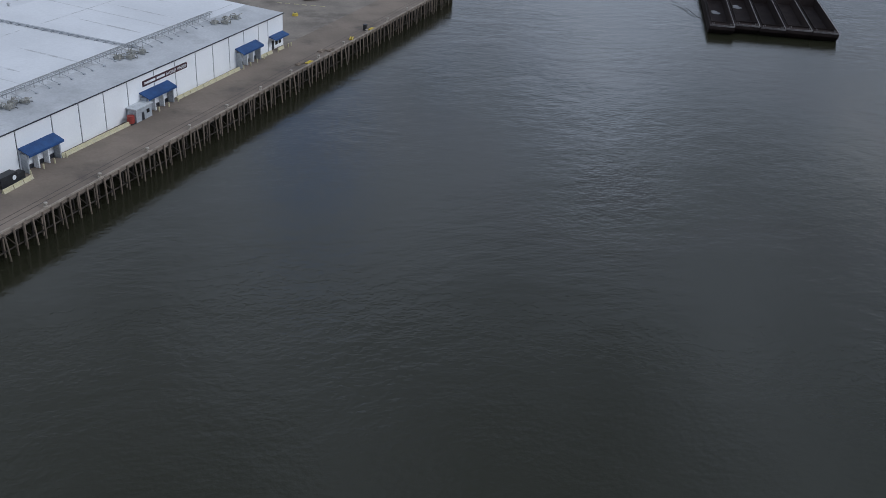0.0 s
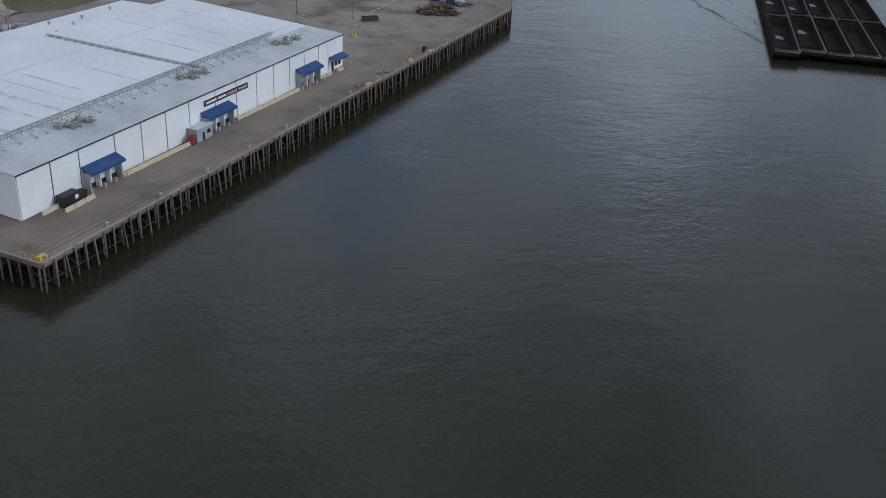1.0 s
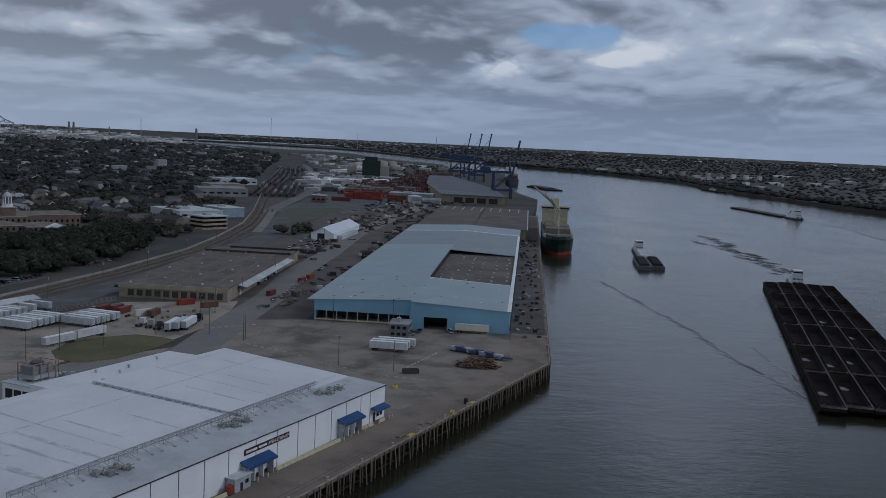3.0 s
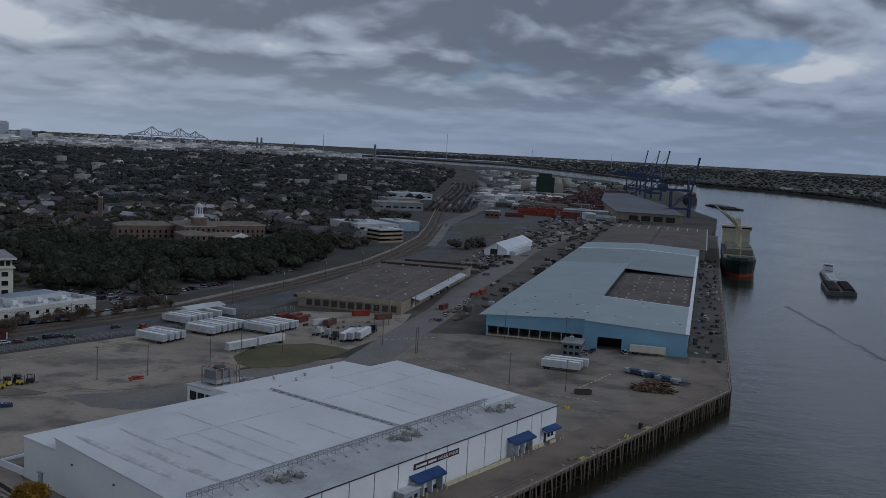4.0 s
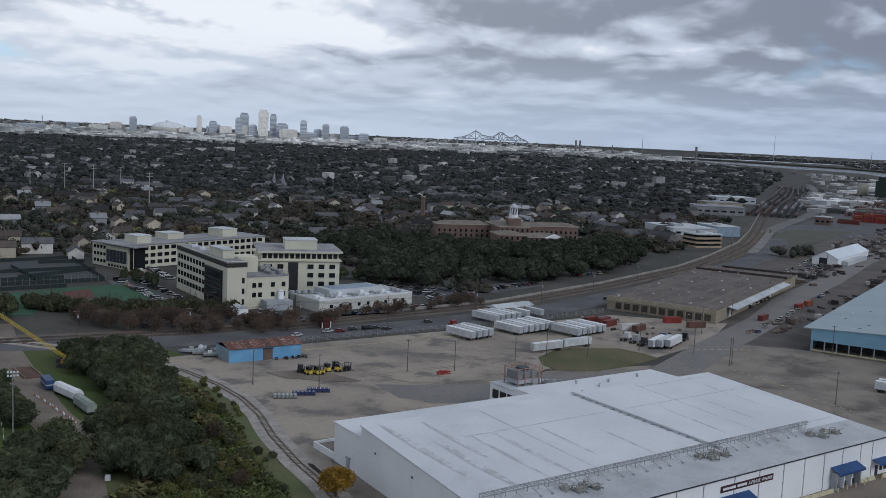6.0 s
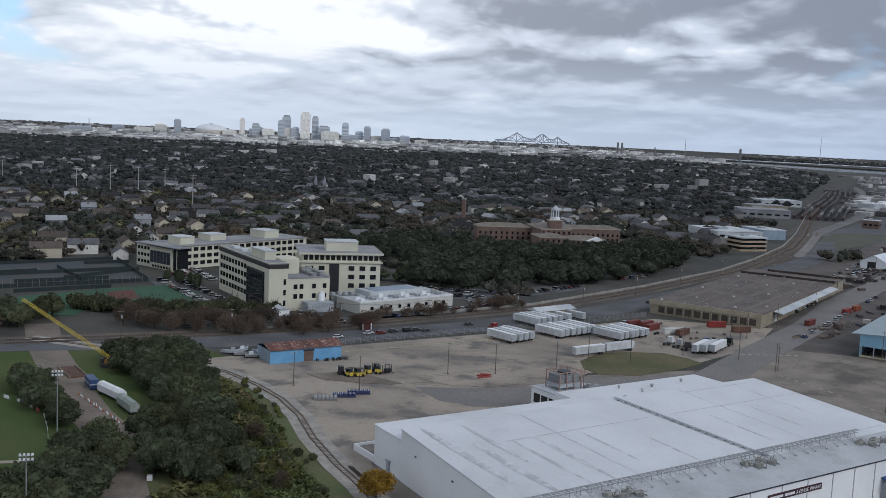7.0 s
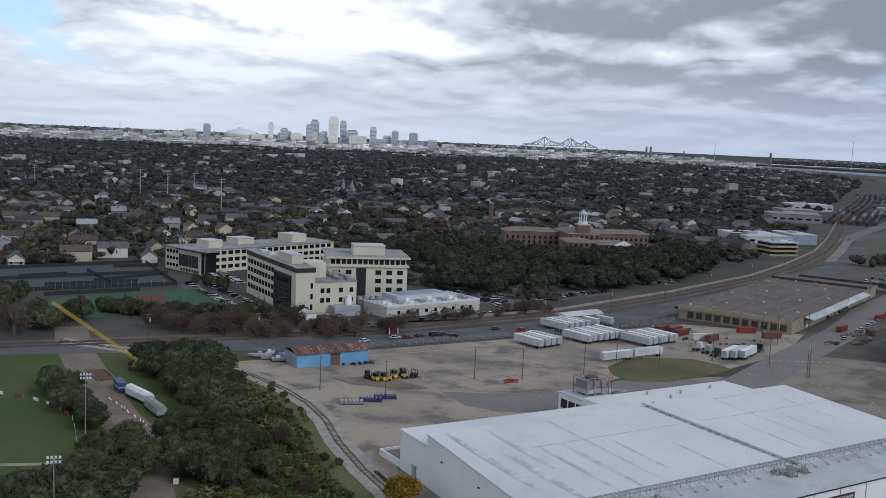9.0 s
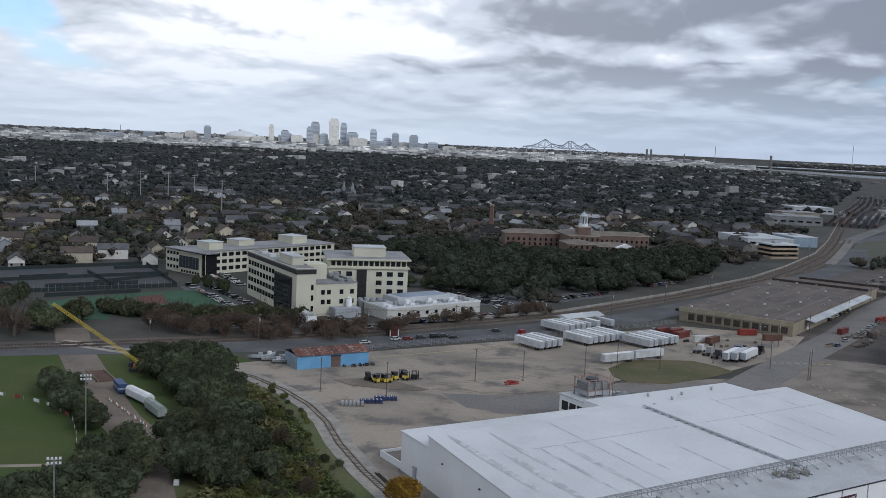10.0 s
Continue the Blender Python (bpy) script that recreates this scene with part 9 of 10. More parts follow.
def build_houses():
    rnd = random.Random(71)
    walls = [surf("white_clapboard", (0.62, 0.60, 0.56), (0.54, 0.52, 0.48), 0.3, 2, 0.8, 0.05, vary=0.15), surf("cream_clapboard", (0.50, 0.45, 0.35), (0.43, 0.39, 0.3), 0.3, 2, 0.8, 0.05, vary=0.2),
             surf("grey_clapboard", (0.30, 0.31, 0.33), (0.25, 0.26, 0.28), 0.3, 2, 0.8, 0.05, vary=0.2), BRICK]
    roofs = [surf("grey_shingle_roof", (0.10, 0.10, 0.105), (0.075, 0.075, 0.08), 0.2, 2, 0.9, 0.1, vary=0.3), surf("brown_shingle_roof", (0.095, 0.075, 0.065), (0.075, 0.06, 0.053), 0.2, 2, 0.9, 0.1, vary=0.3),
             surf("pale_metal_roof", (0.30, 0.31, 0.32), (0.24, 0.25, 0.26), 0.2, 2, 0.5, 0.05, vary=0.2)]
    kinds = []
    for k, (w, d, h, rh) in enumerate(((9, 15, 4.2, 3.2), (8, 18, 6.6, 3.0), (12, 12, 6.8, 3.4))):
        for j in range(4):
            wm, rm = walls[(k + j) % 3], roofs[(j + k) % 3]
            hs = thing("house", "timber house with a gabled shingle roof among the trees", "house", pose(0, 0, -500), "neighbourhood houses")
            part("wall", Shape().box(-w / 2, -d / 2, 0, w / 2, d / 2, h).add([(-w / 2, -d / 2, h), (w / 2, -d / 2, h), (0, -d / 2, h + rh - 0.3), (-w / 2, d / 2, h), (w / 2, d / 2, h), (0, d / 2, h + rh - 0.3)], [(0, 1, 2), (5, 4, 3)]), wm, hs)
            e = 0.6
            for s in (-1, 1):
                a = [(s * (w / 2 + e), -d / 2 - e, h - 0.35), (0, -d / 2 - e, h + rh), (0, d / 2 + e, h + rh), (s * (w / 2 + e), d / 2 + e, h - 0.35)]
                b2 = [(x, y, z + 0.22) for x, y, z in a]
                part("roof_slope", Shape().add(a + b2, [(0, 1, 2, 3), (7, 6, 5, 4), (0, 4, 5, 1), (1, 5, 6, 2), (2, 6, 7, 3), (3, 7, 4, 0)]), rm, hs)
            part("porch", Shape().box(-w / 2, -d / 2 - 2.4, 0, w / 2, -d / 2 - 0.02, 0.6).box(-w / 2, -d / 2 - 2.4, 2.9, w / 2, -d / 2 - 0.02, 3.15), walls[0], hs)
            for x in (-w * 0.3, w * 0.3):
                part("window", Shape().box(x - 0.6, -d / 2 - 0.1, 1.2, x + 0.6, -d / 2 - 0.02, 2.8), GLASS, hs)
            part("chimney", Shape().box(w * 0.12, -1, h + rh * 0.4, w * 0.12 + 0.9, -0.1, h + rh + 1.0), BRICK, hs)
            kinds.append(hs)
    placed = 0
    tries = 0
    used = set()
    spots = []
    while placed < 100 and tries < 6000:
        tries += 1
        az, D = (rnd.uniform(-46, -28), 560 + 560 * rnd.random()) if tries % 3 else (rnd.uniform(-30, 2), 600 + 600 * math.sqrt(rnd.random()))
        x, y = D * math.sin(radians(az)), D * math.cos(radians(az))
        if not free(x, y, 45) or any((x - a) ** 2 + (y - b) ** 2 < 500 for a, b in spots):
            continue
        if in_poly(x, y, FOREST):
            continue
        spots.append((x, y))
        k = rnd.choice((0, 1, 3, 4, 4, 7, 10, 11, 2, 6)) if x < -380 else rnd.randrange(len(kinds))
        m = pose(x, y, 0, 0, 0, rnd.choice((40, 130, 220, 310)) + rnd.uniform(-4, 4))
        if k in used:
            copy_thing(kinds[k], m)
        else:
            used.add(k)
            kinds[k].matrix_basis = m
        placed += 1
    for k, h in enumerate(kinds):
        if k not in used:
            h.matrix_basis = pose(-420 - 20 * k, 800 + 10 * k, 0)
    # the rest of the city: gabled roofs and flat blocks thinning out to the horizon
    wall, roof = Shape(), Shape()
    big = Shape()

    def gab(x, y, s, w, d, h, rh, a, z):
        c, sn = math.cos(a), math.sin(a)

        def T(u, v, q):
            return (x + s * (u * c - v * sn), y + s * (u * sn + v * c), z + s * q)
        wall.add([T(u, v, q) for u, v, q in ((-w, -d, 0), (w, -d, 0), (w, d, 0), (-w, d, 0), (-w, -d, h), (w, -d, h), (w, d, h), (-w, d, h), (0, -d, h + rh), (0, d, h + rh))],
                 [(0, 1, 5, 8, 4), (2, 3, 7, 9, 6), (1, 2, 6, 5), (3, 0, 4, 7)])
        roof.add([T(u, v, q) for u, v, q in ((-w - 0.5, -d - 0.5, h - 0.2), (0, -d - 0.5, h + rh + 0.1), (0, d + 0.5, h + rh + 0.1), (-w - 0.5, d + 0.5, h - 0.2), (w + 0.5, -d - 0.5, h - 0.2), (w + 0.5, d + 0.5, h - 0.2))],
                 [(0, 1, 2, 3), (1, 4, 5, 2)])
    n = 0
    while n < 1900:
        az, f = rnd.uniform(-46, 8), rnd.random()
        D = 760 + 3000 * f ** 0.85
        x, y = D * math.sin(radians(az)), D * math.cos(radians(az))
        if not free(x, y, 40):
            continue
        p, s = far(x, y)
        gab(p.x, p.y, s, rnd.uniform(4, 6.5), rnd.uniform(6.5, 11), rnd.uniform(3.5, 7.5), rnd.uniform(2.2, 3.6), rnd.choice((0.7, 2.27)) + rnd.uniform(-0.1, 0.1), p.z)
        n += 1
    tagged(solid("distant_houses", wall, surf("mixed_house_walls", (0.50, 0.485, 0.46), (0.085, 0.08, 0.08), 0.01, 0.5, 0.8, 0.0, island=0.7, coords="World"), "far rows of timber house walls", "houses"), kind="stuff")
    tagged(solid("distant_house_roofs", roof, surf("mixed_house_roofs", (0.085, 0.085, 0.092), (0.045, 0.043, 0.045), 0.01, 0.5, 0.9, 0.0, island=0.85, coords="World"), "far rows of grey and brown gabled roofs", "roofs"), kind="stuff")

    def flatblock(x, y, w, d, h, a):
        p, s = far(x, y)
        big.box(-w / 2 * s, -d / 2 * s, -2, w / 2 * s, d / 2 * s, h * s, 0, Matrix.Translation(p) @ Matrix.Rotation(a, 4, "Z"))
    n = 0
    while n < 520:
        az = rnd.uniform(-48, 14)
        D = rnd.choice((rnd.uniform(1500, 4000), rnd.uniform(3600, 9000), rnd.uniform(4400, 7500), rnd.uniform(4400, 7500)))
        x, y = D * math.sin(radians(az)), D * math.cos(radians(az))
        if inland(x, y) < 30:
            continue
        k = 1 + D / 5000
        k = k if D > 4000 else k * 0.5
        flatblock(x, y, rnd.uniform(14, 40) * k, rnd.uniform(12, 30) * k, rnd.uniform(6, 14) * (1.6 if rnd.random() < 0.12 else 1), rnd.uniform(0, 1.57))
        n += 1
    for i in range(2600):      # the built-up plain out to the horizon
        az, D = rnd.uniform(-48, 14), rnd.uniform(3800, 13500)
        x, y = D * math.sin(radians(az)), D * math.cos(radians(az))
        if inland(x, y) < 60:
            continue
        flatblock(x, y, rnd.uniform(12, 44), rnd.uniform(12, 40), rnd.uniform(6, 13) * (1.8 if rnd.random() < 0.08 else 1), rnd.uniform(0, 1.57))
    tagged(solid("distant_blocks", big, surf("mixed_flat_roofs", (0.42, 0.41, 0.40), (0.15, 0.148, 0.145), 0.006, 0.3, 0.8, 0.0, island=0.75, coords="World"), "far flat-roofed buildings among the trees", "buildings"), kind="stuff")
    big = Shape()
    for i in range(3600):      # roofs and walls round the city centre, sunlight put into their white
        az, D = (rnd.uniform(-42, 2), rnd.uniform(4700, 7600)) if i % 3 else (rnd.gauss(-24, 6), rnd.uniform(5000, 6400))
        x, y = D * math.sin(radians(az)), D * math.cos(radians(az))
        if inland(x, y) < 60:
            continue
        flatblock(x, y, rnd.uniform(16, 70), rnd.uniform(14, 50), rnd.uniform(7, 16) * (1.7 if rnd.random() < 0.1 else 1), rnd.uniform(0, 1.57))
    tagged(solid("city_blocks", big, surf("white_city_roofs", (0.74, 0.73, 0.70), (0.28, 0.28, 0.28), 0.01, 0.3, 0.7, 0.0, island=0.45, coords="World"), "far flat-roofed buildings round the city centre, whitened as if sunlit", "buildings"), kind="stuff")
    big = Shape()
    for i in range(260):       # sheds and yards between the railway and the river
        y = rnd.uniform(1450, 4600)
        xl, xr = np.interp(y, BY, BXL), np.interp(y, BY, BXR)
        t = rnd.uniform(0.12, 0.9 if y > 2400 else 0.42)
        if before_river(xl + (xr - xl) * t, y):
            continue
        flatblock(xl + (xr - xl) * t, y, rnd.uniform(14, 50), rnd.uniform(10, 26), rnd.uniform(4, 8), rnd.uniform(0.9, 1.5))
    for i in range(60):        # works by the bend
        t = rnd.random()
        x, y = 350 + 330 * t + rnd.uniform(-60, 60), 1560 + 1500 * t + rnd.uniform(-100, 100)
        flatblock(x, y, rnd.uniform(20, 60), rnd.uniform(14, 34), rnd.uniform(5, 10), rnd.uniform(0.9, 1.3))
    for i in range(800):       # works and tanks on the far shore
        az, D = rnd.uniform(4, 54), rnd.uniform(2300, 13000)
        x, y = D * math.sin(radians(az)), D * math.cos(radians(az))
        if x < 1480 or (y > 3300 and D < 6900):
            if not (D > 7000):
                continue
        flatblock(x, y, rnd.uniform(10, 44), rnd.uniform(8, 24), rnd.uniform(4, 8), rnd.uniform(-0.3, 0.5))
    for i in range(9):         # a row of pale slabs on the far shore
        flatblock(1690 + i * 26, 3020 - i * 34, 14, 10, 14, 0.2)
    tagged(solid("port_blocks", big, surf("pale_works_roofs", (0.55, 0.54, 0.53), (0.2, 0.195, 0.19), 0.006, 0.3, 0.8, 0.0, island=0.7, coords="World"), "far pale flat-roofed works along the river", "buildings"), kind="stuff")
    ch = thing("twin_spire_church", "pale church with pointed spires among the trees", "church", pose(-472, 1271, 0, 0, 0, 10) @ Matrix.Diagonal((0.75, 0.75, 0.72, 1)))
    part("nave", Shape().box(-8, 0, 0, 8, 34, 12).extrude_x([(0, 0), (1, 0), (0.5, 0.5)], 0, 0.1), walls[0], ch)
    part("nave_roof", Shape().add([(-9, -0.5, 12), (9, -0.5, 12), (0, -0.5, 20), (-9, 34.5, 12), (9, 34.5, 12), (0, 34.5, 20)], [(0, 1, 2), (5, 4, 3), (0, 2, 5, 3), (2, 1, 4, 5), (1, 0, 3, 4)]), roofs[0], ch)
    for x in (-8, 8):
        part("spire", Shape().box(x - 2.4, -3, 0, x + 2.4, 2, 20).cyl(x, -0.5, 20, 32, 2.6, 0.1, 6), walls[2], ch)


FOREST = [(-152, 540), (-100, 536), (-62, 582), (-20, 652), (12, 738), (14, 815), (-30, 848), (-60, 770), (-100, 735), (-150, 755), (-205, 760), (-235, 700), (-225, 630), (-150, 610)]


# ---- trees ----
LEAF = surf("dark_oak_leaves", (0.082, 0.096, 0.057), (0.061, 0.073, 0.044), 0.12, 1.2, 0.95, 0.0, vary=0.22, spec=0.08, grain=0.1)
LEAF2 = surf("olive_leaves", (0.094, 0.102, 0.057), (0.068, 0.077, 0.044), 0.12, 1.2, 0.95, 0.0, vary=0.3, spec=0.08)
# the oaks' leaf green again, darkened to carry cloud shadow over the grove
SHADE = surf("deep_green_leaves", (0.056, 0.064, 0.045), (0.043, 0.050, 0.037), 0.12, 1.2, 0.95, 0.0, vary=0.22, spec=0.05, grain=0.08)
RUST = surf("russet_leaves", (0.150, 0.108, 0.082), (0.108, 0.086, 0.07), 0.15, 1.2, 0.95, 0.0, vary=0.3, spec=0.08)
GOLD = surf("golden_leaves", (0.33, 0.20, 0.035), (0.23, 0.14, 0.03), 0.3, 2, 0.95, 0.0, spec=0.1)
LIME = surf("yellow_green_leaves", (0.15, 0.15, 0.05), (0.11, 0.118, 0.045), 0.2, 1.5, 0.95, 0.0, vary=0.35, spec=0.08)
BARK = surf("grey_brown_bark", (0.10, 0.082, 0.066), (0.065, 0.055, 0.046), 0.5, 4, 0.9, 0.3)


def ico(sub):
    bm = bmesh.new()
    bmesh.ops.create_icosphere(bm, subdivisions=sub, radius=1)
    v = np.array([q.co[:] for q in bm.verts])
    f = [[q.index for q in p.verts] for p in bm.faces]
    bm.free()
    return v, np.array(f)


ICO1, ICO2 = ico(1), ico(2)


def crown_mesh(name, seed, mat, w=6.0, h=5.0, z0=3.0, lobes=7, tufts=420, size=0.5, core=0.82):
    rnd = np.random.RandomState(seed)
    V, F, n = [], [], 0
    cs = []
    for i in range(lobes):
        a = 6.283 * (i + rnd.rand()) / max(1, lobes - 1)
        r = 0 if i == 0 else w * rnd.uniform(0.42, 0.66)
        cs.append((r * math.cos(a), r * math.sin(a), z0 + h * (0.62 if i == 0 else rnd.uniform(0.28, 0.6)), w * rnd.uniform(0.42, 0.58) * (1.15 if i == 0 else 1), h * rnd.uniform(0.34, 0.5)))
    for x, y, z, rw, rh in cs:
        v = ICO2[0] * (1 + 0.16 * rnd.randn(len(ICO2[0]), 1)) * np.array([rw, rw, rh]) * core + np.array([x, y, z])
        V.append(v)
        F += [tuple(q + n) for q in ICO2[1]]
        n += len(v)
    for k in range(tufts):
        x, y, z, rw, rh = cs[rnd.randint(len(cs))]
        d = rnd.randn(3)
        d[2] = d[2] * 0.9 + 0.25
        d /= np.linalg.norm(d)
        p = np.array([x, y, z]) + d * np.array([rw, rw, rh]) * rnd.uniform(0.82, 1.16)
        for q in range(2):
            u = rnd.randn(3)
            u /= np.linalg.norm(u)
            t = np.cross(u, rnd.randn(3))
            t /= np.linalg.norm(t)
            s = size * rnd.uniform(0.6, 1.3)
            V.append(np.array([p - u * s, p + t * s * 0.55 + d * 0.2, p + u * s, p - t * s * 0.55 + d * 0.15]))
            F.append((n, n + 1, n + 2, n + 3))
            n += 4
    me = bpy.data.meshes.new(name)
    me.from_pydata(np.concatenate(V).tolist(), [], F)
    me.materials.append(mat)
    return me


def trunk_mesh(seed, z0, w, bare=False):
    rnd = random.Random(seed)
    sh = Shape().cyl(0, 0, -0.2, z0 * 0.9, min(0.5, w * 0.09), min(0.36, w * 0.07), 8, True, 0.2, 0.1)
    for i in range(7 if not bare else 12):
        a = 6.283 * (i + rnd.random()) / 7
        b = Vector((0.2, 0.1, z0 * rnd.uniform(0.55, 0.9)))
        e = Vector((w * 0.55 * math.cos(a), w * 0.55 * math.sin(a), z0 + rnd.uniform(1.5, 4.5)))
        mid = b.lerp(e, 0.5) + Vector((0, 0, 0.5))
        sh.bar(b, mid, min(0.2, w * 0.035), 5).bar(mid, e, min(0.11, w * 0.02), 5)
        if bare:
            for j in range(4):
                q = e + Vector((rnd.uniform(-1.6, 1.6), rnd.uniform(-1.6, 1.6), rnd.uniform(0.6, 2.4)))
                sh.bar(mid.lerp(e, rnd.uniform(0.4, 1)), q, 0.05, 4)
    return sh.mesh("trunk", BARK)


def tree_kind(name, label, seed, mat, **k):
    w, z0 = k.get("w", 6.0), k.get("z0", 3.0)
    t = thing(name, label, "tree", pose(0, 0, -500), "trees")
    part("trunk", trunk_mesh(seed, z0, w), None, t)
    part("crown", crown_mesh("crown", seed, mat, **k), None, t)
    return t


STRIP = [(-132, 302), (-106, 268), (-80, 236), (-71, 226), (-84, 215), (-100, 205), (-105, 240), (-124, 274)]


def plant():
    rnd = random.Random(83)
    oak = [tree_kind("oak_tree", "broad dark green live oak with a rounded crown", s, LEAF, w=6.2, h=7.0, z0=2.6, lobes=10, tufts=1500) for s in (1, 2, 3)]
    oak += [tree_kind("oak_tree", "olive green broad tree with an uneven crown", s, LEAF2, w=5.2, h=6.6, z0=2.4, lobes=9, tufts=1300) for s in (4, 5)]
    grove = [tree_kind("oak_tree", "live oak in a dense grove, leaf colour darkened as under cloud", s, SHADE, w=6.4, h=7.0, z0=2.4, lobes=11, tufts=1300, core=0.9) for s in (21, 22, 23)]
    tall = [tree_kind("street_tree", "medium dark green tree with a tall crown", s, LEAF, w=3.9, h=8.0, z0=2.6, lobes=7, tufts=900) for s in (6, 7)]
    rust = [tree_kind("russet_tree", "thin russet-brown autumn tree", s, RUST, w=4.4, h=6.0, z0=2.2, lobes=7, tufts=1100, core=0.18, size=0.3) for s in (8, 9)]
    bush = [tree_kind("bush", "low dense green shrub", s, LEAF2, w=2.2, h=2.8, z0=0.3, lobes=5, tufts=420, size=0.34) for s in (10, 11)]
    lime = [tree_kind("bush", "low yellow-green scrub bush", s, LIME, w=2.0, h=2.4, z0=0.2, lobes=5, tufts=420, size=0.3) for s in (13, 14)]
    gold = tree_kind("golden_tree", "golden yellow autumn tree beside the warehouse", 12, GOLD, w=4.4, h=6.0, z0=2.2, lobes=7, tufts=1300, core=0.62, size=0.4)
    gold.matrix_basis = pose(-63.5, 222, 0.05) @ Matrix.Diagonal((0.95, 0.95, 0.85, 1))
    bt = thing("bare_tree", "large leafless grey tree beside the dirt road", "tree", pose(-260.7, 338, 0.05) @ Matrix.Diagonal((1.5, 1.5, 1.5, 1)))
    part("trunk", trunk_mesh(77, 4.6, 7.0, True), None, bt)
    groups = (oak, grove, tall, rust, bush, lime)
    fresh = {id(k): True for g in groups for k in g}
    count = 0

    def put(kinds, x, y, s):
        nonlocal count
        k = rnd.choice(kinds)
        m = pose(x, y, 0.0, 0, 0, rnd.uniform(0, 360))
        q = m @ Matrix.Diagonal((s * rnd.uniform(0.9, 1.1), s * rnd.uniform(0.9, 1.1), s * rnd.uniform(0.85, 1.1), 1))
        if fresh[id(k)]:
            fresh[id(k)] = False
            k.matrix_basis = q
        else:
            copy_thing(k, m).matrix_basis = q
        count += 1

    def fill(poly, n, kinds, smin, smax, gap):
        xs, ys = [p[0] for p in poly], [p[1] for p in poly]
        pts, tries = [], 0
        while len(pts) < n and tries < n * 60:
            tries += 1
            x, y = rnd.uniform(min(xs), max(xs)), rnd.uniform(min(ys), max(ys))
            if in_poly(x, y, poly) and math.hypot(x + 115, y - 207) > 9 and all((x - a) ** 2 + (y - b) ** 2 > gap * gap for a, b in pts):
                pts.append((x, y))
                put(kinds, x, y, rnd.uniform(smin, smax))
    # wood on the river bank, between the dirt road and the spur
    fill([(-184, 308), (-192, 320), (-184, 336), (-163, 324), (-138, 288), (-118, 254), (-104, 224), (-112, 214), (-120, 218), (-138, 246), (-142, 268), (-152, 278), (-168, 294)], 52, oak, 0.66, 0.98, 6.2)
    fill([(-104, 236), (-108, 262), (-96, 250), (-84, 228), (-92, 206), (-102, 200)], 20, bush + lime, 0.5, 1.1, 2.8)
    fill([(-140, 318), (-118, 290), (-110, 276), (-118, 274), (-132, 296)], 14, bush + lime, 0.35, 0.8, 2.6)
    fill([(-126, 202), (-119, 190), (-120, 176), (-142, 180), (-138, 196)], 8, oak, 0.7, 1.0, 5)
    fill([(-100, 196), (-94, 190), (-88, 176), (-98, 176)], 3, oak, 0.5, 0.7, 5)
    fill([(-134, 199), (-148, 229), (-137, 234), (-120, 204)], 9, oak, 0.6, 0.9, 5)
    fill(STRIP, 26, bush + lime, 0.3, 0.9, 2.6)
    fill(STRIP, 2, rust, 0.45, 0.6, 9)
    fill([(-120, 256), (-107, 246), (-92, 224), (-97, 208), (-112, 224)], 5, oak, 0.5, 0.72, 5.5)
    # beside the dirt road and the field
    fill([(-206, 281), (-193, 279), (-176, 264), (-157, 247), (-160, 241), (-175, 252)], 12, oak, 0.6, 0.8, 5)
    for x, y in ((-272, 350), (-268, 362), (-280, 356), (-262, 342), (-292, 362), (-286, 340), (-300, 350)):
        put(tall + rust, x, y, rnd.uniform(0.8, 1.1))
    fill([(-268, 352), (-254, 346), (-248, 372), (-262, 384), (-274, 372)], 6, oak + rust, 0.7, 1.0, 6)
    # hedge and russet trees along the railway
    fill([(-245, 378), (-210, 370), (-177, 374), (-144, 391), (-118, 418), (-197, 404)], 46, rust, 0.55, 0.95, 4.2)
    fill([(-262, 396), (-215, 398), (-181, 425), (-176, 433), (-218, 408), (-262, 404)], 64, bush, 1.3, 2.1, 2.0)
    fill([(-146, 424), (-136, 420), (-72, 502), (-78, 510)], 22, rust, 0.4, 0.75, 3.6)
    fill([(-236, 470), (-250, 490), (-262, 500), (-268, 486), (-248, 462)], 6, tall, 0.5, 0.7, 6)
    fill([(-330, 380), (-306, 400), (-290, 372), (-320, 352)], 9, tall + rust, 0.8, 1.1, 6)
    # woods round the school
    fill(FOREST, 185, grove, 0.85, 1.25, 8)
    fill([(-246, 560), (-150, 600), (-150, 545), (-200, 535)], 12, oak, 0.6, 0.9, 8)
    for g in groups:
        for k in g:
            if fresh[id(k)]:
                k.matrix_basis = pose(-420, 560 + 12 * len(k.name), 0)

    # the neighbourhood's and the far woods' trees, joined
    rs = np.random.RandomState(5)

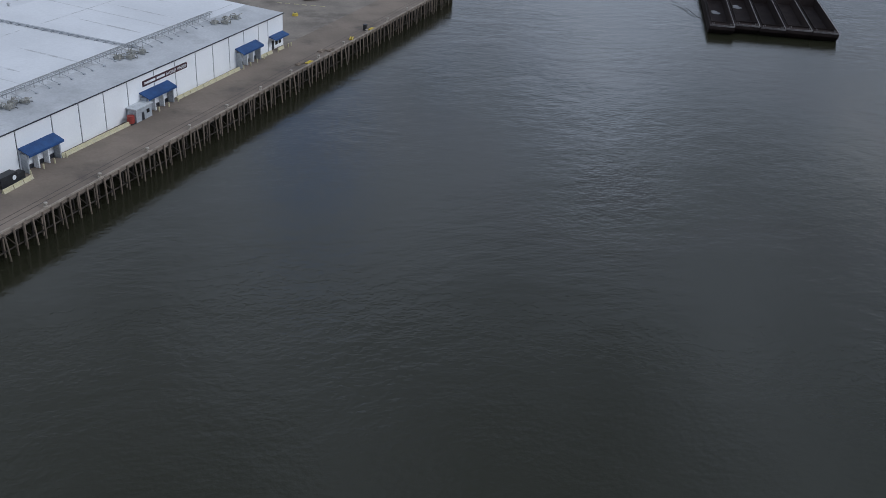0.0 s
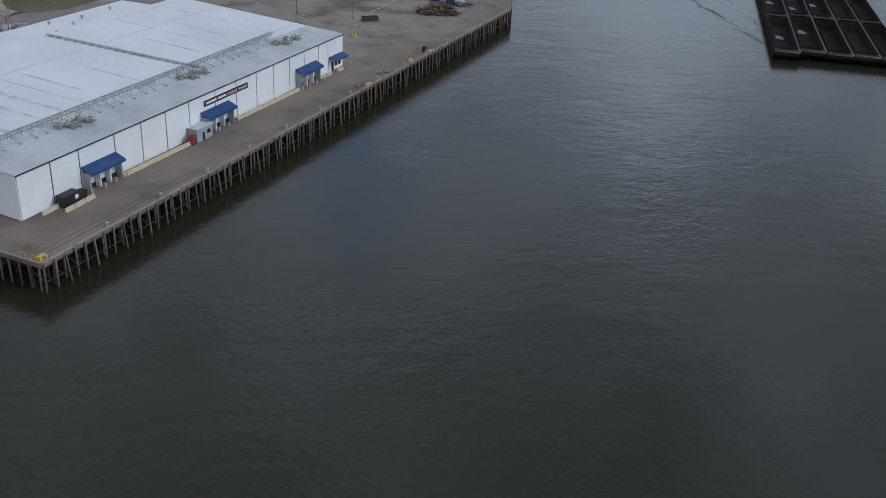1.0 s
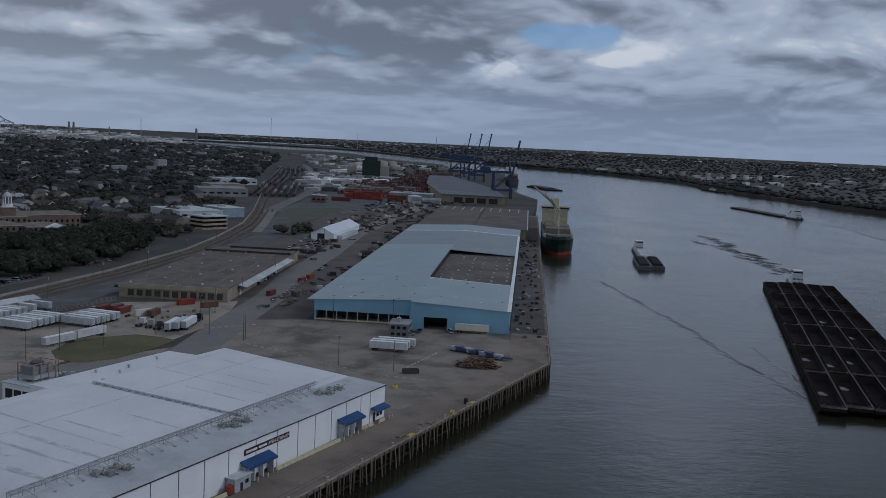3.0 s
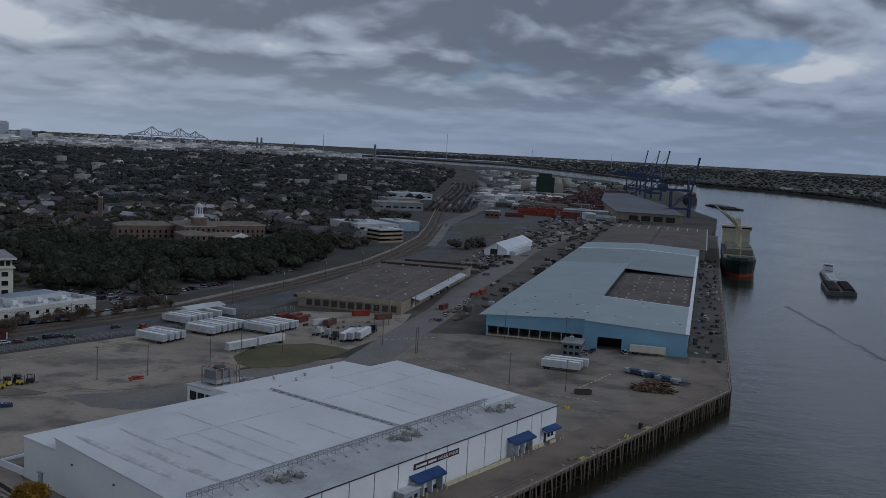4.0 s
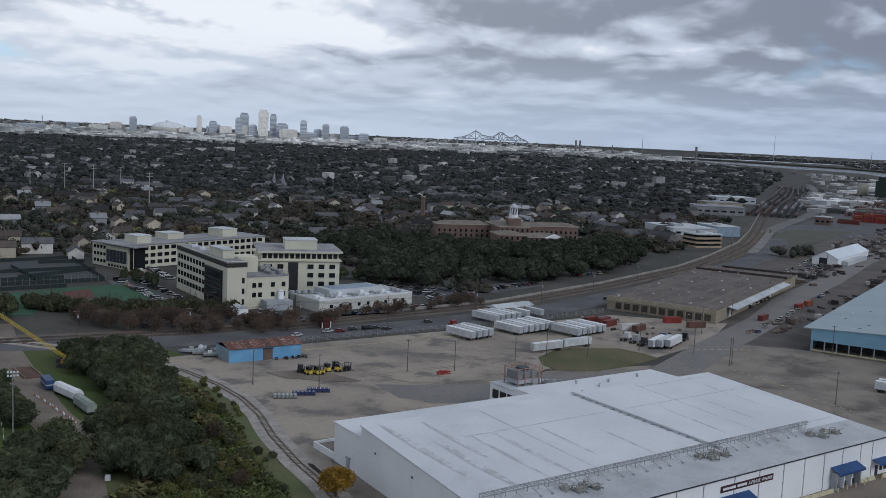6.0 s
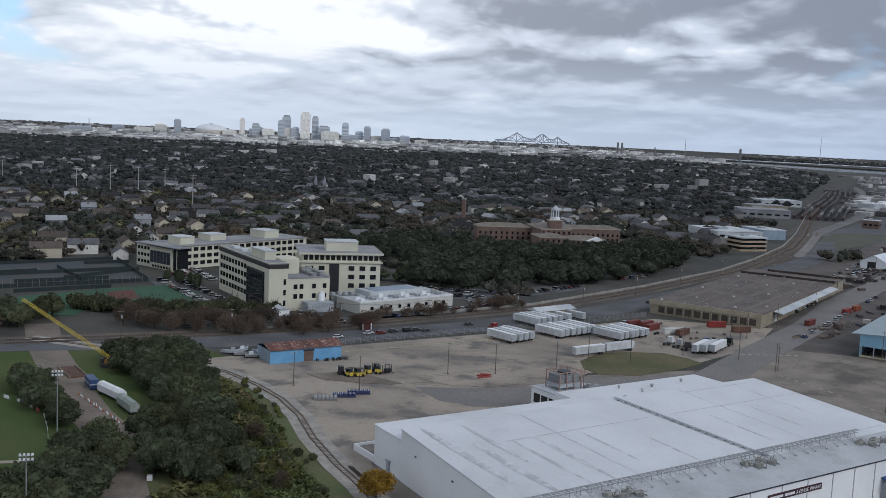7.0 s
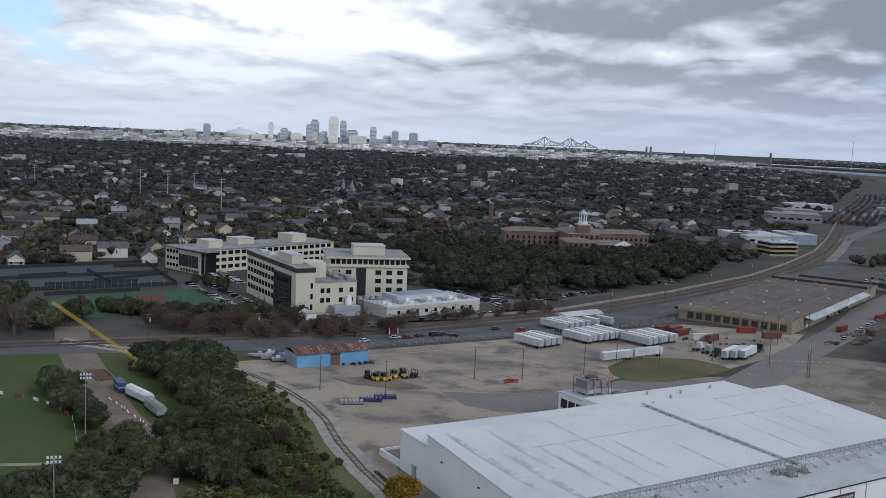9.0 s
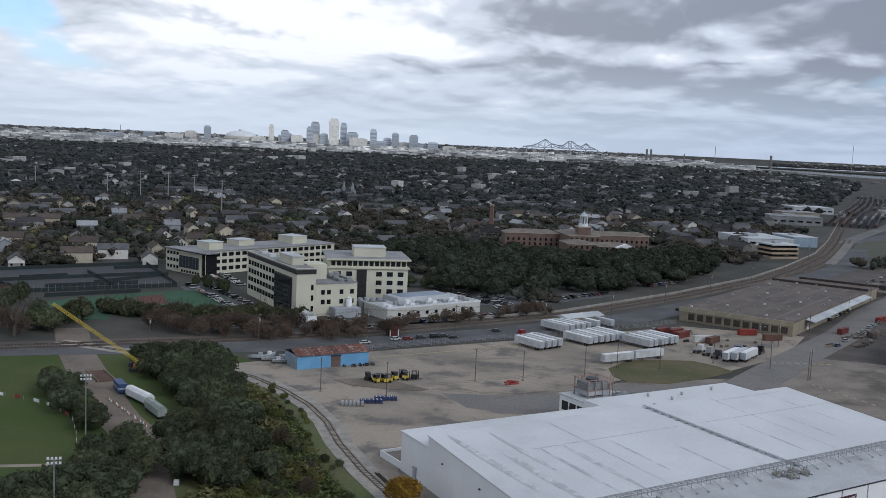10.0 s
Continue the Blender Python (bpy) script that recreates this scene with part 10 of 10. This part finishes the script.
    def wood(name, label, mat, samples, lobes, tufts):
        """Many small uneven crowns: each of several lumps, the nearer ones with loose leaf tufts."""
        V, F, n = [], [], 0
        bv, bf = ICO1
        for x, y, r, h in samples:
            p, s = far(x, y)
            o = np.array(p)
            for j in range(lobes):
                a, q = rs.uniform(0, 6.283), (0 if j == 0 else r * rs.uniform(0.35, 0.7))
                rr = r * (rs.uniform(0.5, 0.68) if lobes > 1 else 1.0)
                v = bv * (1 + 0.22 * rs.randn(len(bv), 1)) * np.array([rr, rr, h * (0.34 if lobes > 1 else 0.5)]) + np.array([q * math.cos(a), q * math.sin(a), h * (rs.uniform(0.35, 0.66) if lobes > 1 else 0.5)])
                V.append(v * s + o)
                F.append(np.concatenate([bf, bf[:, -1:]], 1) + n)
                n += len(bv)
            if tufts:
                d = rs.randn(tufts, 3)
                d[:, 2] = np.abs(d[:, 2]) * 0.9 - 0.2
                d /= np.linalg.norm(d, axis=1)[:, None]
                c = d * np.array([r, r, h * 0.5]) * rs.uniform(0.7, 1.08, (tufts, 1)) + np.array([0, 0, h * 0.52])
                u, t = rs.randn(tufts, 3), rs.randn(tufts, 3)
                u *= (0.16 * r * rs.uniform(0.6, 1.4, tufts) / np.linalg.norm(u, axis=1))[:, None]
                t *= (0.11 * r / np.linalg.norm(t, axis=1))[:, None]
                V.append(np.stack([c - u, c + t, c + u, c - t], 1).reshape(-1, 3) * s + o)
                F.append(np.arange(4 * tufts).reshape(-1, 4) + n)
                n += 4 * tufts
        faces = [tuple(f[:3]) if f[2] == f[3] else tuple(f) for f in np.concatenate(F).tolist()]
        me = bpy.data.meshes.new(name)
        me.from_pydata(np.concatenate(V).tolist(), [], faces)
        me.materials.append(mat)
        tagged(new(name, me), label, "trees", kind="stuff")
    mixed = surf("mixed_wood_leaves", (0.044, 0.052, 0.040), (0.068, 0.056, 0.046), 0.012, 0.35, 0.95, 0.0, island=0.5, coords="World", spec=0.1)
    # leaf green shifted slightly to blue, the distance haze put into the colour
    darkw = surf("far_wood_leaves", (0.040, 0.046, 0.045), (0.050, 0.050, 0.048), 0.004, 0.1, 0.95, 0.0, island=0.45, coords="World", spec=0.1)

    def sample(n, d0, d1, az0, az1, rmin, rmax, gap, power=0.5):
        out, tries = [], 0
        while len(out) < n and tries < n * 8:
            tries += 1
            az = rs.uniform(az0, az1)
            D = math.sqrt(rs.uniform(d0 * d0, d1 * d1))
            x, y = D * math.sin(radians(az)), D * math.cos(radians(az))
            if az < -28 and D < 1150 and rs.rand() < 0.15:      # open streets near the field
                continue
            if free(x, y, gap) and not in_poly(x, y, FOREST):
                r = rs.uniform(rmin, rmax)
                out.append((x, y, r, r * rs.uniform(1.05, 1.5)))
        return out
    wood("neighbourhood_trees", "dense dark green and russet trees between the houses", mixed, sample(2800, 500, 1250, -47, 8, 3.4, 6.6, 26), 5, 60)
    # a patch of sunshine put into the lighter leaf colour of these trees
    wood("autumn_trees", "yellow-green and russet street trees, leaf colour lightened as if sunlit", surf("autumn_street_leaves", (0.115, 0.118, 0.052), (0.10, 0.08, 0.055), 0.02, 0.35, 0.95, 0.0, island=0.45, coords="World", spec=0.1), sample(330, 560, 1250, -47, -22, 2.6, 5.6, 26), 5, 60)
    wood("town_trees", "dark tree canopy over the far streets", darkw, sample(7600, 1150, 2600, -47, 9, 4.8, 8.6, 24), 3, 18)
    wood("far_woods", "dark tree canopy reaching to the horizon", darkw, sample(7000, 2500, 4300, -47, -8, 6, 10, 24) + sample(2600, 2500, 5600, -8, 9, 6, 10, 24), 1, 0)
    shore = []
    FAR_X, FAR_Y = zip(*FARBANK[1:15])
    while len(shore) < 6500:
        az, D = rs.uniform(3, 54), rs.uniform(1500, 9000)
        x, y = D * math.sin(radians(az)), D * math.cos(radians(az))
        edge = np.interp(y, FAR_Y, FAR_X)
        if x < edge + 14 and D < 7000:
            continue
        if x - edge > 140 and rs.rand() > 0.5:
            continue
        r = rs.uniform(3, 6) * (1 + D / 9000)
        shore.append((x, y, r, r * rs.uniform(0.6, 1.0)))
    for i in range(500):
        y = rs.uniform(1000, 3600)
        edge = np.interp(y, FAR_Y, FAR_X)
        r = rs.uniform(5, 9)
        shore.append((edge + rs.uniform(6, 26), y, r, r * rs.uniform(0.9, 1.3)))
    wood("far_shore_trees", "low dark woods along the far bank", darkw, shore, 1, 0)
    band = []
    for i in range(360):       # scattered trees in the port and rail-yard belt
        t = 0.18 + 0.82 * rs.rand()
        x, y = 300 + 380 * t + rs.uniform(-70, 60), 1350 + 1500 * t + rs.uniform(-100, 100)
        if inland(x, y) < -40:
            r = rs.uniform(2.5, 5)
            band.append((x, y, r, r * 1.5))
    for i in range(1100):
        y = rs.uniform(1350, 4700)
        xl, xr = np.interp(y, BY, BXL), np.interp(y, BY, BXR)
        t = rs.uniform(0.3, 0.95 if y > 2400 else 0.5)
        r = rs.uniform(2.5, 5)
        if before_river(xl + (xr - xl) * t, y):
            continue
        band.append((xl + (xr - xl) * t, y, r, r * 1.3))
    band += [(128 + rs.uniform(-14, 14), 845 + rs.uniform(-16, 16), rs.uniform(4, 6.5), 8.5) for i in range(14)]
    wood("yard_trees", "scattered dark trees in the port belt", mixed, band, 3, 8)


def scrub():
    """Rough grass, weeds and brambles on the bank: upright tufts of narrow leaves, too many to count."""
    rs = np.random.RandomState(19)
    bank = [(-154, 318), (-122, 286), (-109, 270), (-89, 238), (-77, 224), (-62, 198), (-98, 168), (-112, 196), (-110, 214), (-126, 236), (-140, 262)]
    for name, label, mat, count, hmax in (("bank_grass", "rough green grass and weeds on the river bank", surf("bank_weed_leaves", (0.105, 0.125, 0.048), (0.08, 0.092, 0.042), 0.1, 1.0, 0.95, 0.0, island=0.4, coords="World", spec=0.08), 6500, 0.9),
                                          ("bank_bramble", "yellow-green brambles and dry stalks on the river bank", surf("bank_bramble_leaves", (0.125, 0.135, 0.052), (0.125, 0.105, 0.056), 0.15, 1.0, 0.95, 0.0, island=0.45, coords="World", spec=0.08), 1100, 1.6)):
        V, F, n = [], [], 0
        cells = rs.uniform(0, 1, (60, 2))
        while n < count * 20:
            x, y = rs.uniform(-152, -56), rs.uniform(164, 322)
            if not in_poly(x, y, bank):
                continue
            if hmax > 1 and np.min(np.hypot(-152 + 96 * cells[:, 0] - x, 164 + 158 * cells[:, 1] - y)) > 5.5:
                continue
            h = hmax * rs.uniform(0.4, 1.0)
            for k in range(5):
                a, lean = rs.uniform(0, 6.283), rs.uniform(-1.3, 1.3, 2)
                o = np.array([x, y, 0.05]) + np.array([*rs.uniform(-0.7, 0.7, 2), 0])
                w = np.array([math.cos(a), math.sin(a), 0]) * h * rs.uniform(0.25, 0.5)
                top = o + np.array([lean[0] * h, lean[1] * h, h])
                V.append(np.array([o - w * 0.6, o + w * 0.6, top + w, top - w]))
                F.append((n, n + 1, n + 2, n + 3))
                n += 4
        me = bpy.data.meshes.new(name)
        me.from_pydata(np.concatenate(V).tolist(), [], F)
        me.materials.append(mat)
        tagged(new(name, me), label, "scrub", kind="stuff")


def transmission_poles():
    pale = surf("pale_pole_steel", (0.42, 0.41, 0.40), (0.34, 0.33, 0.32), 0.3, 2, 0.7, 0.0)
    for x, y, h in ((-842, 1112, 26), (-671, 1015, 30), (-623, 1007, 34), (-581, 995, 34), (-607, 1100, 28), (-454, 878, 36)):
        t = thing("transmission_pole", "tall pale power pole rising out of the trees", "power pole", pose(x, y, 0, 0, 0, 35), "transmission poles")
        part("shaft", Shape().cyl(0, 0, 0, h, 0.55, 0.3, 8), pale, t)
        for z in (h - 1.2, h - 4.0):
            part("crossarm", Shape().box(-3.0, -0.2, z, 3.0, 0.2, z + 0.4), pale, t)


scrub()
transmission_poles()
build_houses()
plant()
port_clutter()
